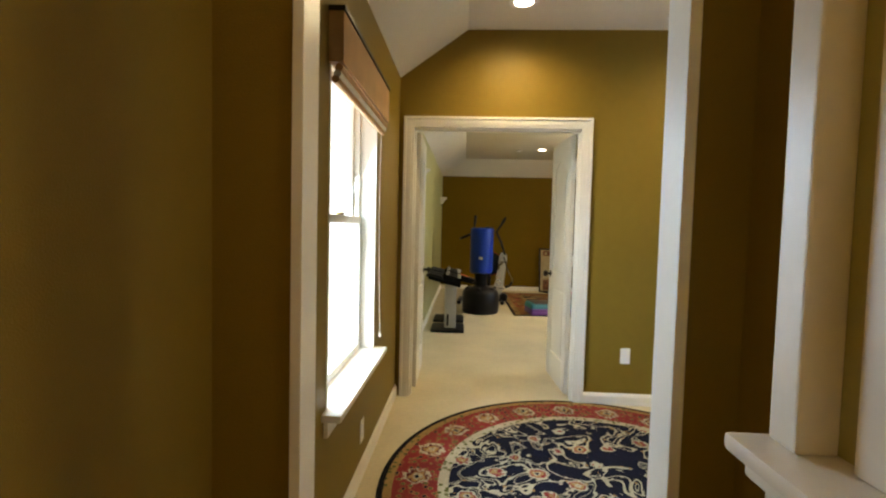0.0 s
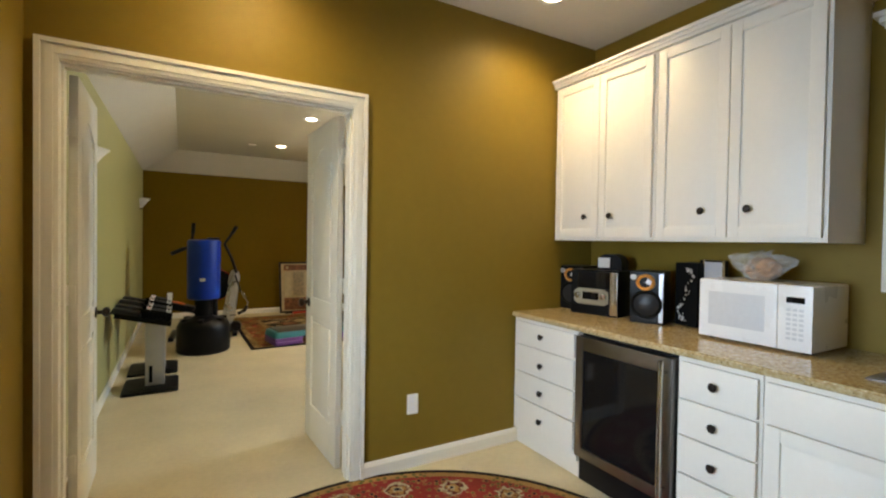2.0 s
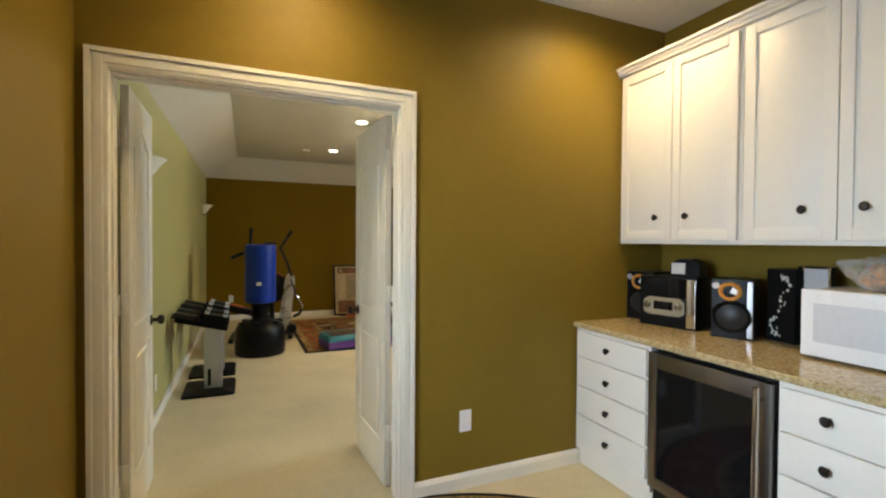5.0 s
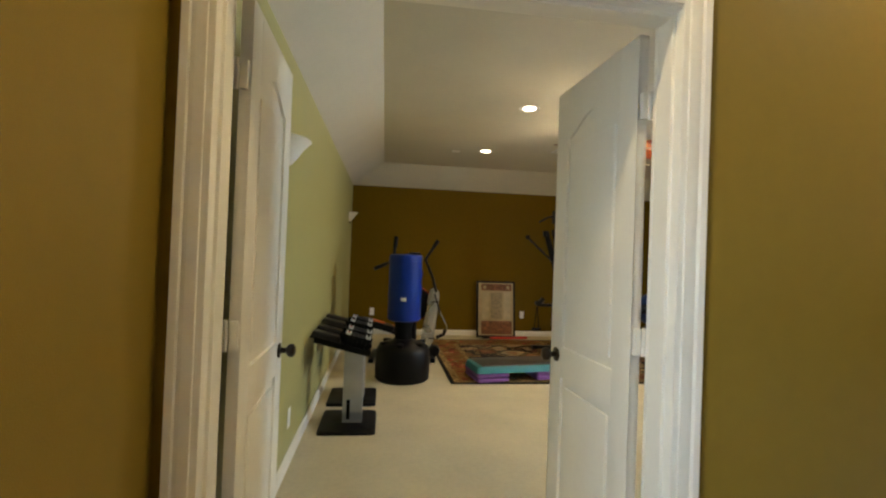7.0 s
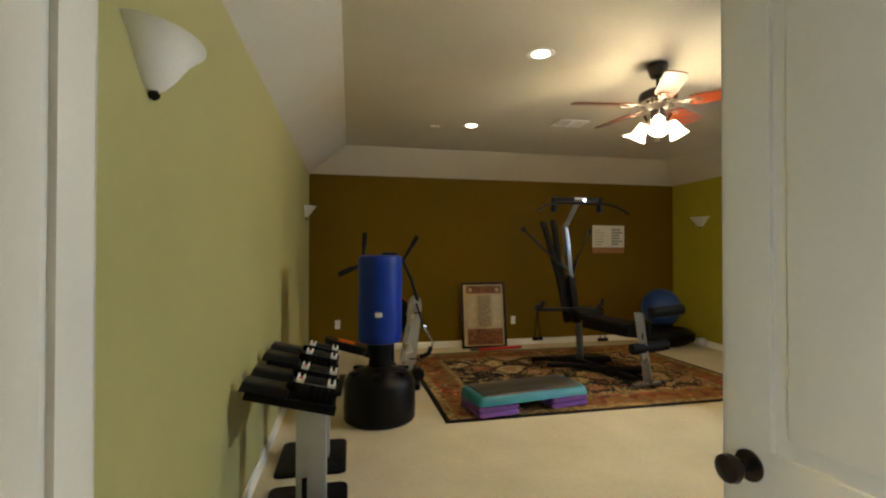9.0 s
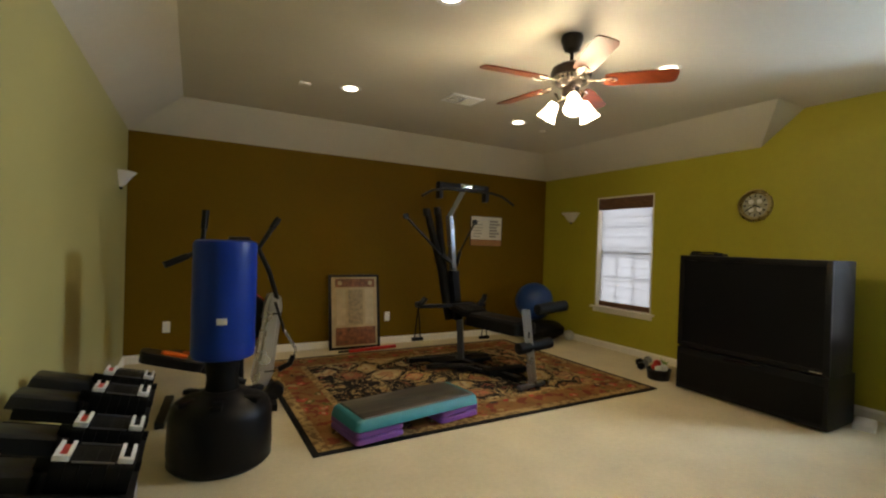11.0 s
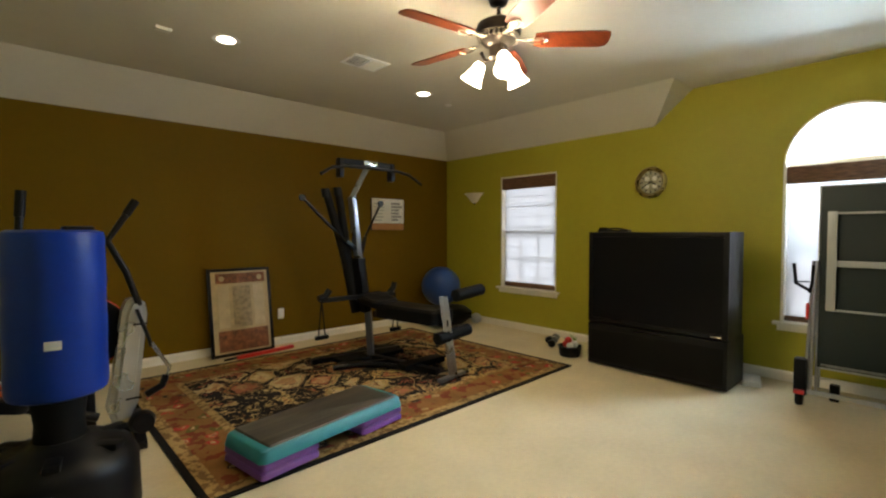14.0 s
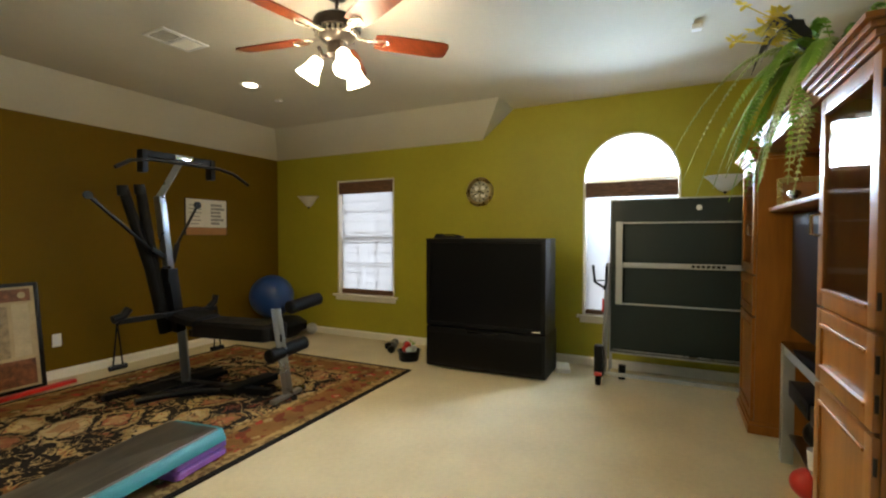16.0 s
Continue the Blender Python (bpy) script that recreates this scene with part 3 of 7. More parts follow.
    nt.links.new(nm(nt, "ADD", nm(nt, "MULTIPLY", fuzz.outputs[0], 0.8), nm(nt, "MULTIPLY", worn.outputs[0], 1.4)), sc.inputs["Scale"])
    nt.links.new(sc.outputs[0], b.inputs["Base Color"])
    b.inputs["Roughness"].default_value, b.inputs["Specular IOR Level"].default_value = 0.95, 0.1
    bp = nt.nodes.new("ShaderNodeBump")
    bp.inputs["Strength"].default_value, bp.inputs["Distance"].default_value = 0.7, 0.004
    nt.links.new(fuzz.outputs[0], bp.inputs["Height"])
    nt.links.new(bp.outputs[0], b.inputs["Normal"])
    return m


RUG_LONG = floral()


def granite():
    m = bpy.data.materials.new("speckled_gold_granite")
    m.use_nodes = True
    nt = m.node_tree
    b = nt.nodes["Principled BSDF"]
    co = nt.nodes.new("ShaderNodeTexCoord").outputs["Object"]
    a = tex(nt, "ShaderNodeTexNoise", co, 70, Detail=6.0)
    s = tex(nt, "ShaderNodeTexVoronoi", co, 260)
    c = ramp(nt, a.outputs[0], [(0.28, (0.26, 0.17, 0.075)), (0.42, (0.42, 0.30, 0.14)), (0.6, (0.52, 0.41, 0.23)), (0.75, (0.62, 0.55, 0.42))])
    c = mixc(nt, nm(nt, "GREATER_THAN", s.outputs["Color"], 0.90), c, (0.09, 0.065, 0.045))
    nt.links.new(c, b.inputs["Base Color"])
    b.inputs["Roughness"].default_value = 0.10
    return m


GRANITE = granite()


def slatted(name, dark, light, scale):
    """Woven wood: thin horizontal reeds."""
    m = bpy.data.materials.new(name)
    m.use_nodes = True
    nt = m.node_tree
    b = nt.nodes["Principled BSDF"]
    co = nt.nodes.new("ShaderNodeTexCoord").outputs["Object"]
    mp = nt.nodes.new("ShaderNodeMapping")
    mp.inputs["Scale"].default_value = (1, 1, 14)
    nt.links.new(co, mp.inputs[0])
    a = tex(nt, "ShaderNodeTexNoise", mp.outputs[0], scale, Detail=4.0)
    nt.links.new(ramp(nt, a.outputs[0], [(0.35, dark), (0.65, light)]), b.inputs["Base Color"])
    b.inputs["Roughness"].default_value = 0.7
    bp = nt.nodes.new("ShaderNodeBump")
    bp.inputs["Strength"].default_value, bp.inputs["Distance"].default_value = 0.6, 0.004
    nt.links.new(a.outputs[0], bp.inputs["Height"])
    nt.links.new(bp.outputs[0], b.inputs["Normal"])
    return m


WOVEN_BROWN = slatted("woven_wood_shade", (0.075, 0.034, 0.016), (0.20, 0.10, 0.05), 16)

# ---- trim ----


def baseboard(x0, y0, x1, y1, nx, ny):
    """A baseboard along a wall, whose room side is in the direction nx, ny."""
    bm = bm0()
    L = math.hypot(x1 - x0, y1 - y0)
    ang = math.atan2(y1 - y0, x1 - x0)
    prof = [(0.001, 0.002), (0.016, 0.002), (0.016, 0.066), (0.010, 0.080), (0.005, 0.090), (0.001, 0.090)]
    s = 1 if (-math.sin(ang) * nx + math.cos(ang) * ny) > 0 else -1
    rings = [[bm.verts.new((u, s * d, z)) for d, z in prof] for u in (0, L)]
    n = len(prof)
    for k in range(n):
        bm.faces.new((rings[0][k], rings[0][(k + 1) % n], rings[1][(k + 1) % n], rings[1][k]))
    bm.faces.new(rings[0])
    bm.faces.new(rings[1])
    bm.transform(Matrix.Translation((x0, y0, 0)) @ Matrix.Rotation(ang, 4, "Z"))
    structure("baseboard", bm, TRIM, "white painted baseboard along the wall", "baseboard")


baseboard(1.418, 0, 2.52, 0, 0, -1)
baseboard(XL, -2.58, XL, 0, 1, 0)
baseboard(XL, 0.12, XL, YF, 1, 0)
baseboard(XL, YF, XG, YF, 0, -1)
baseboard(XG, 0.12, XG, YF, -1, 0)
baseboard(1.42, 0.12, XG, 0.12, 0, 1)
baseboard(0.965, YS, XR, YS, 0, 1)
baseboard(0.0, -5.4, 0.0, -3.15, 1, 0)


def casing(y, face, x0, x1, top, w):
    """A moulded door casing round an opening, on the wall face at y."""
    bm = bm0()
    for lo, hi, d in ((0.0, w, 0.012), (0.0, 0.020, 0.026), (0.030, w - 0.018, 0.018)):
        ya, yb = sorted((y + face * 0.001, y + face * d))
        box(bm, x0 + lo, x0 + hi, ya, yb, 0.002, top - lo, 0.002)
        box(bm, x1 - hi, x1 - lo, ya, yb, 0.002, top - lo, 0.002)
        box(bm, x0 + hi, x1 - hi, ya, yb, top - hi, top - lo, 0.002)
    structure("trim", bm, TRIM, "white moulded door casing", "door casing")


casing(0.0, -1, 0.0, 1.418, 2.165, 0.078)
casing(0.12, 1, 0.0, 1.418, 2.165, 0.078)
bm = bm0()
box(bm, 0.062, 0.078, -0.002, 0.122, 0.0, 2.095)
box(bm, 1.342, 1.358, -0.002, 0.122, 0.0, 2.095)
box(bm, 0.078, 1.342, -0.002, 0.122, 2.080, 2.095)
box(bm, 0.078, 0.088, 0.030, 0.080, 0.0, 2.080)
box(bm, 1.332, 1.342, 0.030, 0.080, 0.0, 2.080)
box(bm, 0.088, 1.332, 0.030, 0.080, 2.068, 2.080)
structure("trim", bm, TRIM, "white door jamb with stops", "door jamb")
# the cased opening from the hall
bm = bm0()
box(bm, 0.158, 0.180, -2.655, -2.565, 0.0, 2.22, 0.003)
box(bm, 0.875, 0.897, -2.655, -2.565, 0.0, 2.22, 0.003)
box(bm, 0.158, 0.897, -2.655, -2.565, 2.198, 2.22, 0.003)
for x0, x1 in ((0.093, 0.158), (0.897, 0.962)):
    box(bm, x0, x1, -2.580, -2.562, 0.0, 2.27, 0.003)
box(bm, 0.093, 0.962, -2.580, -2.562, 2.22, 2.29, 0.003)
structure("trim", bm, TRIM, "white lining of a cased opening", "door jamb")
# hall trim: a second casing and the ledge of a low wall
bm = bm0()
box(bm, 0.0, 0.022, -3.17, -3.085, 0.0, 2.12, 0.004)
structure("trim", bm, TRIM, "white moulded door casing in the hall", "door casing")
bm = bm0()
box(bm, 0.886, 0.936, -2.950, -2.902, 1.067, 2.74, 0.004)
structure("trim", bm, TRIM, "white corner trim in the hall", "trim")
bm = bm0()
box(bm, 1.0, 2.4, -2.68, -2.646, 0.0, 2.74)
# short return added to block the hall lamp and keep this gap dark
box(bm, 1.0, 1.03, -2.885, -2.68, 0.0, 2.74)
structure("wall_hall_north", bm, PAINT_BROWN, "olive-brown painted hall wall", "wall")
bm = bm0()
box(bm, 0.937, 1.03, -3.32, -2.93, 1.067, 2.74)
structure("wall_stair", bm, PAINT_SAGE, "sage-green painted wall above the stair ledge", "wall")
bm = bm0()
box(bm, 0.920, 0.936, -3.20, -2.990, 1.067, 2.74, 0.003)
structure("trim", bm, TRIM, "white flat trim on the stair wall", "trim")
bm = bm0()
box(bm, 0.891, 1.03, -4.3, -2.940, 0.0, 0.991)
structure("wall_hall_low", bm, PAINT_BROWN, "low brown wall beside the stairs", "wall")
bm = bm0()
box(bm, 0.838, 1.03, -4.3, -2.887, 1.043, 1.066, 0.008)
box(bm, 0.856, 1.03, -4.3, -2.905, 1.017, 1.043, 0.006)
box(bm, 0.873, 1.03, -4.3, -2.920, 0.991, 1.017, 0.006)
structure("trim", bm, TRIM, "white moulded ledge on a low wall", "ledge", 40)

# ---- doors ----


def door_leaf(name, hinge, turn, flip):
    """A two-panel leaf with an arched upper panel; it runs along +y from its hinge."""
    w, h, t = 0.600, 2.078, 0.034
    d = tagged(thing(name, "white two-panel interior door leaf standing open", "door"), kind="structure")
    bm = bm0()
    c = t / 2
    box(bm, -c + 0.011, c - 0.011, 0.004, w - 0.004, 0.012, h - 0.004)
    st = 0.105
    for sx in (-1, 1):
        xa, xb = sorted((sx * (c - 0.012), sx * c))
        box(bm, xa, xb, 0, st, 0.01, h, 0.0015)
        box(bm, xa, xb, w - st, w, 0.01, h, 0.0015)
        box(bm, xa, xb, st, w - st, 0.01, 0.24, 0.0015)
        box(bm, xa, xb, st, w - st, 0.84, 0.97, 0.0015)
        n = 14
        arch = [(st + (w - 2 * st) * k / n, 1.86 + 0.07 * math.sin(math.pi * k / n) ** 1.6) for k in range(n + 1)]
        mtx = Matrix(((0, 0, xb - xa, xa), (1, 0, 0, 0), (0, 1, 0, 0), (0, 0, 0, 1)))
        prism(bm, arch + [(w - st, h), (st, h)], 1.0, mtx)
        # raised fields inside the panels
        for z0, z1 in ((0.275, 0.805), (1.005, 1.825)):
            box(bm, min(sx * (c - 0.014), sx * (c - 0.002)), max(sx * (c - 0.014), sx * (c - 0.002)), st + 0.030, w - st - 0.030, z0, z1, 0.0055)
    box(bm, -c, c, 0, 0.006, 0.01, h)
    box(bm, -c, c, w - 0.006, w, 0.01, h)
    box(bm, -c, c, 0, w, h - 0.006, h)
    part("panel", bm, TRIM, d)
    bm = bm0()
    for sx in (-1, 1):
        turned(bm, [(0.0, 0.0), (0.030, 0.001), (0.030, 0.006), (0.012, 0.010), (0.011, 0.030), (0.022, 0.036), (0.028, 0.048), (0.026, 0.060), (0.015, 0.067), (0.0, 0.068)], 20,
               Matrix.Translation((sx * c, w - 0.062, 0.930)) @ Matrix.Rotation(sx * math.pi / 2, 4, "Y"))
    part("door_handle", bm, BRONZE, d, "dark bronze round door knob")
    for z in (0.31, 1.088, 1.845):
        bm = bm0()
        turned(bm, [(0.007, -0.045), (0.007, 0.045)], 12, Matrix.Translation((flip * (c + 0.004), -0.014, z)))
        box(bm, -0.010, 0.010, -0.016, 0.000, z - 0.042, z + 0.042, 0.001)
        part("hinge", bm, TRIM, d, "white painted hinge")
    d.location, d.rotation_euler = hinge, (0, 0, radians(turn))
    return d


door_leaf("door_1", (0.095, 0.180, 0.0), 0.8, -1)
door_leaf("door_2", (1.325, 0.166, 0.0), 3.2, 1)

# ---- windows ----


def sash(parent, name, axis_x, y0, y1, z0, z1, cols, rows, face):
    """One sash in the plane x: its frame, bars and pane."""
    bm = bm0()
    f = 0.038
    for a, b, c, d in ((y0, y0 + f, z0, z1), (y1 - f, y1, z0, z1), (y0 + f, y1 - f, z0, z0 + f), (y0 + f, y1 - f, z1 - f, z1)):
        box(bm, axis_x - 0.018, axis_x + 0.018, a, b, c, d, 0.003)
    for k in range(1, cols):
        y = y0 + (y1 - y0) * k / cols
        box(bm, axis_x - 0.008, axis_x + 0.008, y - 0.008, y + 0.008, z0 + f, z1 - f)
    for k in range(1, rows):
        z = z0 + (z1 - z0) * k / rows
        box(bm, axis_x - 0.007, axis_x + 0.007, y0 + f, y1 - f, z - 0.008, z + 0.008)
    s = part(name, bm, TRIM, parent)
    bm = bm0()
    box(bm, axis_x - 0.002, axis_x + 0.002, y0 + f, y1 - f, z0 + f, z1 - f)
    p = part("pane", bm, PANE, s, smooth=None)
    p.visible_shadow = False


win = thing("window_1", "white double-hung sash window in bright daylight", "window", kind="structure")
y0, y1, z0, z1 = W1
bm = bm0()
for a, b, c, d in ((y0, y0 + 0.02, z0, z1), (y1 - 0.02, y1, z0, z1), (y0 + 0.02, y1 - 0.02, z1 - 0.02, z1)):
    box(bm, XL - 0.198, XL + 0.002, a, b, c, d, 0.002)
for a, b in ((y0 + 0.02, y0 + 0.045), (y1 - 0.045, y1 - 0.02)):
    box(bm, XL - 0.14, XL - 0.09, a, b, z0, z1 - 0.02, 0.002)
part("window_frame", bm, TRIM, win)
bm = bm0()
box(bm, XL - 0.198, XL + 0.075, y0 - 0.055, y1 + 0.035, z0 - 0.024, z0 + 0.005, 0.006)
part("window_sill", bm, TRIM, win)
bm = bm0()
box(bm, XL + 0.001, XL + 0.018, y0 - 0.03, y1 + 0.04, z0 - 0.095, z0 - 0.028, 0.004)
part("apron", bm, TRIM, win)
sash(win, "lower_sash", XL - 0.095, y0 + 0.03, y1 - 0.03, z0 + 0.005, 1.375, 1, 1, 1)
sash(win, "upper_sash", XL - 0.140, y0 + 0.03, y1 - 0.03, 1.335, z1 - 0.02, 1, 1, 1)
bm = bm0()
box(bm, XL - 0.088, XL - 0.060, -1.39, -1.33, 1.375, 1.388, 0.003)
part("latch", bm, BRASS, win, "small brass sash latch")

shade = thing("roman_shade", "tan fabric roman shade drawn up above the sash window", "window shade")
bm = bm0()
box(bm, XL + 0.002, XL + 0.060, y0 - 0.03, y1 + 0.035, 1.925, 2.110, 0.006)
part("valance", bm, FABRIC_TAN, shade)
for k, (zz, dd) in enumerate(((1.908, 0.058), (1.886, 0.052), (1.866, 0.045))):
    bm = bm0()
    tube(bm, [(XL + dd - 0.018, y0 - 0.02, zz), (XL + dd - 0.018, y1 + 0.025, zz)], 0.015, 10)
    part("fold", bm, TRIM if k == 1 else FABRIC_TAN, shade)
bm = bm0()
box(bm, XL + 0.002, XL + 0.066, y0 - 0.034, y1 + 0.039, 2.110, 2.128, 0.003)
part("head_rail", bm, BRONZE, shade, "dark wooden head rail")
bm = bm0()
tube(bm, [(XL + 0.020, y1 + 0.012, 1.87), (XL + 0.016, y1 + 0.014, 1.40), (XL + 0.024, y1 + 0.020, 0.95), (XL + 0.030, y1 + 0.026, 0.70)], 0.0022, 6)
part("pull_cord", bm, IVORY, shade, "thin white pull cord")
bm = bm0()
turned(bm, [(0.0, 0.0), (0.008, 0.004), (0.006, 0.030), (0.002, 0.036)], 12, Matrix.Translation((XL + 0.030, y1 + 0.026, 0.668)))
part("cord_tassel", bm, IVORY, shade)

win = thing("window_2", "white sash window with woven shade", "window", kind="structure")
y0, y1, z0, z1 = W2
bm = bm0()
for a, b, c, d in ((y0, y0 + 0.018, z0, z1), (y1 - 0.018, y1, z0, z1), (y0 + 0.018, y1 - 0.018, z1 - 0.018, z1)):
    box(bm, XG - 0.002, XG + 0.198, a, b, c, d, 0.002)
part("window_frame", bm, TRIM, win)
bm = bm0()
box(bm, XG - 0.055, XG + 0.198, y0 - 0.05, y1 + 0.05, z0 - 0.022, z0 + 0.005, 0.006)
box(bm, XG - 0.018, XG - 0.001, y0 - 0.02, y1 + 0.02, z0 - 0.075, z0 - 0.025, 0.004)
part("window_sill", bm, TRIM, win)
sash(win, "lower_sash", XG + 0.082, y0 + 0.025, y1 - 0.025, z0 + 0.005, 1.33, 3, 2, -1)
sash(win, "upper_sash", XG + 0.112, y0 + 0.025, y1 - 0.025, 1.29, z1 - 0.02, 3, 2, -1)
shade = thing("woven_shade", "brown woven-wood shade lowered over a sheer lining", "window shade")
bm = bm0()
box(bm, XG + 0.004, XG + 0.040, y0 + 0.02, y1 - 0.02, z1 - 0.175, z1 - 0.02, 0.005)
part("valance", bm, WOVEN_BROWN, shade)
bm = bm0()
box(bm, XG + 0.046, XG + 0.0475, y0 + 0.022, y1 - 0.045, z0 + 0.04, z1 - 0.17)
part("lining", bm, SHEER, shade, "translucent white lining cloth", smooth=None)
for k in range(9):
    bm = bm0()
    zz = z0 + 0.15 + k * 0.135
    box(bm, XG + 0.0425, XG + 0.0455, y0 + 0.024, y1 - 0.047, zz, zz + 0.009)
    part("batten", bm, SHEER, shade, "thin cloth batten pocket", smooth=None)
bm = bm0()
box(bm, XG + 0.030, XG + 0.055, y0 + 0.025, y1 - 0.045, z0 + 0.012, z0 + 0.075, 0.004)
part("bottom_rail", bm, WOVEN_BROWN, shade)

win = thing("window_3", "tall white arched window in bright daylight", "window", kind="structure")
y0, y1, z0, z1 = W3
bm = bm0()
for a, b in ((y0, y0 + 0.02), (y1 - 0.02, y1)):
    box(bm, XG - 0.002, XG + 0.198, a, b, z0, z1, 0.002)
n = 24
for k in range(n):
    a0, a1 = math.pi * k / n, math.pi * (k + 1) / n
    q = [bm.verts.new((x, AY - r * math.cos(a), AZ + 1.04 * r * math.sin(a))) for x in (XG - 0.002, XG + 0.198) for r in (AR, AR - 0.02) for a in (a0, a1)]
    for f in ((0, 1, 3, 2), (4, 6, 7, 5), (2, 3, 7, 6), (0, 4, 5, 1)):
        bm.faces.new([q[j] for j in f])
part("window_frame", bm, TRIM, win)
bm = bm0()
box(bm, XG + 0.09, XG + 0.14, y0 + 0.02, y1 - 0.02, z1 - 0.03, z1 + 0.03, 0.004)
part("transom", bm, TRIM, win)
bm = bm0()
box(bm, XG - 0.055, XG + 0.198, y0 - 0.05, y1 + 0.05, z0 - 0.022, z0 + 0.005, 0.006)
box(bm, XG - 0.018, XG - 0.001, y0 - 0.02, y1 + 0.02, z0 - 0.075, z0 - 0.025, 0.004)
part("window_sill", bm, TRIM, win)
sash(win, "lower_sash", XG + 0.110, y0 + 0.025, y1 - 0.025, z0 + 0.005, 1.18, 3, 2, -1)
sash(win, "upper_sash", XG + 0.150, y0 + 0.025, y1 - 0.025, 1.14, z1 - 0.03, 3, 2, -1)
shade = thing("woven_shade", "brown woven-wood shade across an arched window", "window shade")
bm = bm0()
box(bm, XG + 0.004, XG + 0.045, y0 + 0.022, y1 - 0.022, 1.735, 1.885, 0.005)
part("valance", bm, WOVEN_BROWN, shade)
bm = bm0()
box(bm, XG + 0.050, XG + 0.0515, y0 + 0.03, y1 - 0.03, z0 + 0.03, 1.74)
part("lining", bm, SHEER, shade, "translucent white lining cloth", smooth=None)
bm = bm0()
box(bm, XG + 0.030, XG + 0.055, y0 + 0.025, y1 - 0.025, z0 + 0.01, z0 + 0.055, 0.004)
part("bottom_rail", bm, WOVEN_BROWN, shade)

# bright distance outside the windows
bm = bm0()
box(bm, -3.02, -3.0, -16, 22, -8, 14)
structure("backdrop", bm, OUTSIDE, "bright white overcast distance", "backdrop")
bm = bm0()
box(bm, 9.0, 9.02, -20, 20, -8, 14)
structure("backdrop", bm, OUTSIDE, "bright white overcast distance", "backdrop")

# ---- wall plates ----


def plate(at, turn):
    """A wall outlet; its face looks along -y before turning."""
    o = thing("wall_outlet", "white wall outlet plate", "outlet", at, turn, "wall outlets")
    bm = bm0()
    box(bm, -0.036, 0.036, -0.006, -0.001, -0.060, 0.060, 0.003)
    part("cover", bm, IVORY, o)
    for dz in (-0.022, 0.022):
        bm = bm0()
        turned(bm, [(0.0, 0.0), (0.014, 0.0), (0.014, 0.002), (0.0, 0.002)], 16, Matrix.Translation((0, -0.006, dz)) @ Matrix.Rotation(math.pi / 2, 4, "X"))
        box(bm, -0.007, -0.004, -0.0088, -0.0075, dz - 0.004, dz + 0.004)
        box(bm, 0.004, 0.007, -0.0088, -0.0075, dz - 0.004, dz + 0.004)
        part("socket", bm, WHITEP, o)


plate((1.727, 0.0, 0.380), 0)
plate((XL, -1.16, 0.245), 90)
plate((2.88, YF, 0.365), 0)
plate((0.346, YF, 0.370), 0)
plate((XL, 1.72, 0.30), 90)

# ---- ceiling fittings ----


def can_light(x, y, z):
    c = thing("recessed_light", "white recessed ceiling light, lit", "ceiling light", (x, y, z), group="recessed lights")
    bm = bm0()
    turned(bm, [(0.062, 0.0), (0.095, -0.004), (0.098, -0.001), (0.098, 0.0)], 32, caps=False)
    part("ring", bm, WHITEP, c)
    bm = bm0()
    turned(bm, [(0.0, -0.0025), (0.064, -0.0025), (0.064, -0.0005), (0.0, -0.0005)], 28)
    part("lens", bm, LAMP, c)


for x, y in ROOM_CANS:
    can_light(x, y, H1)
for x, y in GYM_CANS:
    can_light(x, y, HG)

v = thing("ceiling_vent", "white slatted air vent in the ceiling", "vent", (2.80, 4.41, HG - 0.001))
bm = bm0()
for a, b, c, d in ((-0.17, 0.17, -0.12, -0.095), (-0.17, 0.17, 0.095, 0.12), (-0.17, -0.145, -0.095, 0.095), (0.145, 0.17, -0.095, 0.095), (-0.012, 0.012, -0.095, 0.095)):
    box(bm, a, b, c, d, -0.010, 0, 0.002)
part("frame", bm, WHITEP, v)
bm = bm0()
box(bm, -0.15, 0.15, -0.1, 0.1, -0.0015, -0.0005)
part("backing", bm, BLACKM, v)
for sx in (-1, 1):
    for k in range(8):
        bm = bm0()
        box(bm, -0.064, 0.064, -0.010, 0.010, -0.001, 0.001, 0, Matrix.Translation((sx * 0.079, -0.084 + k * 0.024, -0.007)) @ Matrix.Rotation(radians(-38 * sx), 4, "X"))
        part("slat", bm, CEIL, v)
for x, y, w in ((1.41, 4.81, 0.10), (4.18, 4.86, 0.05)):
    s = thing("ceiling_detector", "small white fitting on the ceiling", "detector", (x, y, HG))
    bm = bm0()
    box(bm, -w / 2, w / 2, -0.03, 0.03, -0.022, -0.0005, 0.006)
    part("body", bm, CEIL, s)
s = thing("alarm_sensor", "small white alarm sensor on the ceiling", "sensor", (4.20, 1.10, HG))
bm = bm0()
box(bm, -0.03, 0.03, -0.03, 0.03, -0.035, -0.0005, 0.008)
part("body", bm, WHITEP, s)
bm = bm0()
box(bm, -0.032, -0.028, -0.015, 0.015, -0.030, -0.010, 0.001)
part("lens", bm, WHITEP, s)


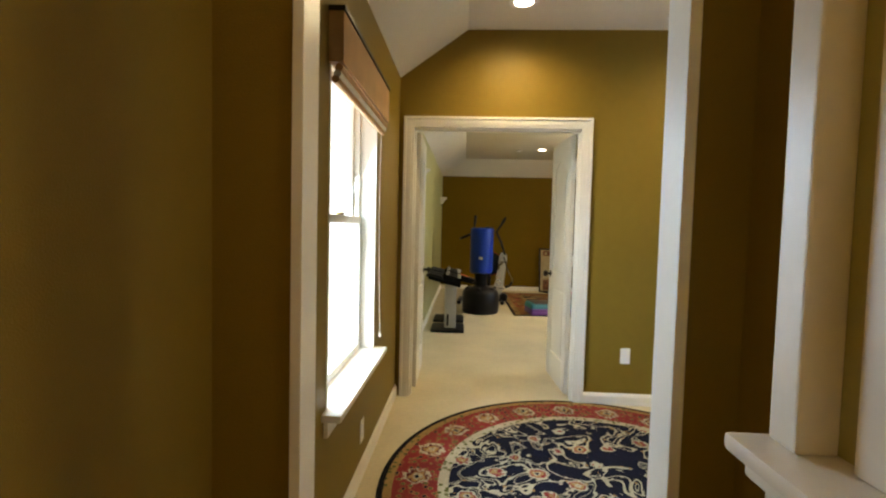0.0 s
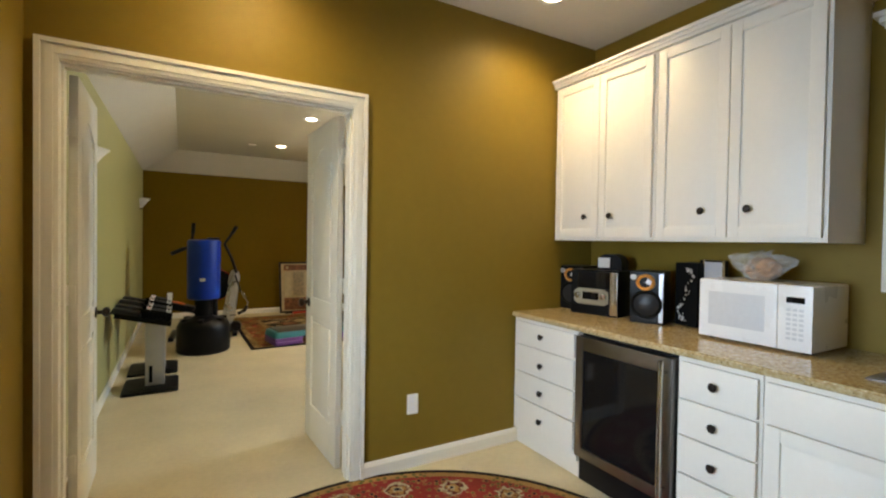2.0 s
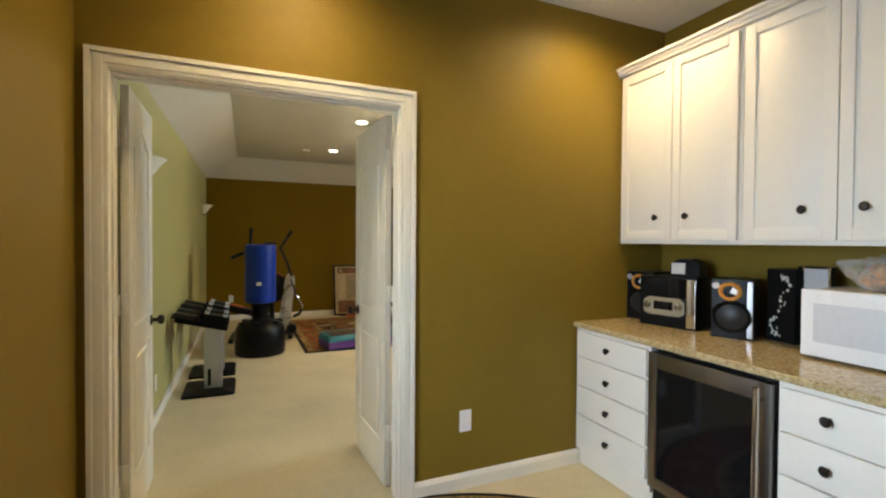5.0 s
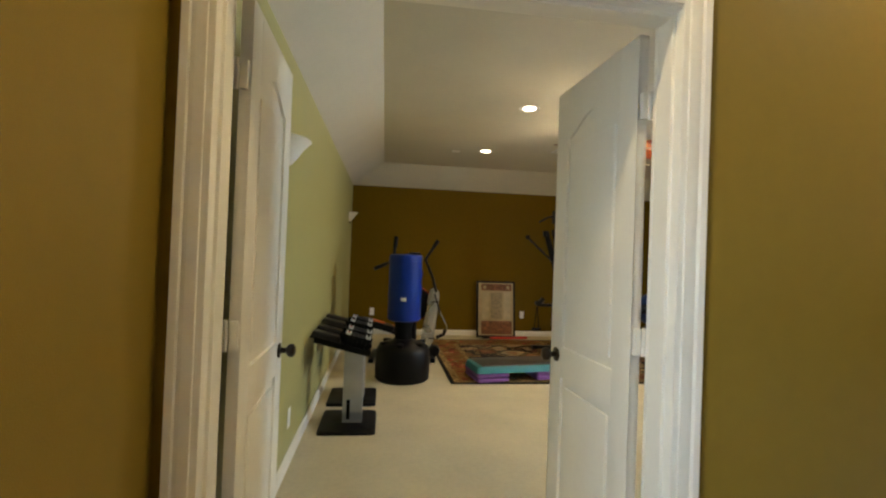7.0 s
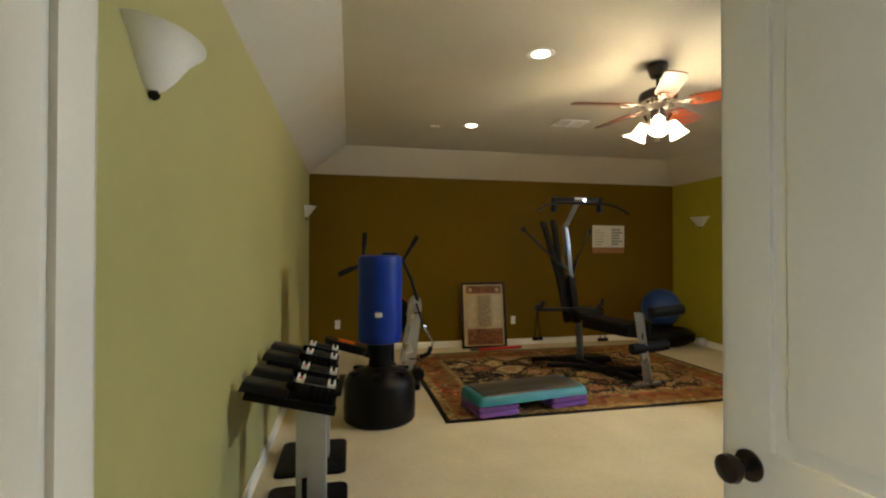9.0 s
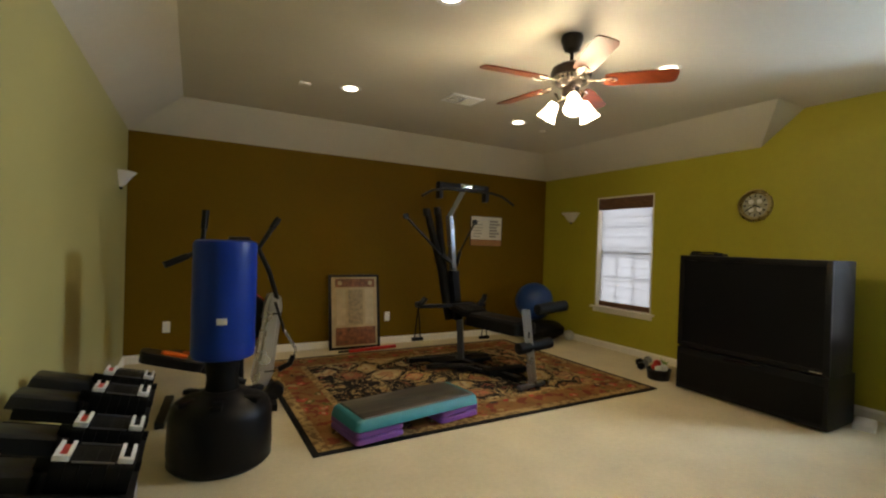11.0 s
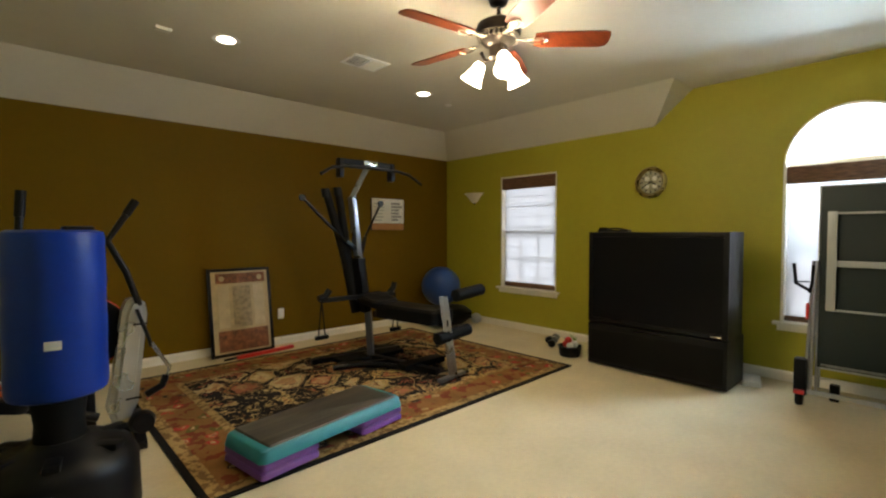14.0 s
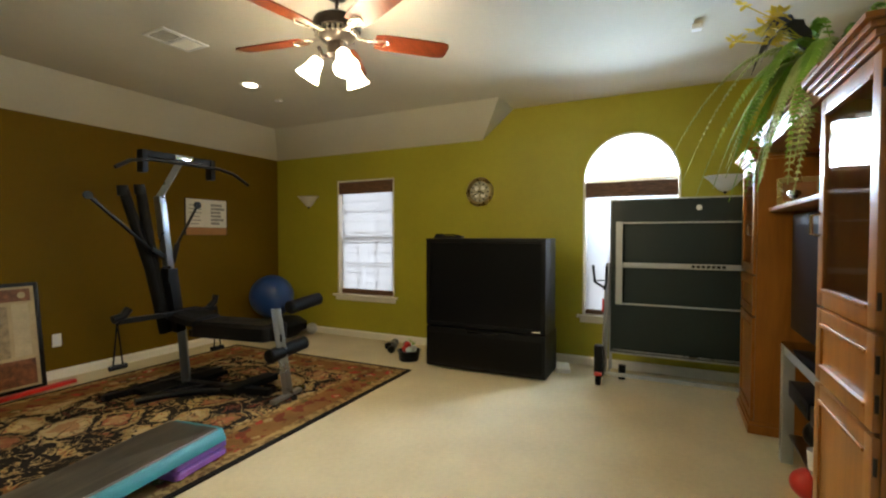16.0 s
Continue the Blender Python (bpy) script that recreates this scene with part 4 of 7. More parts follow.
def sconce(at, turn):
    s = thing("wall_sconce", "white half-bowl wall sconce, unlit", "wall light", at, turn, "wall sconces")
    bm = bm0()
    prof = [(0.02, -0.14), (0.05, -0.125), (0.085, -0.09), (0.125, -0.04), (0.165, -0.005), (0.175, 0.0)]
    n = 18
    out = [[bm.verts.new((r * math.cos(math.pi * k / n), -0.78 * r * math.sin(math.pi * k / n), z)) for k in range(n + 1)] for r, z in prof]
    inn = [[bm.verts.new((r * 0.94 * math.cos(math.pi * k / n), -0.78 * r * 0.92 * math.sin(math.pi * k / n), z + 0.004)) for k in range(n + 1)] for r, z in prof]
    for rings in (out, inn):
        for a, b in zip(rings, rings[1:]):
            for k in range(n):
                bm.faces.new((a[k], a[k + 1], b[k + 1], b[k]))
    for k in range(n):
        bm.faces.new((out[-1][k], out[-1][k + 1], inn[-1][k + 1], inn[-1][k]))
        bm.faces.new((out[0][k], out[0][k + 1], inn[0][k + 1], inn[0][k]))
    part("bowl", bm, FROSTED, s)
    bm = bm0()
    box(bm, -0.05, 0.05, -0.012, -0.001, -0.12, -0.01, 0.003)
    part("backplate", bm, FROSTED, s)
    bm = bm0()
    turned(bm, [(0.0, -0.165), (0.012, -0.158), (0.016, -0.148), (0.010, -0.138)], 14, Matrix.Translation((0, -0.012, 0)))
    part("finial", bm, BRONZE, s, "dark finial")


sconce((XL, 1.33, 1.93), 90)
sconce((XL, 5.82, 1.93), 90)
sconce((XG, 5.76, 1.885), -90)
sconce((XG, 0.80, 1.885), -90)

# ---- ceiling fan ----
FX, FY = 2.725, 2.90
fan = thing("ceiling_fan", "bronze ceiling fan with five cherry blades and three lit glass shades", "ceiling fan", (FX, FY, HG))
bm = bm0()
turned(bm, [(0.0, -0.0005), (0.068, -0.0005), (0.072, -0.03), (0.050, -0.095), (0.022, -0.108), (0.0, -0.108)], 28)
part("canopy", bm, BRONZE, fan)
bm = bm0()
turned(bm, [(0.012, -0.10), (0.012, -0.20)], 14)
part("downrod", bm, BRONZE, fan)
bm = bm0()
turned(bm, [(0.0, -0.230), (0.03, -0.230), (0.075, -0.245), (0.118, -0.270), (0.128, -0.300), (0.122, -0.327), (0.09, -0.340), (0.0, -0.340)], 36)
part("motor", bm, BRONZE, fan)
bm = bm0()
turned(bm, [(0.0, -0.339), (0.10, -0.339), (0.105, -0.350), (0.075, -0.380), (0.052, -0.390), (0.052, -0.450), (0.035, -0.465), (0.0, -0.465)], 32)
part("switch_housing", bm, BRONZE, fan, "dark bronze ribbed housing")
bm = bm0()
for k in range(26):
    a = 2 * math.pi * k / 26
    box(bm, 0.080, 0.116, -0.005, 0.005, -0.357, -0.333, 0, Matrix.Rotation(a, 4, "Z"))
part("vent_ribs", bm, NICKEL, fan, "pale metal ribs under the motor")
for k in range(5):
    rot = Matrix.Rotation(radians(27 + 72 * k), 4, "Z")
    bm = bm0()
    outl = [(0.20, -0.052), (0.26, -0.064), (0.57, -0.068), (0.602, -0.056), (0.61, -0.034), (0.61, 0.034), (0.602, 0.056), (0.57, 0.068), (0.26, 0.064), (0.20, 0.052)]
    prism(bm, outl, 0.007, rot @ Matrix.Translation((0, 0, -0.355)) @ Matrix.Rotation(radians(-13), 4, "X"))
    blade = part("blade", bm, CHERRY, fan)
    bm = bm0()
    box(bm, 0.09, 0.23, -0.014, 0.014, -0.357, -0.349, 0.002, rot)
    for sy in (-1, 1):
        tube(bm, [rot @ Vector(p) for p in ((0.15, 0, -0.353), (0.19, sy * 0.028, -0.359), (0.245, sy * 0.032, -0.359), (0.27, 0, -0.358))], 0.0055, 8)
    part("blade_iron", bm, NICKEL, blade, "pale scrolled blade bracket")
LAMPS = []
for k in range(3):
    a = radians(235 + 120 * k)
    d = Vector((math.cos(a), math.sin(a), 0))
    bm = bm0()
    tube(bm, [d * 0.03 + Vector((0, 0, -0.450)), d * 0.075 + Vector((0, 0, -0.455)), d * 0.10 + Vector((0, 0, -0.405))], 0.010, 8)
    arm = part("lamp_arm", bm, BRONZE, fan)
    bm = bm0()
    tilt = Matrix.Translation(d * 0.10 + Vector((0, 0, -0.465))) @ Vector((0, 0, -1)).rotation_difference((d * 0.62 + Vector((0, 0, -1))).normalized()).to_matrix().to_4x4()
    turned(bm, [(0.024, 0.0), (0.034, -0.018), (0.040, -0.050), (0.050, -0.085), (0.066, -0.118), (0.064, -0.118), (0.047, -0.085), (0.036, -0.050), (0.020, -0.004)], 22, tilt, caps=False)
    sh = part("shade", bm, SHADE_LIT, arm, "lit frosted bell-shaped glass shade")
    sh.visible_shadow = False
    LAMPS.append(tilt @ Vector((0, 0, -0.06)))
# the motor, blades and lamps hang a little higher on their short rod
LIFT = Matrix.Translation((0, 0, 0.052)) @ Matrix.Translation((0, 0, -0.34)) @ Matrix.Scale(1.05, 4) @ Matrix.Translation((0, 0, 0.34))
for ob in fan.children_recursive:
    if ob.name.split(".")[0] not in ("canopy", "downrod"):
        ob.data.transform(LIFT)
LAMPS = [LIFT @ p for p in LAMPS]
for p in LAMPS:
    bulb("fan_bulb", Vector((FX, FY, HG)) + p, FAN_WATTS, WARM)

# ---- wet bar ----
FRONT, BACK = 2.50, XR


def knob(parent, x, y, z):
    bm = bm0()
    turned(bm, [(0.0, 0.0), (0.009, 0.0), (0.007, 0.010), (0.016, 0.015), (0.019, 0.022), (0.014, 0.028), (0.0, 0.030)], 16, Matrix.Translation((x, y, z)) @ Matrix.Rotation(-math.pi / 2, 4, "Y"))
    part("handle", bm, BRONZE, parent, "dark round knob")


def front_panel(name, parent, x, y0, y1, z0, z1, raised, lip=0.020):
    """A drawer or door front that looks towards -x; raised: with a raised field inside a frame."""
    bm = bm0()
    ya, yb = sorted((y0, y1))
    if not raised:
        box(bm, x - lip, x, ya, yb, z0, z1, 0.006)
    else:
        w = 0.052
        box(bm, x - 0.010, x, ya + 0.01, yb - 0.01, z0 + 0.01, z1 - 0.01)
        for a, b, c, d in ((ya, ya + w, z0, z1), (yb - w, yb, z0, z1), (ya + w, yb - w, z0, z0 + w), (ya + w, yb - w, z1 - w, z1)):
            box(bm, x - lip, x, a, b, c, d, 0.004)
        vs = box(bm, x - lip - 0.001, x - 0.009, ya + w + 0.008, yb - w - 0.008, z0 + w + 0.008, z1 - w - 0.008)
        for v in vs:
            if v.co.x < x - 0.012:
                v.co.y += 0.034 * (1 if v.co.y < (ya + yb) / 2 else -1)
                v.co.z += 0.034 * (1 if v.co.z < (z0 + z1) / 2 else -1)
    return part(name, bm, CABWHITE, parent)


def base_body(parent, y0, y1):
    bm = bm0()
    box(bm, FRONT + 0.002, BACK - 0.002, min(y0, y1) + 0.001, max(y0, y1) - 0.001, 0.030, 0.787)
    box(bm, FRONT + 0.028, BACK - 0.002, min(y0, y1) + 0.001, max(y0, y1) - 0.001, -BAR, 0.085)
    part("body", bm, CABWHITE, parent, smooth=None)


c = thing("drawer_cabinet", "white base cabinet with four drawers beside the wall", "cabinet", (0, 0, BAR), group="base cabinets")
c.scale.y = ALONG
base_body(c, -0.002, -0.60)
for z0, z1, zk in ((0.625, 0.765, 0.698), (0.445, 0.610, 0.515), (0.268, 0.430, 0.342), (0.095, 0.253, 0.165)):
    d = front_panel("drawer", c, FRONT, -0.03, -0.585, z0, z1, False)
    knob(d, FRONT - 0.020, -0.305, zk)
c = thing("drawer_cabinet", "white base cabinet with stacked drawers beside the wine cooler", "cabinet", (0, 0, BAR), group="base cabinets")
c.scale.y = ALONG
base_body(c, -1.237, -1.605)
for z0, z1, zk in ((0.605, 0.765, 0.690), (0.440, 0.595, 0.515), (0.270, 0.430, 0.345), (0.095, 0.258, 0.18)):
    d = front_panel("drawer", c, FRONT, -1.252, -1.592, z0, z1, False)
    knob(d, FRONT - 0.020, -1.42, zk)
c = thing("sink_cabinet", "white base cabinet with two raised-panel doors under the sink", "cabinet", (0, 0, BAR), group="base cabinets")
c.scale.y = ALONG
base_body(c, -1.607, -2.695)
front_panel("false_drawer", c, FRONT, -1.625, -2.555, 0.615, 0.765, False)
for a, b, k in ((-1.625, -2.070, -2.02), (-2.085, -2.555, -2.135)):
    d = front_panel("door", c, FRONT, a, b, 0.10, 0.600, True)
    knob(d, FRONT - 0.020, k, 0.53)

f = thing("wine_cooler", "black glass-door wine cooler with stainless steel frame", "cooler", (0, 0, BAR))
f.scale.y = ALONG
bm = bm0()
box(bm, FRONT + 0.03, BACK - 0.02, -1.230, -0.608, -BAR, 0.772, 0.004)
part("body", bm, BLACK, f)
bm = bm0()
x = FRONT - 0.030
for a, b, c0, d0 in ((-1.226, -1.172, 0.085, 0.765), (-0.664, -0.612, 0.085, 0.765), (-1.172, -0.664, 0.69, 0.765), (-1.172, -0.664, 0.085, 0.14)):
    box(bm, x, FRONT + 0.026, a, b, c0, d0, 0.003)
door = part("door", bm, STEEL, f, "stainless steel door frame")
bm = bm0()
box(bm, x + 0.008, FRONT + 0.020, -1.174, -0.662, 0.138, 0.692)
part("pane", bm, DARKGLASS, door, "dark tinted glass", smooth=None)
for k in range(4):
    bm = bm0()
    box(bm, FRONT + 0.021, FRONT + 0.026, -1.17, -0.666, 0.22 + k * 0.115, 0.235 + k * 0.115)
    part("shelf", bm, WOVEN_BROWN, f, "wooden shelf edge")
bm = bm0()
tube(bm, [(x - 0.045, -1.196, 0.10), (x - 0.045, -1.196, 0.755)], 0.012, 14)
for z in (0.16, 0.70):
    tube(bm, [(x + 0.002, -1.196, z), (x - 0.045, -1.196, z)], 0.008, 10)
part("handle", bm, CHROME, door, "polished bar handle")
bm = bm0()
box(bm, FRONT + 0.012, FRONT + 0.03, -1.228, -0.61, 0.006 - BAR, 0.078, 0.003)
part("kick_grille", bm, BLACK, f)

# the worktop, cut out for the sink
top = thing("countertop", "polished speckled gold granite countertop on white cabinets", "countertop", (0, 0, BAR))
top.scale.y = ALONG
SX0, SX1, SY0, SY1 = 2.665, 3.03, -2.42, -1.905
bm = bm0()
for a, b, c0, d0 in ((FRONT - 0.028, SX0, -2.695, -0.002), (SX1, BACK - 0.001, -2.695, -0.002), (SX0, SX1, SY1, -0.002), (SX0, SX1, -2.695, SY0)):
    box(bm, a, b, c0, d0, 0.788, 0.820)
bmesh.ops.remove_doubles(bm, verts=bm.verts[:], dist=1e-5)
bmesh.ops.bevel(bm, geom=[e for e in bm.edges if all(abs(v.co.x - (FRONT - 0.028)) < 1e-4 for v in e.verts) and abs(e.verts[0].co.z - e.verts[1].co.z) < 1e-4], offset=0.008, segments=3, affect="EDGES")
part("slab", bm, GRANITE, top, smooth=None)

sink = thing("sink", "stainless steel drop-in bar sink", "sink", (0, 0, BAR))
sink.scale.y = ALONG
bm = bm0()
for a, b, c0, d0 in ((SX0 - 0.028, SX0 + 0.012, SY0 - 0.028, SY1 + 0.028), (SX1 - 0.012, SX1 + 0.028, SY0 - 0.028, SY1 + 0.028), (SX0 + 0.012, SX1 - 0.012, SY0 - 0.028, SY0 + 0.012), (SX0 + 0.012, SX1 - 0.012, SY1 - 0.012, SY1 + 0.028)):
    box(bm, a, b, c0, d0, 0.8205, 0.8265, 0.002)
part("rim", bm, STEEL, sink)
bm = bm0()
vs = box(bm, SX0 + 0.011, SX1 - 0.011, SY0 + 0.011, SY1 - 0.011, 0.66, 0.824)
bmesh.ops.delete(bm, geom=[f for f in bm.faces if all(v.co.z > 0.82 for v in f.verts)], context="FACES")
bmesh.ops.bevel(bm, geom=[e for e in bm.edges if not e.is_boundary], offset=0.03, segments=4, affect="EDGES")
part("basin", bm, STEEL, sink)
bm = bm0()
turned(bm, [(0.0, 0.662), (0.038, 0.662), (0.040, 0.666), (0.030, 0.667), (0.0, 0.664)], 20, Matrix.Translation(((SX0 + SX1) / 2, (SY0 + SY1) / 2, 0)))
part("drain", bm, CHROME, sink)

fa = thing("faucet", "brushed nickel gooseneck faucet behind the sink", "faucet", (3.085, -2.05 * ALONG, 0.820 + BAR))
bm = bm0()
turned(bm, [(0.0, 0.0), (0.028, 0.0), (0.028, 0.006), (0.018, 0.012), (0.016, 0.075), (0.013, 0.085), (0.0, 0.085)], 20)
part("base", bm, NICKEL, fa)
bm = bm0()
arc = [Vector((0, 0, 0.06)), Vector((0, 0, 0.20))] + [Vector((-0.075 + 0.075 * math.cos(a), 0, 0.23 + 0.075 * math.sin(a))) for a in [math.pi * k / 10 for k in range(11)]] + [Vector((-0.152, 0, 0.185))]
tube(bm, arc, 0.014, 14)
part("spout", bm, NICKEL, fa)
bm = bm0()
tube(bm, [(-0.150, 0, 0.205), (-0.152, 0, 0.170), (-0.153, 0, 0.145)], [0.016, 0.019, 0.022], 14)
part("spray_head", bm, NICKEL, fa)
bm = bm0()
tube(bm, [(0.0, -0.016, 0.055), (0.0, -0.055, 0.075), (0.0, -0.085, 0.080)], [0.009, 0.007, 0.006], 10)
part("lever", bm, NICKEL, fa)

so = thing("soap_bottle", "small blue soap bottle with black cap by the sink", "bottle", (2.99, -1.955 * ALONG, 0.8285 + BAR))
bm = bm0()
turned(bm, [(0.0, 0.0), (0.020, 0.0), (0.022, 0.006), (0.021, 0.045), (0.010, 0.055), (0.0, 0.055)], 18)
part("body", bm, mat("blue_bottle", (0.12, 0.25, 0.42), 0.25, var=0.1), so)
bm = bm0()
turned(bm, [(0.012, 0.054), (0.012, 0.085), (0.010, 0.088), (0.0, 0.088)], 14)
part("cap", bm, BLACK, so)

fr = thing("picture_frame", "black carved photo frame leaning against the wall", "photo frame", (3.160, -2.125 * ALONG, 0.8205 + BAR), 0)
bm = bm0()
lean = Matrix.Rotation(radians(7), 4, "Y")
for a, b, c0, d0 in ((-0.16, -0.105, 0, 0.385), (0.105, 0.16, 0, 0.385), (-0.105, 0.105, 0, 0.055), (-0.105, 0.105, 0.330, 0.385)):
    box(bm, -0.012, 0.010, a, b, c0, d0, 0.004, lean)
for k in range(10):
    for yy in (-0.1325, 0.1325):
        turned(bm, [(0.0, 0.004), (0.008, 0.002), (0.011, 0.0)], 8, lean @ Matrix.Translation((-0.012, yy, 0.03 + k * 0.034)) @ Matrix.Rotation(-math.pi / 2, 4, "Y"))
part("frame", bm, BLACK, fr)
bm = bm0()
box(bm, -0.004, 0.004, -0.106, 0.106, 0.054, 0.331, 0, lean)
part("picture", bm, PAPER, fr, "pale blank print")

# wall cabinets
UF, UZ0, UZ1 = 2.845, 1.307, 2.395
for y0, y1, doors in ((-0.003, -0.835, ((-0.028, -0.420, -0.318), (-0.424, -0.818, -0.530))), (-0.837, -1.672, ((-0.855, -1.256, -1.13), (-1.260, -1.655, -1.36)))):
    c = thing("wall_cabinet", "white wall cabinet with two raised-panel doors", "cabinet", (0, 0, BAR), group="wall cabinets")
    c.scale.y = ALONG
    bm = bm0()
    box(bm, UF, XR - 0.001, y1, y0, UZ0, UZ1, 0.002)
    part("body", bm, CABWHITE, c, smooth=None)
    for a, b, k in doors:
        d = front_panel("door", c, UF - 0.001, a, b, UZ0 + 0.022, UZ1 - 0.035, True)
        knob(d, UF - 0.021, k, 1.462)
cr = thing("crown_moulding", "white crown moulding along the top of the wall cabinets", "moulding", (0, 0, BAR))
cr.scale.y = ALONG
bm = bm0()
for z0, z1, d in ((UZ1 - 0.020, UZ1 - 0.002, 0.006), (UZ1 - 0.002, UZ1 + 0.018, 0.016), (UZ1 + 0.018, UZ1 + 0.036, 0.030)):
    box(bm, UF - 0.023 - d, UF - 0.001, -1.672 - d, -0.002, z0, z1, 0.003)
    box(bm, UF - 0.001, XR - 0.001, -1.672 - d, -1.6725, z0, z1, 0.003)
part("moulding", bm, CABWHITE, cr)
bm = bm0()
box(bm, UF - 0.02, XR - 0.002, -1.68, -0.002, UZ1 + 0.028, UZ1 + 0.035)
part("top_board", bm, CABWHITE, cr)

# mirror with a fretwork head
mi = thing("wall_mirror", "white framed wall mirror with pierced fretwork head", "mirror", (XR, 0, BAR))
mi.scale.y = ALONG
MY0, MY1, MZ0, MZ1 = -2.46, -1.745, 1.095, 2.245
bm = bm0()
for a, b, c0, d0 in ((MY0, MY0 + 0.075, MZ0, MZ1), (MY1 - 0.075, MY1, MZ0, MZ1), (MY0 + 0.075, MY1 - 0.075, MZ0, MZ0 + 0.055), (MY0 + 0.075, MY1 - 0.075, 2.035, 2.075)):
    box(bm, -0.035, -0.002, a, b, c0, d0, 0.004)
part("frame", bm, CABWHITE, mi)
# each square of the head: a plate with four quarter-round holes left between a cross and a rim
ya, yb, za, zb = MY0 + 0.075, MY1 - 0.075, 2.075, 2.245
nsq = 3
wsq = (yb - ya) / nsq
for k in range(nsq):
    bm = bm0()
    cy, cz, hw, hh = ya + (k + 0.5) * wsq, (za + zb) / 2, wsq / 2, (zb - za) / 2
    rad = 0.066
    for sy in (-1, 1):
        for sz in (-1, 1):
            # a quarter plate whose inner hole is a quarter disc
            ox, oz = cy + sy * (hw - 0.010), cz + sz * (hh - 0.008)
            arcp = [(ox - sy * rad * math.cos(math.pi / 2 * j / 8), oz - sz * rad * math.sin(math.pi / 2 * j / 8)) for j in range(9)]
            outl = arcp + [(ox, cz), (cy, cz), (cy, oz)]
            mtx = Matrix(((0, 0, 0.022, -0.030), (1, 0, 0, 0), (0, 1, 0, 0), (0, 0, 0, 1)))
            prism(bm, outl, 1.0, mtx)
            box(bm, -0.032, -0.006, min(ox, cy + sy * hw), max(ox, cy + sy * hw), min(cz, cz + sz * hh), max(cz, cz + sz * hh))
            box(bm, -0.031, -0.007, min(cy, ox), max(cy, ox), min(oz, cz + sz * hh), max(oz, cz + sz * hh))
    part("fretwork", bm, CABWHITE, mi, smooth=None)
bm = bm0()
for z0, z1, d in ((2.245, 2.268, 0.012), (2.268, 2.292, 0.028), (2.292, 2.315, 0.045)):
    box(bm, -0.035 - d, -0.002, MY0 - d, MY1 + d, z0, z1, 0.003)
part("cornice", bm, CABWHITE, mi)
bm = bm0()
box(bm, -0.014, -0.004, MY0 + 0.07, MY1 - 0.07, MZ0 + 0.05, 2.04)
part("glass", bm, MIRROR, mi, "mirror glass", smooth=None)

# ---- on the worktop ----


def speaker(at, turn):
    s = thing("stereo_speaker", "black bookshelf speaker with orange cone on the countertop", "speaker", at, turn, "stereo speakers")
    s.scale = (1.1, 1.18, 1.08)
    bm = bm0()
    box(bm, 0.0, 0.19, -0.08, 0.08, 0.0, 0.285, 0.008)
    part("cabinet", bm, BLACK, s)
    bm = bm0()
    turned(bm, [(0.0, 0.006), (0.060, 0.004), (0.066, 0.0)], 28, Matrix.Translation((-0.001, 0.0, 0.105)) @ Matrix.Rotation(-math.pi / 2, 4, "Y"))
    part("woofer", bm, CHARCOAL, s, "dark cone")
    bm = bm0()
    turned(bm, [(0.028, 0.004), (0.038, 0.010), (0.046, 0.0)], 26, Matrix.Translation((-0.001, 0.006, 0.225)) @ Matrix.Rotation(-math.pi / 2, 4, "Y"), caps=False)
    part("tweeter_ring", bm, mat("amber_ring", (0.62, 0.27, 0.05), 0.35, var=0.1), s, "orange speaker ring")
    bm = bm0()
    turned(bm, [(0.0, 0.004), (0.016, 0.006), (0.025, 0.003)], 20, Matrix.Translation((-0.001, 0.006, 0.225)) @ Matrix.Rotation(-math.pi / 2, 4, "Y"))
    part("tweeter", bm, BLACK, s)
    bm = bm0()
    prism(bm, [(0.0, 0.0), (0.024, -0.012), (0.030, 0.010), (0.012, 0.026)], 0.003, Matrix.Translation((-0.006, 0.006, 0.222)) @ Matrix(((0, 0, -1, 0), (-1, 0, 0, 0), (0, 1, 0, 0), (0, 0, 0, 1))))
    part("cone_flash", bm, WHITEP, s, "white wedge across the tweeter")
    bm = bm0()
    turned(bm, [(0.0, 0.006), (0.014, 0.006), (0.017, 0.0)], 18, Matrix.Translation((-0.001, 0.062, 0.252)) @ Matrix.Rotation(-math.pi / 2, 4, "Y"))
    part("badge", bm, GREYP, s, "small grey disc")
    bm = bm0()
    turned(bm, [(0.060, 0.004), (0.070, 0.010), (0.078, 0.0)], 32, Matrix.Translation((-0.001, 0.0, 0.105)) @ Matrix.Rotation(-math.pi / 2, 4, "Y"), caps=False)
    part("woofer_rim", bm, BLACKM, s)
    bm = bm0()
    box(bm, -0.004, 0.0, -0.078, -0.058, 0.01, 0.275, 0.001)
    part("side_strip", bm, SILVER, s, "silver trim strip")


speaker((2.930, -0.095 * ALONG, 0.8205 + BAR), 12)
speaker((2.905, -0.745 * ALONG, 0.8205 + BAR), 24)
st = thing("stereo", "black compact stereo with silver front on the countertop", "stereo", (2.865, -0.365 * ALONG, 0.8205 + BAR), 14)
bm = bm0()
box(bm, 0.0, 0.26, -0.165, 0.165, 0.0, 0.295, 0.010)
part("body", bm, BLACK, st)
bm = bm0()
box(bm, -0.006, 0.0, -0.160, 0.110, 0.175, 0.285, 0.002)
part("disc_door", bm, DARKGLASS, st)
bm = bm0()
octo = [(-0.125, 0.085), (-0.095, 0.068), (0.085, 0.068), (0.115, 0.085), (0.115, 0.150), (0.085, 0.172), (-0.095, 0.172), (-0.125, 0.150)]
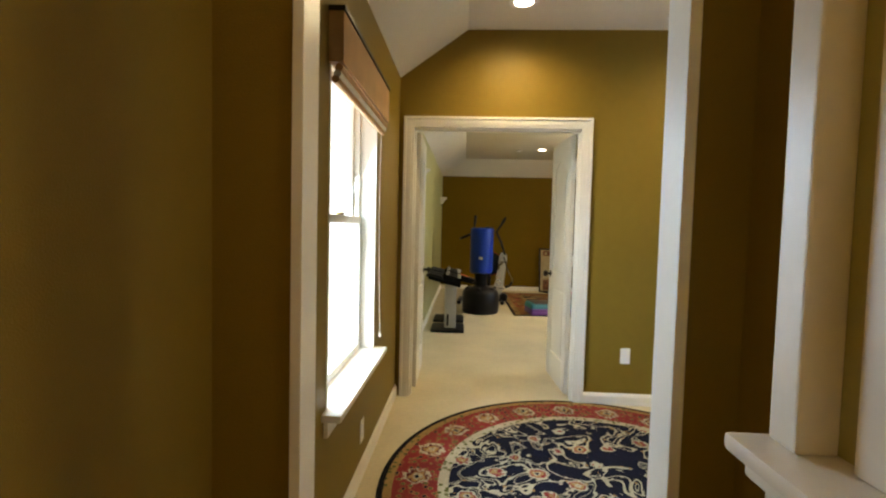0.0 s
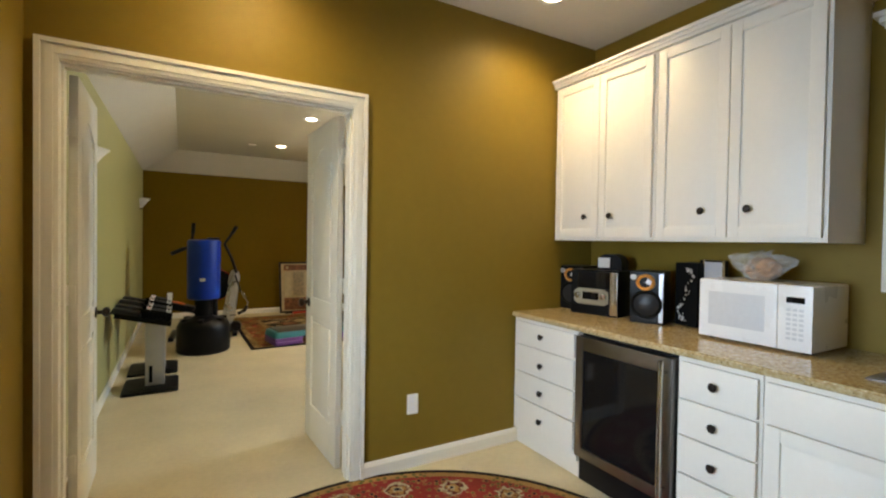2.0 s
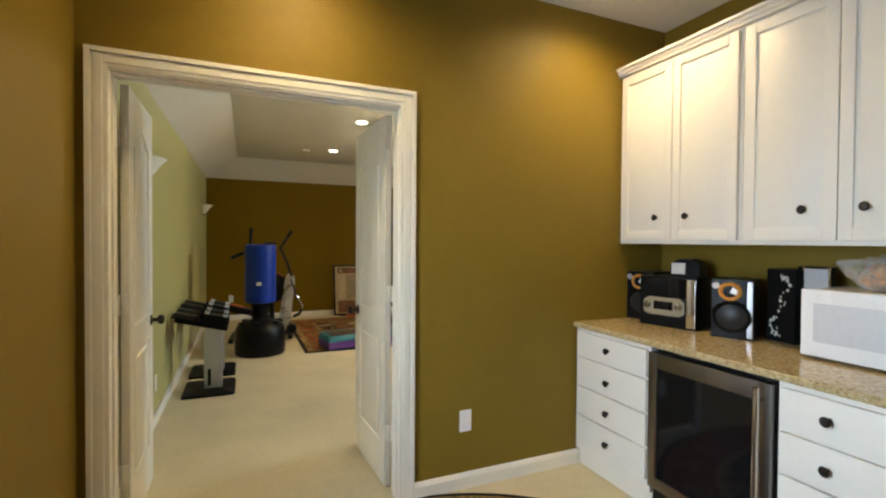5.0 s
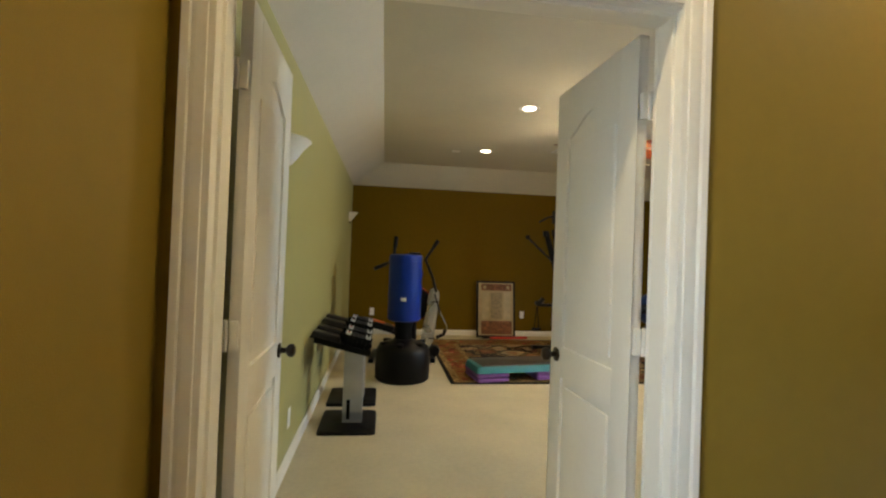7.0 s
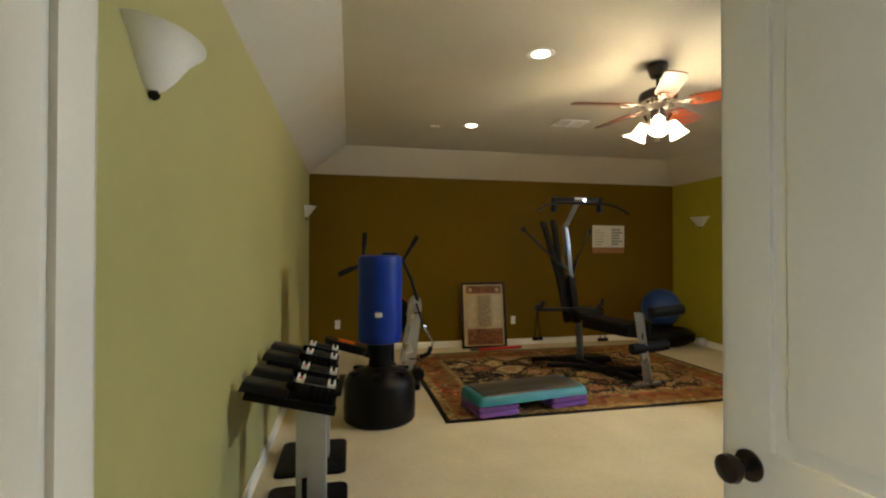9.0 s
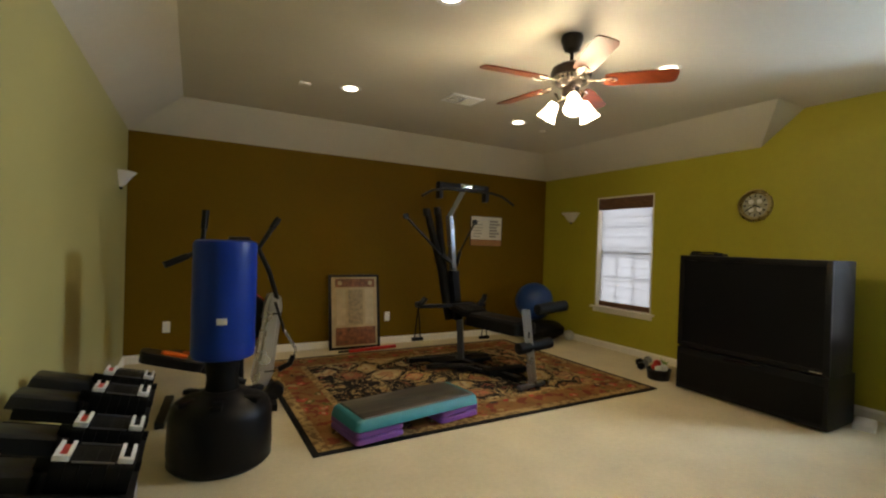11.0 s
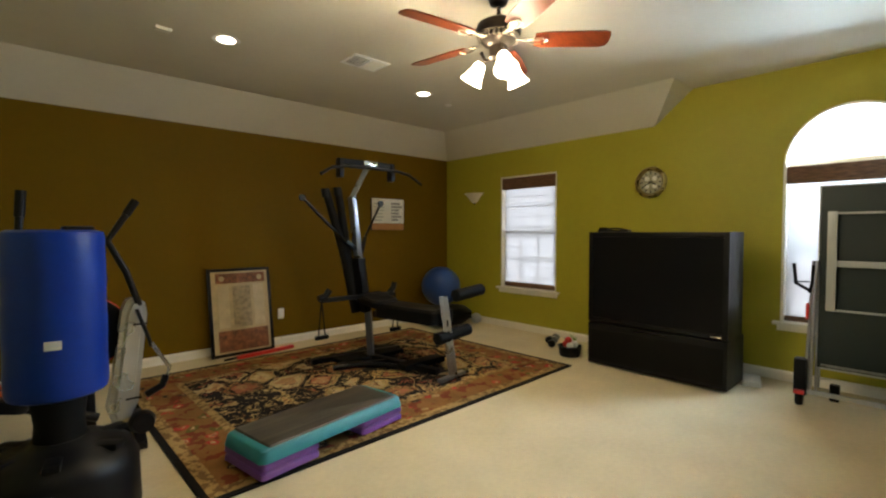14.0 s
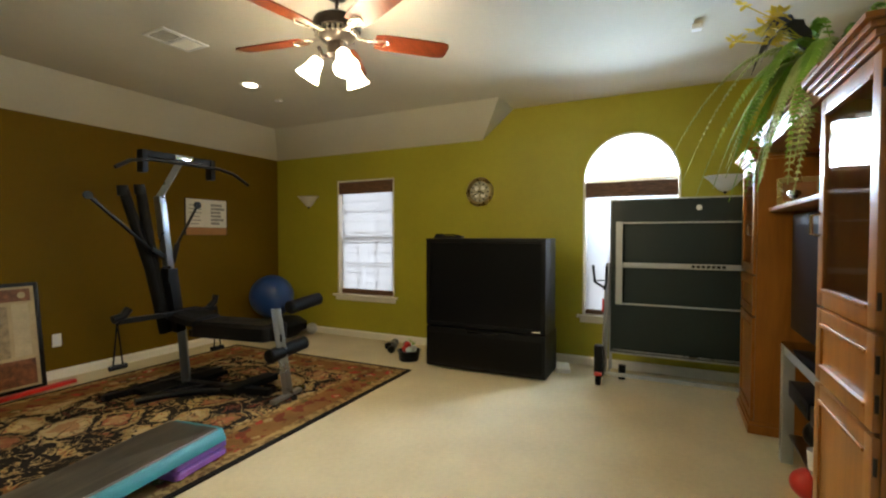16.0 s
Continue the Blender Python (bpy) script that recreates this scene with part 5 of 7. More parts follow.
prism(bm, octo, 0.010, Matrix(((0, 0, -1, -0.002), (1, 0, 0, 0.02), (0, 1, 0, 0), (0, 0, 0, 1))))
bmesh.ops.bevel(bm, geom=bm.edges[:], offset=0.003, segments=2, affect="EDGES")
part("control_panel", bm, mat("champagne_plastic", (0.42, 0.38, 0.28), 0.3, metal=0.5), st, "champagne oval control panel")
bm = bm0()
box(bm, -0.0145, -0.010, -0.042, 0.072, 0.100, 0.150, 0.002)
part("display", bm, DARKGLASS, st)
for yy in (-0.075, 0.105):
    bm = bm0()
    turned(bm, [(0.0, 0.016), (0.020, 0.014), (0.022, 0.0)], 18, Matrix.Translation((-0.011, yy, 0.124)) @ Matrix.Rotation(-math.pi / 2, 4, "Y"))
    part("knob", bm, CHROME, st)
bm = bm0()
box(bm, -0.008, 0.0, -0.163, -0.115, 0.01, 0.285, 0.003)
part("side_strip", bm, CHROME, st, "bright silver trim strip")
bm = bm0()
box(bm, -0.007, 0.0, -0.11, 0.155, 0.012, 0.062, 0.003)
part("tape_door", bm, BLACKM, st)
cl = thing("clock_radio", "small black rounded radio with white face on the stereo", "radio", (2.975, -0.395 * ALONG, 1.117 + BAR), 14)
bm = bm0()
pr = [(-0.085, 0.0), (0.085, 0.0), (0.085, 0.055), (0.068, 0.085), (0.03, 0.102), (-0.03, 0.102), (-0.068, 0.085), (-0.085, 0.055)]
prism(bm, pr, 0.10, Matrix(((0, 0, 1, 0), (1, 0, 0, 0), (0, 1, 0, 0), (0, 0, 0, 1))))
part("body", bm, BLACK, cl)
bm = bm0()
box(bm, -0.006, 0.0, -0.005, 0.075, 0.012, 0.078, 0.002)
part("face", bm, PAPER, cl, "white square face")

bx = thing("floral_box", "tall black box with cream floral print", "box", (3.06, -0.895 * ALONG, 0.8205 + BAR), -10)
bm = bm0()
box(bm, 0.0, 0.13, -0.075, 0.075, 0.0, 0.365, 0.004)
part("body", bm, BLACKM, bx)
random.seed(5)
for k in range(34):
    bm = bm0()
    cz = 0.03 + 0.31 * random.random() ** 1.2
    cy, r0 = 0.034 * math.sin(cz * 17) + random.uniform(-0.020, 0.020), random.uniform(0.005, 0.012)
    pts = [(cy + r0 * (0.62 + 0.38 * math.cos(5 * a)) * math.cos(a), cz + r0 * (0.62 + 0.38 * math.cos(5 * a)) * math.sin(a)) for a in [2 * math.pi * j / 20 for j in range(20)]]
    prism(bm, pts, 0.001, Matrix(((0, 0, -1, -0.0008), (1, 0, 0, 0), (0, 1, 0, 0), (0, 0, 0, 1))))
    part("flower", bm, PAPER, bx, "cream printed blossom")
pf = thing("photo_stand", "silver and black upright photo stand behind the box", "photo frame", (3.085, -1.035 * ALONG, 0.8205 + BAR), -6)
bm = bm0()
box(bm, 0.0, 0.03, -0.075, 0.075, 0.0, 0.385, 0.003)
part("back", bm, BLACK, pf)
bm = bm0()
box(bm, -0.003, 0.0, -0.064, 0.04, 0.20, 0.375, 0.001)
part("picture", bm, GREYP, pf, "greyish blue print")
bm = bm0()
box(bm, -0.006, 0.0, -0.074, -0.064, 0.0, 0.385, 0.001)
box(bm, -0.006, 0.0, 0.040, 0.050, 0.0, 0.385, 0.001)
part("side_rail", bm, CHROME, pf)

mw = thing("microwave", "white countertop microwave oven", "microwave", (2.835, -1.375 * ALONG, 0.8205 + BAR))
bm = bm0()
box(bm, 0.02, 0.355, -0.243, 0.243, 0.012, 0.298, 0.006)
part("body", bm, WHITEP, mw)
bm = bm0()
box(bm, 0.0, 0.02, -0.110, 0.243, 0.012, 0.298, 0.006)
d = part("door", bm, WHITEP, mw)
bm = bm0()
box(bm, -0.0015, 0.001, -0.060, 0.195, 0.075, 0.240, 0.001)
part("door_window", bm, PALEGREY, d, "pale grey dotted window")
bm = bm0()
box(bm, 0.0, 0.02, -0.243, -0.112, 0.012, 0.298, 0.005)
p = part("control_panel", bm, WHITEP, mw)
bm = bm0()
box(bm, -0.0015, 0.001, -0.215, -0.145, 0.222, 0.248, 0.001)
part("display", bm, DARKGLASS, p)
for r in range(7):
    for cc in range(3):
        bm = bm0()
        box(bm, -0.0012, 0.001, -0.212 + cc * 0.024, -0.194 + cc * 0.024, 0.060 + r * 0.021, 0.072 + r * 0.021, 0.0008)
        part("key", bm, PALEGREY, p)
for yy in (-0.2, 0.2):
    for xx in (0.05, 0.32):
        bm = bm0()
        turned(bm, [(0.014, 0.0), (0.014, 0.013)], 12, Matrix.Translation((xx, yy, 0)))
        part("foot", bm, BLACK, mw)
bag = thing("snack_bag", "crumpled clear plastic bag of snacks on the microwave", "bag", (2.99, -1.345 * ALONG, 1.1195 + BAR))
bm = bm0()
bmesh.ops.create_icosphere(bm, subdivisions=4, radius=1.0)
for v in bm.verts:
    q = noise.noise_vector(v.co * 3.1)
    v.co = Vector((v.co.x * 0.075, v.co.y * 0.072, max(v.co.z * 0.056 + 0.052, 0.002))) + q * 0.020 * (1 if v.co.z > -0.3 else 0)
    v.co.z = max(v.co.z, 0.001)
part("contents", bm, mat("mixed_snacks", (0.50, 0.26, 0.12), 0.6, var=0.6, scale=26), bag)
bm = bm0()
bmesh.ops.create_icosphere(bm, subdivisions=4, radius=1.0)
for v in bm.verts:
    c0 = v.co.copy()
    ear = max(0, abs(c0.y) - 0.55) * 1.7
    q = noise.noise_vector(c0 * 4.3 + Vector((3, 1, 2)))
    v.co = Vector((c0.x * 0.09 * (1 - 0.5 * ear), c0.y * (0.085 + 0.085 * ear), max(c0.z * 0.075 * (1 - 0.55 * ear) + 0.062 + 0.055 * ear, 0.001))) + q * 0.034
    v.co.z = max(v.co.z, 0.0005)
part("film", bm, WAX, bag, "clear plastic film")

rug = thing("round_rug", "round navy and red floral rug on the carpet", "rug", (1.28, -1.195, 0.001), 15)
rug.scale = (1.024, 1.024, 1)
bm = bm0()
turned(bm, [(0.0, 0.0), (1.176, 0.0), (1.18, 0.004), (1.176, 0.009), (0.0, 0.010)], 128)
part("woven_face", bm, RUG_ROUND, rug, smooth=None)

# ---- gym: floor coverings and gear ----
rug = thing("area_rug", "black and red floral area rug on the carpet", "rug", (2.905, 4.735, 0.001), 0.8)
bm = bm0()
nx, ny = 24, 18
gv = [[bm.verts.new((RUG_W * (i / nx - 0.5), RUG_D * (j / ny - 0.5), 0.010 + 0.0015 * noise.noise((i * 0.7, j * 0.7, 0)))) for i in range(nx + 1)] for j in range(ny + 1)]
for j in range(ny):
    for i in range(nx):
        bm.faces.new((gv[j][i], gv[j][i + 1], gv[j + 1][i + 1], gv[j + 1][i]))
rim = [e for e in bm.edges if e.is_boundary]
ex = bmesh.ops.extrude_edge_only(bm, edges=rim)
for v in [g for g in ex["geom"] if isinstance(g, bmesh.types.BMVert)]:
    v.co.z = 0.0
part("woven_face", bm, RUG_LONG, rug, smooth=None)

sp = thing("aerobic_step", "teal aerobic step with grey top on purple risers", "exercise step", (2.02, 3.755, 0.0125), 9)


def rounded(w, d, r, n=6):
    out = []
    for cx, cy, a0 in ((w / 2 - r, d / 2 - r, 0), (-w / 2 + r, d / 2 - r, 90), (-w / 2 + r, -d / 2 + r, 180), (w / 2 - r, -d / 2 + r, 270)):
        for k in range(n + 1):
            a = radians(a0 + 90 * k / n)
            out.append((cx + r * math.cos(a), cy + r * math.sin(a)))
    return out


def slab(bm, w, d, r, z0, z1, taper=0.0, edge=0.006, m=None):
    """A rounded slab whose top is smaller by taper."""
    rings = []
    for z, s in ((z0, 0.0), (z1 - edge, taper * 0.8), (z1, taper + edge)):
        o = rounded(w - 2 * s, d - 2 * s, max(r - s * 0.4, 0.004))
        rings.append([bm.verts.new((x, y, z)) for x, y in o])
    n = len(rings[0])
    for a, b in zip(rings, rings[1:]):
        for k in range(n):
            bm.faces.new((a[k], a[(k + 1) % n], b[(k + 1) % n], b[k]))
    bm.faces.new(list(reversed(rings[0])))
    bm.faces.new(rings[-1])
    if m is not None:
        bmesh.ops.transform(bm, matrix=m, verts=[v for r0 in rings for v in r0])


for sx in (-1, 1):
    for k in range(2):
        bm = bm0()
        slab(bm, 0.37, 0.415, 0.03, 0.050 * k + 0.013, 0.050 * k + 0.0495, 0.003, 0.010, Matrix.Translation((sx * 0.345, 0, 0)))
        slab(bm, 0.325, 0.37, 0.03, 0.050 * k, 0.050 * k + 0.016, 0.0, 0.002, Matrix.Translation((sx * 0.345, 0, 0)))
        part("riser", bm, PURPLE, sp, "purple riser block")
bm = bm0()
slab(bm, 1.07, 0.43, 0.05, 0.100, 0.170, 0.018, 0.012)
part("deck", bm, TEAL, sp)
bm = bm0()
slab(bm, 0.95, 0.378, 0.012, 0.1695, 0.1785, 0.002, 0.006)
# the lighter streaks paint the rubber's lengthwise sheen into its colour
part("mat", bm, wood("sheen_streaked_rubber", (0.018, 0.016, 0.014), (0.085, 0.072, 0.055), 0.38, along=(0.06, 1, 1), scale=14, coat=0.0), sp, "dark grey ribbed mat with painted sheen streaks")

bg = thing("punching_bag", "blue freestanding punching bag on black round base", "punching bag", (0.752, 3.72, 0.0))
bm = bm0()
turned(bm, [(0.0, 0.0), (0.272, 0.0), (0.290, 0.02), (0.286, 0.06), (0.292, 0.08), (0.286, 0.30), (0.262, 0.355), (0.20, 0.392), (0.12, 0.410), (0.10, 0.43), (0.0, 0.43)], 48)
base = part("base", bm, BLACK, bg)
for k in range(6):
    bm = bm0()
    box(bm, 0.13, 0.255, -0.030, 0.030, 0.37, 0.402, 0.012, Matrix.Rotation(radians(60 * k + 20), 4, "Z"))
    part("base_rib", bm, BLACK, base)
bm = bm0()
turned(bm, [(0.0, 0.42), (0.095, 0.42), (0.088, 0.50), (0.098, 0.58), (0.098, 0.64), (0.0, 0.64)], 30)
part("neck", bm, BLACKM, bg)
bm = bm0()
prof = [(0.0, 0.622), (0.150, 0.622), (0.172, 0.632), (0.178, 0.650)]
prof += [(0.178 + 0.0012 * math.sin(k * 1.9), 0.65 + 0.066 * k) for k in range(1, 10)]
prof += [(0.179, 1.300), (0.172, 1.322), (0.150, 1.332), (0.0, 1.334)]
turned(bm, prof, 44)
part("bag", bm, BLUE, bg, "blue vinyl bag")
bm = bm0()
for i in range(5):
    a0, a1 = radians(-106 + i * 3.6), radians(-106 + (i + 1) * 3.6)
    q = [bm.verts.new((0.1797 * math.cos(a), 0.1797 * math.sin(a), z)) for a, z in ((a0, 0.845), (a1, 0.845), (a1, 0.882), (a0, 0.882))]
    bm.faces.new(q)
part("sticker", bm, PAPER, bg, "small white sticker")


def dumbbell_stand(at, turn):
    """A pedestal with a tilted tray and two adjustable dumbbells on it."""
    s = thing("dumbbell_stand", "grey pedestal stand with black base and tilted tray", "weight stand", at, turn, "dumbbell stands")
    bm = bm0()
    slab(bm, 0.43, 0.50, 0.04, 0.0, 0.022, 0.004, 0.006)
    part("base_plate", bm, VINYL, s)
    bm = bm0()
    box(bm, -0.045, 0.105, -0.055, 0.055, 0.022, 0.60, 0.008)
    part("column", bm, SILVER, s)
    bm = bm0()
    box(bm, -0.015, 0.012, -0.0575, -0.0545, 0.05, 0.20, 0.001)
    part("column_slot", bm, BLACKM, s)
    tray = Matrix.Translation((0.03, 0, 0.62)) @ Matrix.Rotation(radians(-14), 4, "Y").inverted()
    bm = bm0()
    box(bm, -0.29, 0.130, -0.275, 0.225, -0.012, 0.0, 0.004, tray)
    for yy in (-0.275, -0.047, 0.21):
        box(bm, -0.29, 0.130, yy, yy + 0.015, 0.0, 0.030, 0.003, tray)
    part("tray", bm, BLACKM, s)
    return s, tray


def dumbbell(stand, tray, yy):
    """An adjustable dumbbell: two stacks of plates joined by a grip, with bright selector forks."""
    d = thing("adjustable_dumbbell", "black adjustable dumbbell with silver selector forks on its stand", "dumbbell", group="adjustable dumbbells")
    d.matrix_world = stand.matrix_basis @ tray @ Matrix.Translation((-0.062, yy, 0.002))
    bm = bm0()
    slab(bm, 0.22, 0.125, 0.012, 0.006, 0.058, 0.010, 0.008, Matrix.Translation((-0.155, 0, 0)))
    part("weight_block", bm, CHARCOAL, d, "dark grey weight block")
    for xx in (-0.02, 0.012, 0.044, 0.076, 0.108, 0.140):
        bm = bm0()
        slab(bm, 0.090, 0.135, 0.02, 0.0, 0.0315, 0.0, 0.002, Matrix.Translation((xx, 0, 0.054)) @ Matrix.Rotation(math.pi / 2, 4, "Y"))
        part("plate", bm, VINYL, d)
    bm = bm0()
    tube(bm, [(-0.06, 0, 0.062), (0.02, 0, 0.062)], 0.020, 14)
    part("grip", bm, BLACKM, d)
    for xx, inside in ((-0.004, RED), (0.146, BLACKM)):
        bm = bm0()
        for dx in (-0.014, 0.014):
            box(bm, xx + dx - 0.0055, xx + dx + 0.0055, -0.048, 0.052, 0.099, 0.112, 0.003)
        box(bm, xx - 0.0195, xx + 0.0195, -0.058, -0.044, 0.096, 0.112, 0.004)
        fork = part("selector_fork", bm, WHITEP, d, "bright white selector fork")
        bm = bm0()
        box(bm, xx - 0.0085, xx + 0.0085, -0.042, 0.040, 0.0985, 0.104, 0.001)
        part("slot", bm, inside, fork, "dark slot")
    for dy in (-0.066, 0.060):
        bm = bm0()
        box(bm, 0.022, 0.122, dy, dy + 0.005, 0.097, 0.102, 0.001)
        part("rail", bm, DKSILVER, d, "thin grey rail")


for at, turn in (((0.285, 2.43, 0.0), 0), ((0.275, 3.06, 0.0), 0)):
    s, tray = dumbbell_stand(at, turn)
    bpy.context.view_layer.update()
    dumbbell(s, tray, -0.165)
    dumbbell(s, tray, 0.085)

# ---- gym: against the north wall ----
pic = thing("framed_print", "tall framed print in cream and rust leaning on the wall", "picture", (2.40, 6.195, 0.003), 0)
lean = Matrix.Rotation(radians(-8.5), 4, "X")
bm = bm0()
for a, b, c, d in ((-0.33, -0.298, 0, 0.935), (0.298, 0.33, 0, 0.935), (-0.298, 0.298, 0, 0.032), (-0.298, 0.298, 0.903, 0.935)):
    box(bm, a, b, -0.014, 0.014, c, d, 0.004, lean)
part("frame", bm, BLACK, pic, "thin dark frame")


def patch(parent, name, x0, x1, z0, z1, y, material, label=""):
    bm = bm0()
    box(bm, x0, x1, y - 0.0015, y, z0, z1, 0, lean)
    return part(name, bm, material, parent, label, smooth=None)


CREAMP = mat("aged_cream_print", (0.46, 0.36, 0.20), 0.6, var=0.22, scale=9)
RUSTP = mat("rust_print", (0.20, 0.075, 0.028), 0.6, var=0.75, scale=20)
PALEPR = mat("pale_print", (0.52, 0.43, 0.26), 0.6, var=0.2, scale=7)
GREYPR = mat("faded_grey_print", (0.32, 0.25, 0.14), 0.6, var=0.4, scale=22)
sheet = patch(pic, "print", -0.30, 0.30, 0.03, 0.905, -0.002, CREAMP)
patch(sheet, "top_band", -0.25, 0.27, 0.775, 0.882, -0.005, RUSTP, "rust-red printed band")
patch(sheet, "bottom_band", -0.25, 0.27, 0.05, 0.27, -0.005, RUSTP, "rust-red printed band")
patch(sheet, "figure", -0.085, 0.105, 0.30, 0.74, -0.005, GREYPR, "faded grey printed panel")
for cx in (-0.235, 0.135):
    patch(sheet, "side_panel", cx, cx + 0.115, 0.30, 0.755, -0.005, PALEPR, "pale printed strip")
for cx in (-0.19, 0.21):
    bm = bm0()
    turned(bm, [(0.0, 0.0), (0.028, 0.0), (0.028, 0.0012), (0.0, 0.0012)], 16, lean @ Matrix.Translation((cx, -0.0068, 0.828)) @ Matrix.Rotation(math.pi / 2, 4, "X"))
    part("rosette", bm, CREAMP, sheet)
rod = thing("red_bar", "red plastic bar lying on the floor by the wall", "bar", (2.58, 6.03, 0.013), 7)
bm = bm0()
box(bm, -0.33, 0.31, -0.028, 0.028, 0.0, 0.032, 0.008)
part("body", bm, RED, rod)
bm = bm0()
tube(bm, [(-0.46, 0.0, 0.018), (-0.33, 0, 0.018)], 0.012, 10)
part("grip", bm, BLACK, rod)

cal = thing("wall_calendar", "white wall calendar with tan lower band", "calendar", (4.435, YF, 1.35))
bm = bm0()
box(bm, -0.285, 0.285, -0.010, -0.001, 0.0, 0.44, 0.002)
part("board", bm, BRONZE, cal, "dark backing board")
bm = bm0()
box(bm, -0.272, 0.272, -0.014, -0.0105, 0.095, 0.435, 0.001)
sheet = part("sheet", bm, PAPER, cal)
bm = bm0()
box(bm, -0.272, 0.272, -0.014, -0.0105, 0.004, 0.092, 0.001)
part("lower_band", bm, TAN, cal)
random.seed(3)
for k in range(12):
    bm = bm0()
    zz = 0.13 + (k % 6) * 0.045
    if k < 6:
        box(bm, -0.235, -0.235 + random.uniform(0.10, 0.20), -0.0152, -0.0142, zz, zz + 0.012)
    else:
        box(bm, 0.05, 0.05 + random.uniform(0.12, 0.19), -0.0152, -0.0142, zz, zz + 0.030)
    part("print", bm, INK, sheet, "grey printed lines", smooth=None)

# ---- elliptical trainer behind the punching bag ----
el = thing("elliptical_trainer", "silver and black elliptical trainer with orange pedals", "exercise machine", (0.0, 4.65, 0.0))
bm = bm0()
bar(bm, (0.45, -0.10, 0.05), (1.20, 0.05, 0.05), 0.07, 0.05)
bar(bm, (1.15, -0.30, 0.04), (1.22, 0.34, 0.04), 0.06, 0.05)
bar(bm, (0.40, -0.34, 0.04), (0.44, 0.26, 0.04), 0.06, 0.05)
part("floor_frame", bm, BLACK, el)
bm = bm0()
side = [(1.04, 0.12), (1.13, 0.15), (1.175, 0.24), (1.235, 0.80), (1.225, 0.87), (1.18, 0.915), (1.125, 0.89), (1.10, 0.82), (1.045, 0.40), (1.01, 0.22)]
prism(bm, side, 0.16, Matrix(((1, 0, 0, 0), (0, 0, 1, -0.10), (0, 1, 0, 0), (0, 0, 0, 1))))
bmesh.ops.bevel(bm, geom=[e for e in bm.edges if abs(e.verts[0].co.y - e.verts[1].co.y) < 1e-4], offset=0.035, segments=5, affect="EDGES")
shroud = part("shroud", bm, SHROUD, el, "silver plastic shroud")
for za, zb in ((0.27, 0.282), (0.735, 0.747)):
    bm = bm0()
    box(bm, 1.075 + 0.105 * za, 1.165 + 0.085 * za, -0.1025, -0.098, za, zb, 0.001)
    part("seam", bm, BLACKM, shroud, "dark seam line")
bm = bm0()
turned(bm, [(0.0, -0.03), (0.20, -0.03), (0.215, -0.02), (0.215, 0.02), (0.20, 0.03), (0.0, 0.03)], 40, Matrix.Translation((0.93, 0.05, 0.70)) @ Matrix.Rotation(math.pi / 2, 4, "X"))
part("flywheel", bm, BLACK, el)
bm = bm0()
turned(bm, [(0.216, -0.014), (0.224, -0.008), (0.224, 0.008), (0.216, 0.014)], 40, Matrix.Translation((0.93, 0.05, 0.70)) @ Matrix.Rotation(math.pi / 2, 4, "X"), caps=False)
part("flywheel_band", bm, RED, el, "red flywheel band")
bm = bm0()
tube(bm, [(0.93, 0.0, 0.10), (0.92, 0.0, 0.7), (0.90, 0.0, 1.20), (0.90, -0.02, 1.28)], [0.035, 0.032, 0.028, 0.028], 14)
part("mast", bm, BLACK, el)
bm = bm0()
box(bm, 0.82, 0.98, -0.07, 0.01, 1.24, 1.36, 0.02)
part("console", bm, BLACK, el)
for pts in ([(0.88, -0.05, 1.18), (0.72, -0.10, 1.26), (0.64, -0.14, 1.33), (0.655, -0.12, 1.55)],
            [(0.86, -0.05, 1.15), (0.62, -0.16, 1.24), (0.40, -0.22, 1.14)],
            [(1.19, -0.08, 0.86), (1.12, -0.12, 1.08), (1.03, -0.12, 1.27), (1.10, -0.10, 1.38), (1.185, -0.08, 1.52)]):
    bm = bm0()
    tube(bm, pts, 0.019, 12)
    h = part("handlebar", bm, BLACK, el)
    bm = bm0()
    a, b = Vector(pts[-2]), Vector(pts[-1])
    tube(bm, [a.lerp(b, 0.35), b], [0.024, 0.025], 12)
    part("grip", bm, VINYL, h, "black foam grip")
for (px, py, pz, tl) in ((0.47, -0.24, 0.47, 16), (0.60, 0.22, 0.36, 12)):
    bm = bm0()
    m = Matrix.Translation((px, py, pz)) @ Matrix.Rotation(radians(tl), 4, "Y")
    slab(bm, 0.40, 0.17, 0.06, -0.045, 0.03, -0.012, 0.012, m)
    pd = part("pedal", bm, BLACK, el)
    bm = bm0()
    slab(bm, 0.17, 0.10, 0.04, 0.0305, 0.042, 0.0, 0.002, m)
    part("pedal_pad", bm, ORANGE, pd, "orange foot pad")
    bm = bm0()
    tube(bm, [(px + 0.15, py, pz - 0.08), (0.95, py, 0.25)], 0.024, 12)
    part("pedal_arm", bm, BLACK, el)
bm = bm0()
tube(bm, [(1.17, -0.12, 0.84), (1.225, -0.14, 0.66), (1.24, -0.14, 0.60)], 0.011, 10)
part("link_arm", bm, BLACK, el)
bm = bm0()
tube(bm, [(1.20, -0.16, 0.30), (1.29, -0.16, 0.34), (1.315, -0.15, 0.40)], 0.022, 10)
part("rear_arm", bm, BLACK, el)
bm = bm0()
tube(bm, [(1.24, -0.14, 0.62), (1.335, -0.15, 0.45), (1.315, -0.15, 0.36)], 0.012, 10)
part("link_tube", bm, CHROME, el, "bright steel tube")
bm = bm0()
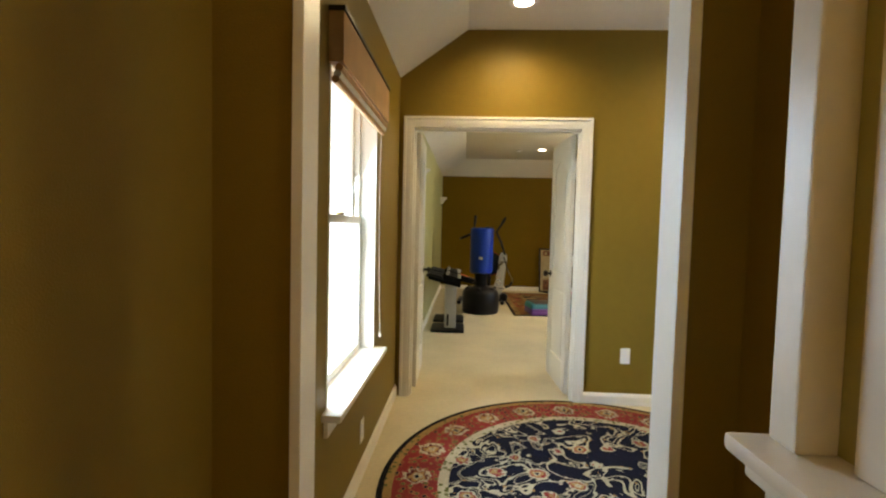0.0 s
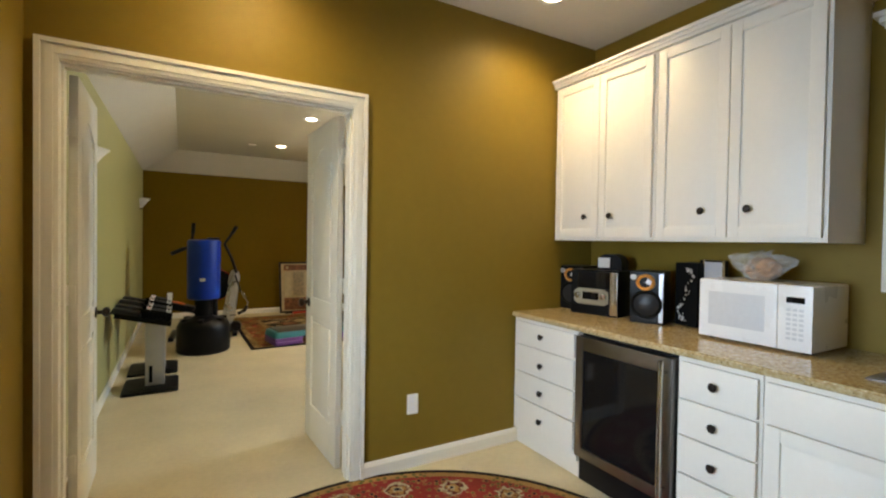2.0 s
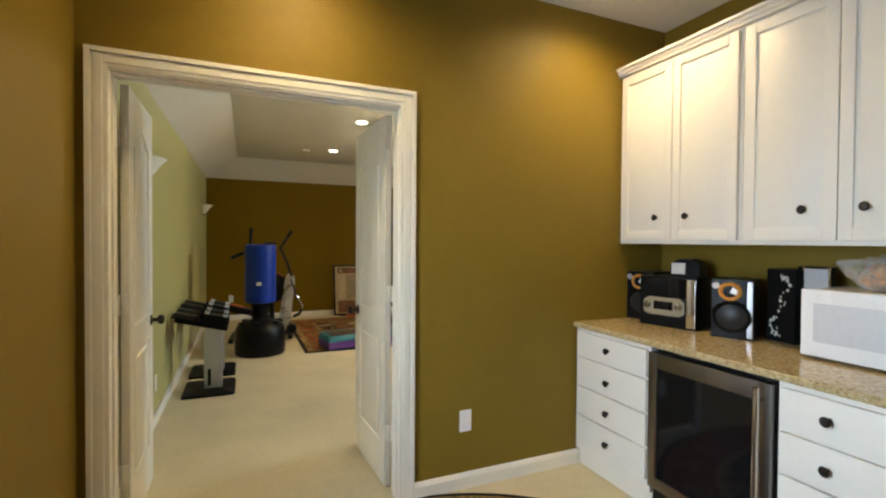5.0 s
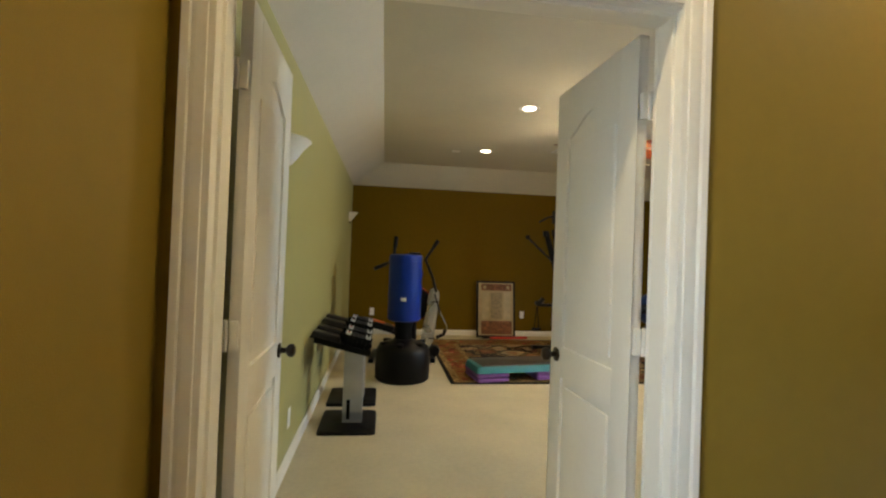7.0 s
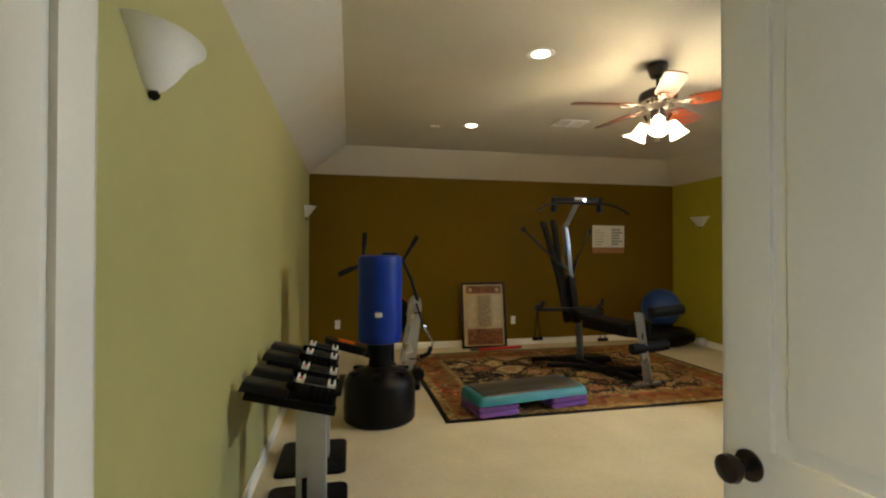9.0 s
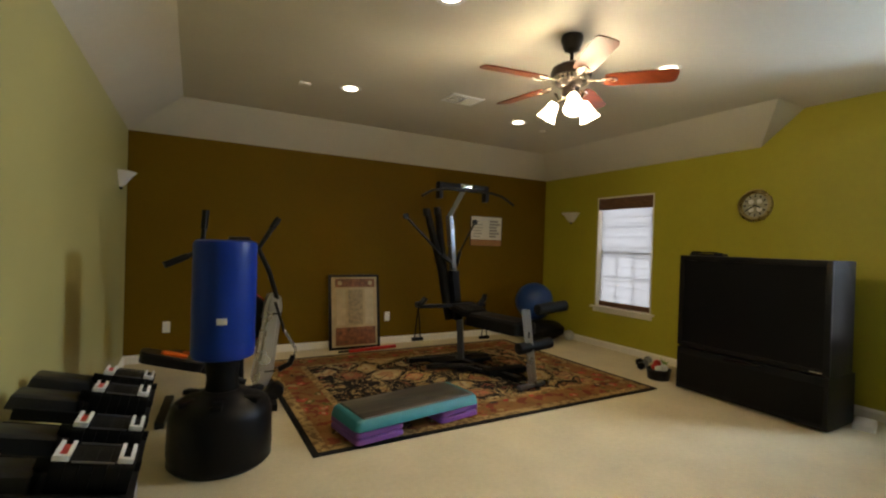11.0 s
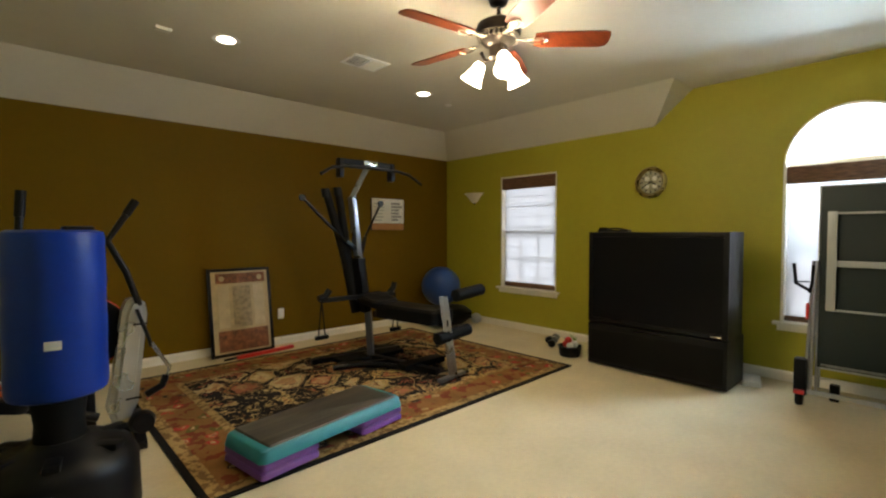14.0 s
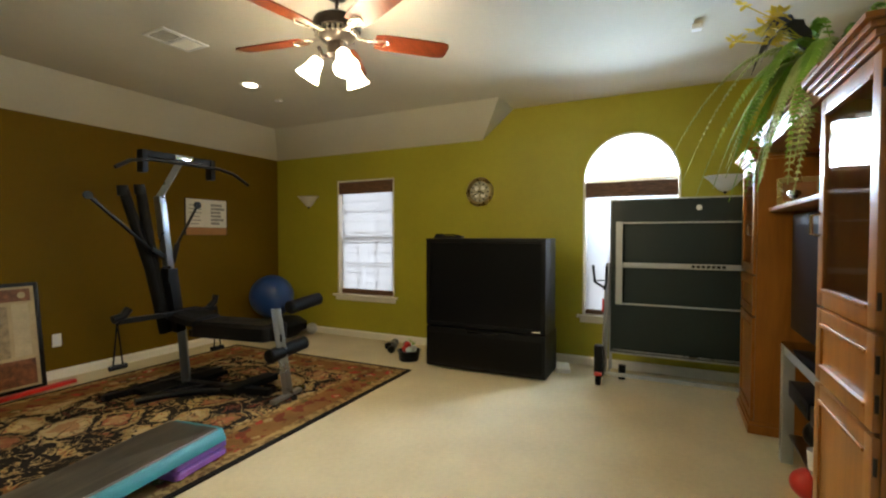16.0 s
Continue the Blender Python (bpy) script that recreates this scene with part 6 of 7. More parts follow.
turned(bm, [(0.0, -0.05), (0.06, -0.05), (0.075, 0.0), (0.06, 0.05), (0.0, 0.05)], 22, Matrix.Translation((1.18, -0.14, 0.13)) @ Matrix.Rotation(math.pi / 2, 4, "X"))
part("wheel", bm, BLACK, el)

# ---- home gym on the rug ----
hg = thing("home_gym", "black and silver cable home gym with bench and flexible rods", "exercise machine", (0, 0, 0.012))


def piece(name, material, draw, label="", smooth=40):
    bm = bm0()
    draw(bm)
    return part(name, bm, material, hg, label, smooth)


piece("mast", GREYM, lambda bm: (bar(bm, (3.150, 5.08, 0.95), (3.072, 5.08, 1.66), 0.078, 0.055), bar(bm, (3.072, 5.08, 1.65), (3.20, 4.98, 1.97), 0.055, 0.045)), "silver upright mast")
piece("lower_mast", BLACK, lambda bm: (bar(bm, (3.22, 5.08, 0.50), (3.150, 5.08, 1.00), 0.10, 0.08), box(bm, 3.105, 3.195, 5.03, 5.13, 0.93, 1.05, 0.01)))
piece("mast_foot", DKSILVER, lambda bm: bar(bm, (3.27, 5.06, 0.03), (3.25, 5.08, 0.52), 0.08, 0.06), "grey lower upright")
piece("floor_beam", BLACK, lambda bm: (bar(bm, (3.25, 5.15, 0.03), (3.42, 4.20, 0.03), 0.07, 0.05), bar(bm, (2.86, 5.02, 0.028), (3.30, 4.80, 0.028), 0.05, 0.04)))
piece("curved_beam", BLACK, lambda bm: tube(bm, [(2.78, 4.96, 0.03), (3.0, 4.90, 0.032), (3.18, 4.72, 0.034), (3.26, 4.50, 0.034)], 0.026, 12))
piece("base_tray", BLACKM, lambda bm: box(bm, 3.22, 3.72, 4.42, 4.56, 0.02, 0.075, 0.015))
piece("rear_stabilizer", BLACK, lambda bm: bar(bm, (2.72, 5.28, 0.03), (3.70, 5.16, 0.03), 0.06, 0.045))
piece("deck_plate", BLACKM, lambda bm: box(bm, 2.92, 3.65, 5.00, 5.34, 0.012, 0.05, 0.01, None))
piece("lat_crossbar", BLACK, lambda bm: (bar(bm, (2.86, 4.98, 1.985), (3.50, 4.98, 1.985), 0.055, 0.05), box(bm, 2.86, 2.905, 4.94, 5.02, 1.83, 2.01, 0.01), box(bm, 3.455, 3.50, 4.94, 5.02, 1.83, 2.01, 0.01)))
piece("top_plate", CHROME, lambda bm: box(bm, 3.13, 3.29, 4.945, 4.951, 1.968, 2.008, 0.002), "bright name plate")
piece("lat_bar", BLACK, lambda bm: tube(bm, [(2.62, 4.86, 1.83), (2.74, 4.88, 1.90), (2.90, 4.9, 1.93), (3.50, 4.9, 1.93), (3.64, 4.88, 1.90), (3.79, 4.86, 1.81)], 0.014, 10))
for k, (tx, tz) in enumerate(((2.83, 1.70), (2.96, 1.72))):
    ro = piece("power_rod", BLACKM, lambda bm: tube(bm, [(3.13 + k * 0.006, 5.12, 0.50), (3.02 + k * 0.030, 5.13, 1.05), (tx, 5.15, tz)], [0.046, 0.044, 0.036], 14))
    bm = bm0()
    tube(bm, [(tx - 0.002, 5.15, tz - 0.05), (tx - 0.01, 5.15, tz + 0.03)], 0.040, 12)
    part("rod_cap", bm, BLACK, ro)
for tip, root in (((2.50, 4.98, 1.62), (2.98, 5.06, 1.22)), ((3.36, 5.0, 1.60), (3.21, 5.06, 1.26))):
    ar = piece("pulley_arm", BLACK, lambda bm: (bar(bm, root, tip, 0.022, 0.020), bar(bm, (3.18, 5.08, 1.10), root, 0.05, 0.04)))
    bm = bm0()
    turned(bm, [(0.0, -0.010), (0.030, -0.010), (0.024, 0.0), (0.030, 0.010), (0.0, 0.010)], 20, Matrix.Translation(tip) @ Matrix.Rotation(math.pi / 2, 4, "X"))
    part("pulley", bm, BLACK, ar)
piece("lower_arm", BLACK, lambda bm: (bar(bm, (2.66, 4.95, 0.68), (3.54, 5.02, 0.66), 0.045, 0.04), tube(bm, [(2.63, 4.95, 0.70), (2.70, 4.95, 0.715), (2.745, 4.95, 0.77)], 0.030, 12), tube(bm, [(3.47, 5.02, 0.67), (3.53, 5.02, 0.72), (3.545, 5.02, 0.78)], 0.028, 12)))
for x, zb in ((2.66, 0.34), (3.50, 0.30)):
    ca = piece("cable", BLACKM, lambda bm: (tube(bm, [(x, 4.95, 0.68), (x - 0.035, 4.95, zb)], 0.006, 6), tube(bm, [(x, 4.95, 0.68), (x + 0.035, 4.95, zb)], 0.006, 6)))
    bm = bm0()
    tube(bm, [(x - 0.06, 4.95, zb), (x + 0.06, 4.95, zb)], 0.020, 10)
    part("cable_handle", bm, VINYL, ca)
piece("bench_rail", BLACK, lambda bm: bar(bm, (3.28, 5.0, 0.48), (3.43, 4.05, 0.50), 0.06, 0.06))
piece("bench_pad", VINYL, lambda bm: slab(bm, 0.31, 0.76, 0.05, 0, 0.13, 0.0, 0.025, Matrix.Translation((3.36, 4.48, 0.485)) @ Matrix.Rotation(radians(9), 4, "Z")), "black vinyl bench pad")
piece("seat_pad", VINYL, lambda bm: slab(bm, 0.33, 0.30, 0.05, 0, 0.07, 0.0, 0.02, Matrix.Translation((3.26, 4.93, 0.60)) @ Matrix.Rotation(radians(9), 4, "Z") @ Matrix.Rotation(radians(12), 4, "X")), "black vinyl seat pad")
piece("front_leg", GREYM, lambda bm: (bar(bm, (3.40, 4.08, 0.74), (3.465, 4.02, 0.04), 0.034, 0.045), bar(bm, (3.35, 4.08, 0.74), (3.420, 4.03, 0.04), 0.026, 0.035)), "silver front leg")
piece("front_foot", GREYM, lambda bm: bar(bm, (3.26, 4.00, 0.024), (3.66, 4.06, 0.024), 0.05, 0.03))
for z, x0, x1 in ((0.745, 3.50, 3.90), (0.385, 3.28, 3.72)):
    piece("roller_pad", VINYL, lambda bm: tube(bm, [(x0, 4.06, z - 0.012), (x0 + 0.01, 4.06, z - 0.012), (x1 - 0.01, 4.10, z + 0.012), (x1, 4.10, z + 0.012)], [0.045, 0.056, 0.056, 0.045], 18), "black foam roller")

# ---- corner things ----
gb = thing("duffel_bag", "black rounded gym bag on the carpet in the corner", "bag", (5.06, 5.80, 0.0))
bm = bm0()
bmesh.ops.create_icosphere(bm, subdivisions=4, radius=1.0)
for v in bm.verts:
    q = noise.noise_vector(v.co * 2.3)
    v.co = Vector((v.co.x * 0.40, v.co.y * 0.27, v.co.z * 0.155 + 0.150)) + q * 0.022
    v.co.z = min(max(v.co.z, 0.0), 0.295)
part("body", bm, VINYL, gb)
bm = bm0()
tube(bm, [(-0.2, -0.26, 0.12), (-0.15, -0.31, 0.20), (0.15, -0.31, 0.20), (0.2, -0.26, 0.12)], 0.014, 8)
part("strap", bm, BLACKM, gb)
ball = thing("exercise_ball", "dark blue exercise ball resting on a black bag", "ball", (4.97, 5.84, 0.563))
bm = bm0()
turned(bm, [(max(0.001, 0.272 * math.sin(math.pi * k / 40)) + (0.0012 if k % 2 else 0), -0.272 * math.cos(math.pi * k / 40)) for k in range(41)], 56)
part("shell", bm, BLUEBALL, ball)
sb = thing("small_ball", "small grey exercise ball on the carpet", "ball", (5.46, 5.62, 0.075))
bm = bm0()
bmesh.ops.create_uvsphere(bm, u_segments=28, v_segments=16, radius=0.075)
part("shell", bm, GREYP, sb)

bk = thing("ball_basket", "black basket of red and white balls beside the television", "basket", (4.93, 3.76, 0.0))
bm = bm0()
turned(bm, [(0.0, 0.0), (0.105, 0.0), (0.12, 0.10), (0.13, 0.105), (0.115, 0.11), (0.100, 0.012), (0.0, 0.012)], 26)
part("basket", bm, BLACK, bk)
for k, (x, y, z, m) in enumerate(((-0.045, -0.03, 0.115, WHITEP), (0.04, -0.035, 0.118, WHITEP), (0.0, 0.045, 0.115, RED), (-0.03, 0.0, 0.165, RED), (0.045, 0.03, 0.145, IVORY))):
    bm = bm0()
    bmesh.ops.create_uvsphere(bm, u_segments=16, v_segments=10, radius=0.038, matrix=Matrix.Translation((x, y, z)))
    part("ball", bm, m, bk)
for x, y, tn in ((5.16, 4.12, 25), (5.28, 3.98, 40), (5.30, 4.22, 10)):
    hw = thing("hand_weight", "grey and black hand weight lying on the carpet", "dumbbell", (x, y, 0.045), tn, "hand weights")
    bm = bm0()
    tube(bm, [(-0.10, 0, 0), (0.10, 0, 0)], 0.015, 12)
    part("grip", bm, CHROME, hw)
    for sx in (-1, 1):
        bm = bm0()
        turned(bm, [(0.0, -0.032), (0.040, -0.032), (0.045, -0.024), (0.045, 0.024), (0.040, 0.032), (0.0, 0.032)], 6, Matrix.Translation((sx * 0.095, 0, 0)) @ Matrix.Rotation(math.pi / 2, 4, "Y"))
        part("weight", bm, GREYM if sx > 0 else BLACK, hw)
pl = thing("green_toy", "small green and yellow toy plant by the basket", "toy", (5.12, 3.82, 0.0))
bm = bm0()
turned(bm, [(0.0, 0.0), (0.05, 0.0), (0.06, 0.07), (0.0, 0.07)], 16)
part("pot", bm, BLACK, pl)
random.seed(8)
for k in range(9):
    a = random.uniform(0, 6.28)
    bm = bm0()
    tube(bm, [(0, 0, 0.065), (0.03 * math.cos(a), 0.03 * math.sin(a), 0.13), (0.07 * math.cos(a), 0.07 * math.sin(a), random.uniform(0.13, 0.19))], [0.006, 0.012, 0.002], 6, flat=0.3)
    part("leaf", bm, FERN, pl)

# ---- television ----
tv = thing("projection_television", "large black rear-projection television on the carpet", "television", (4.80, 2.86, 0.0))
W = 0.615
bm = bm0()
box(bm, 0.0, 0.46, -W, W, 0.02, 0.425, 0.012)
part("lower_cabinet", bm, BLACK, tv)
bm = bm0()
vs = box(bm, 0.03, 0.40, -W, W, 0.425, 1.318, 0.010)
part("upper_cabinet", bm, BLACK, tv)
bm = bm0()
vs = box(bm, 0.40, 0.66, -W + 0.06, W - 0.06, 0.05, 1.10, 0.03)
for v in vs:
    if v.co.x > 0.55:
        v.co.z = 0.05 + (v.co.z - 0.05) * 0.74
        v.co.y *= 0.72
part("rear_housing", bm, BLACKM, tv)
bm = bm0()
for a, b, c, d in ((-W, -W + 0.045, 0.44, 1.318), (W - 0.045, W, 0.44, 1.318), (-W + 0.045, W - 0.045, 1.27, 1.318), (-W + 0.045, W - 0.045, 0.44, 0.475)):
    box(bm, 0.0, 0.032, a, b, c, d, 0.006)
part("bezel", bm, BLACK, tv)
bm = bm0()
box(bm, 0.012, 0.028, -W + 0.044, W - 0.044, 0.474, 1.271)
part("screen", bm, SCREEN, tv, "dark matt screen", smooth=None)
bm = bm0()
box(bm, -0.003, 0.002, -W + 0.03, W - 0.03, 0.06, 0.36, 0.002)
part("speaker_grille", bm, BLACKM, tv)
bm = bm0()
box(bm, -0.004, 0.0, -0.16, 0.16, 0.385, 0.41, 0.001)
part("control_door", bm, DARKGLASS, tv)
bm = bm0()
box(bm, -0.002, 0.001, -W + 0.045, -W + 0.13, 0.447, 0.461, 0.0005)
part("badge", bm, CHROME, tv, "bright badge")
rm = thing("cable_box", "flat black box with cables on the television", "electronics", (4.98, 3.30, 1.3185), 12)
bm = bm0()
box(bm, -0.09, 0.09, -0.14, 0.14, 0.0, 0.022, 0.006)
part("body", bm, BLACK, rm)
bm = bm0()
tube(bm, [(-0.02, -0.13, 0.02), (-0.06, -0.05, 0.035), (-0.04, 0.06, 0.03), (-0.08, 0.13, 0.03)], 0.008, 8)
box(bm, -0.09, -0.05, 0.05, 0.12, 0.022, 0.045, 0.008)
part("cable", bm, BLACKM, rm)
ps = thing("white_box", "small flat white box on the carpet behind the television", "box", (5.30, 2.19, 0.0), 15)
bm = bm0()
slab(bm, 0.26, 0.14, 0.02, 0.0, 0.045, 0.004, 0.008)
part("body", bm, IVORY, ps)

# ---- wall clock ----
ck = thing("wall_clock", "round brass wall clock with a glass dial", "clock", (XG, 3.20, 1.845), -90)
toX = Matrix.Rotation(math.pi / 2, 4, "X")
bm = bm0()
turned(bm, [(0.118, 0.004), (0.122, 0.022), (0.140, 0.036), (0.160, 0.026), (0.166, 0.004), (0.166, 0.001), (0.118, 0.001)], 48, toX, caps=False)
part("rim", bm, BRASS, ck)
bm = bm0()
turned(bm, [(0.0, 0.006), (0.121, 0.006), (0.121, 0.002), (0.0, 0.002)], 40, toX)
part("dial", bm, mat("pale_dial", (0.40, 0.38, 0.28), 0.35, metal=0.4, var=0.3, scale=16), ck, "pale mottled dial")
for k in range(12):
    a = radians(30 * k)
    bm = bm0()
    box(bm, -0.006, 0.006, -0.0085, -0.0065, 0.085, 0.112, 0.0005, Matrix.Rotation(a, 4, "Y"))
    part("hour_mark", bm, BRONZE, ck)
for a, l, w in ((115, 0.06, 0.007), (240, 0.09, 0.005)):
    bm = bm0()
    box(bm, -w, w, -0.0105, -0.009, -0.015, l, 0.0005, Matrix.Rotation(radians(a), 4, "Y"))
    part("hand", bm, BLACK, ck)
for k in range(4):
    bm = bm0()
    turned(bm, [(0.0, 0.0085), (0.022, 0.0085), (0.026, 0.0065)], 14, toX @ Matrix.Translation((0.055 * math.cos(k * 1.57 + 0.8), 0.055 * math.sin(k * 1.57 + 0.8), 0)))
    part("inset", bm, IVORY, ck, "white inset ornament")

# ---- folded table-tennis table ----
tt = thing("table_tennis_table", "dark green table-tennis table folded upright on wheels", "table tennis table", (5.02, 0.0, 0.0), 0)
TY0, TY1 = 0.215, 1.715
for dx in (0.0, 0.13):
    bm = bm0()
    box(bm, dx, dx + 0.018, TY0, TY1, 0.30, 1.655, 0.001)
    b = part("tabletop", bm, GREENB, tt, "dark green board")
    bm = bm0()
    for a, c, d, e in ((TY0 - 0.008, TY0 + 0.004, 0.115, 1.663), (TY1 - 0.004, TY1 + 0.008, 0.115, 1.663), (TY0, TY1, 0.292, 0.304), (TY0, TY1, 1.651, 1.663)):
        box(bm, dx - 0.012, dx + 0.020, a, c, d, e, 0.002)
    part("edge_rail", bm, SILVER, b, "silver edge rail")
for z, w, y1 in ((1.452, 0.014, 1.64), (0.742, 0.014, 1.66), (0.325, 0.016, 1.69)):
    bm = bm0()
    bar(bm, (-0.022, TY0 + 0.02, z), (-0.022, y1, z), w, w, 0.003)
    part("cross_tube", bm, SILVER if z > 0.4 else GREYM, tt)
bm = bm0()
box(bm, -0.035, -0.012, TY0 + 0.02, 1.615, 1.062, 1.106, 0.004)
beam = part("name_beam", bm, SILVER, tt, "wide silver cross beam")
for k in range(7):
    bm = bm0()
    y = 1.08 - k * 0.036
    box(bm, -0.0365, -0.0345, y - 0.026, y, 1.074, 1.096)
    part("mark", bm, BLACK, beam, "dark plain mark", smooth=None)
bm = bm0()
box(bm, -0.040, -0.006, 1.615, 1.668, 0.735, 1.465, 0.004)
part("side_beam", bm, SILVER, tt, "wide silver side beam")
bm = bm0()
turned(bm, [(0.0, 0.0), (0.022, 0.0), (0.022, 0.006), (0.0, 0.006)], 18, Matrix.Translation((-0.001, 1.03, 1.575)) @ Matrix.Rotation(-math.pi / 2, 4, "Y"))
part("button", bm, WHITEP, tt, "white round cap")
for y in (1.79, 1.765):
    bm = bm0()
    bar(bm, (-0.05, y - 0.02, 0.12), (-0.01, y - 0.045, 1.10), 0.018, 0.018, 0.003)
    part("upright_tube", bm, SILVER, tt)
bm = bm0()
box(bm, -0.056, -0.036, 1.762, 1.780, 0.66, 0.78, 0.004)
part("latch", bm, RED, tt, "red locking latch")
bm = bm0()
tube(bm, [(-0.06, 1.76, 0.88), (-0.07, 1.84, 0.93), (-0.07, 1.855, 1.07), (-0.07, 1.85, 1.08)], 0.012, 8)
tube(bm, [(-0.06, 1.76, 0.86), (-0.06, 1.745, 0.94), (-0.06, 1.74, 1.07)], 0.010, 8)
tube(bm, [(-0.07, 1.855, 0.94), (-0.065, 1.76, 0.945)], 0.006, 6)
part("net_holder", bm, BLACK, tt)
for y in (1.80, 0.30):
    bm = bm0()
    box(bm, -0.09, 0.01, y - 0.04, y + 0.04, 0.085, 0.36 if y > 1 else 0.14, 0.012)
    ft = part("wheel_fork", bm, BLACK, tt)
    bm = bm0()
    turned(bm, [(0.0, -0.022), (0.046, -0.022), (0.055, -0.012), (0.055, 0.012), (0.046, 0.022), (0.0, 0.022)], 24, Matrix.Translation((-0.06, y + 0.004, 0.055)) @ Matrix.Rotation(math.pi / 2, 4, "X"))
    part("wheel", bm, BLACKM, ft)
    bm = bm0()
    box(bm, -0.125, -0.055, y - 0.032, y + 0.032, 0.10, 0.128, 0.006)
    part("brake_pedal", bm, RED, ft, "red wheel brake")
bm = bm0()
bar(bm, (-0.05, TY0 + 0.02, 0.115), (-0.05, 1.80, 0.115), 0.03, 0.03, 0.003)
part("base_tube", bm, SILVER, tt)
bm = bm0()
box(bm, -0.03, 0.26, 0.28, 0.34, 0.0, 0.09, 0.01)
part("rear_foot", bm, BLACK, tt)
bm = bm0()
box(bm, 0.20, 0.26, 1.60, 1.66, 0.0, 0.13, 0.01)
part("rear_foot", bm, BLACK, tt)

# ---- oak wall unit on the south wall ----
EY0, EY1 = 0.14, 0.74


def tower(x0, x1, side):
    """A tall oak cabinet: glazed upper door, a drawer-like panel and a lower door, on a flared plinth."""
    c = thing("display_cabinet", "honey oak display cabinet with glazed upper door", "cabinet", group="oak wall unit")
    for a, b in ((x0, x0 + 0.022), (x1 - 0.022, x1)):
        bm = bm0()
        box(bm, a, b, EY0, EY1 - 0.022, 0.06, 1.85, 0.002)
        part("side_panel", bm, OAK, c, smooth=None)
    bm = bm0()
    box(bm, x0 + 0.022, x1 - 0.022, EY0, EY0 + 0.01, 0.06, 1.85)
    part("back_panel", bm, OAK, c, smooth=None)
    for z in (0.06, 0.76, 1.06, 1.83):
        bm = bm0()
        box(bm, x0 + 0.022, x1 - 0.022, EY0 + 0.01, EY1 - 0.025, z, z + 0.02)
        part("inner_shelf", bm, OAK, c, smooth=None)
    bm = bm0()
    box(bm, x0 - 0.015, x1 + 0.015, EY0, EY1 + 0.015, 0.0, 0.06, 0.006)
    box(bm, x0 - 0.005, x1 + 0.005, EY0, EY1 + 0.005, 0.06, 0.085, 0.006)
    part("plinth", bm, OAK, c)
    bm = bm0()
    for z0, z1, d in ((1.85, 1.87, 0.008), (1.87, 1.89, 0.020), (1.89, 1.908, 0.034), (1.908, 1.925, 0.050)):
        box(bm, x0 - d, x1 + d, EY0, EY1 + d, z0, z1, 0.004)
    part("cornice", bm, OAK, c)
    st = 0.058
    for name, z0, z1, glazed in (("glazed_door", 1.080, 1.840, True), ("upper_panel", 0.80, 1.068, False), ("lower_door", 0.10, 0.786, False)):
        bm = bm0()
        for a, b, c0, d0 in ((x0, x0 + st, z0, z1), (x1 - st, x1, z0, z1), (x0 + st, x1 - st, z0, z0 + st), (x0 + st, x1 - st, z1 - st, z1)):
            box(bm, a, b, EY1 - 0.020, EY1, c0, d0, 0.005)
        d = part(name, bm, OAK, c)
        for zz in (z0 + st, z1 - st):
            bm = bm0()
            box(bm, x0 + st, x1 - st, EY1 - 0.016, EY1 + 0.006, zz - 0.006, zz + 0.006, 0.003)
            part("moulding", bm, OAK, d)
        bm = bm0()
        if glazed:
            box(bm, x0 + st - 0.004, x1 - st + 0.004, EY1 - 0.012, EY1 - 0.008, z0 + st - 0.004, z1 - st + 0.004)
            p = part("pane", bm, SMOKE, d, "clear glass", smooth=None)
            p.visible_shadow = False
            bm = bm0()
            kx = x1 - 0.028 if side < 0 else x0 + 0.028
            tube(bm, [(kx, EY1, 1.34), (kx, EY1 + 0.028, 1.345), (kx, EY1 + 0.028, 1.415), (kx, EY1, 1.42)], 0.007, 8)
            part("handle", bm, CHROME, d, "bright curved handle")
        else:
            box(bm, x0 + st - 0.004, x1 - st + 0.004, EY1 - 0.016, EY1 - 0.008, z0 + st - 0.004, z1 - st + 0.004)
            part("field", bm, OAK, d, smooth=None)
        for zz in (z0 + 0.08, z1 - 0.08):
            bm = bm0()
            hx = x0 - 0.002 if side < 0 else x1 + 0.002
            tube(bm, [(hx, EY1 - 0.008, zz - 0.025), (hx, EY1 - 0.008, zz + 0.025)], 0.005, 8)
            part("hinge", bm, BRONZE, d, "dark hinge")
    for z in (1.28, 1.52):
        bm = bm0()
        box(bm, x0 + 0.022, x1 - 0.022, EY0 + 0.01, EY1 - 0.10, z, z + 0.006)
        s = part("glass_shelf", bm, SMOKE, c)
        s.visible_shadow = False
    return c


SMOKE = PANE
tower(2.33, 2.88, -1)
tower(4.38, 4.93, 1)
br = thing("bridge_shelf", "honey oak bridge with cornice and shelf between two cabinets", "shelf", group="oak wall unit")
bm = bm0()
box(bm, 2.882, 4.378, EY0, EY1 - 0.052, 1.895, 1.915, 0.002)
box(bm, 2.882, 4.378, EY1 - 0.050, EY1 - 0.030, 1.885, 1.96, 0.003)
part("header", bm, OAK, br)
bm = bm0()
for z0, z1, d in ((1.930, 1.945, 0.006), (1.945, 1.960, 0.016), (1.960, 1.975, 0.030), (1.975, 1.990, 0.044)):
    box(bm, 2.882, 4.378, EY0, EY1 - 0.030 + d, z0, z1, 0.004)
part("cornice", bm, OAK, br)
bm = bm0()
box(bm, 2.882, 4.378, EY0, EY1 - 0.08, 1.500, 1.524, 0.004)
part("shelf", bm, OAK, br)
bm = bm0()
box(bm, 2.882, 4.378, EY0, EY0 + 0.012, 0.70, 1.895)
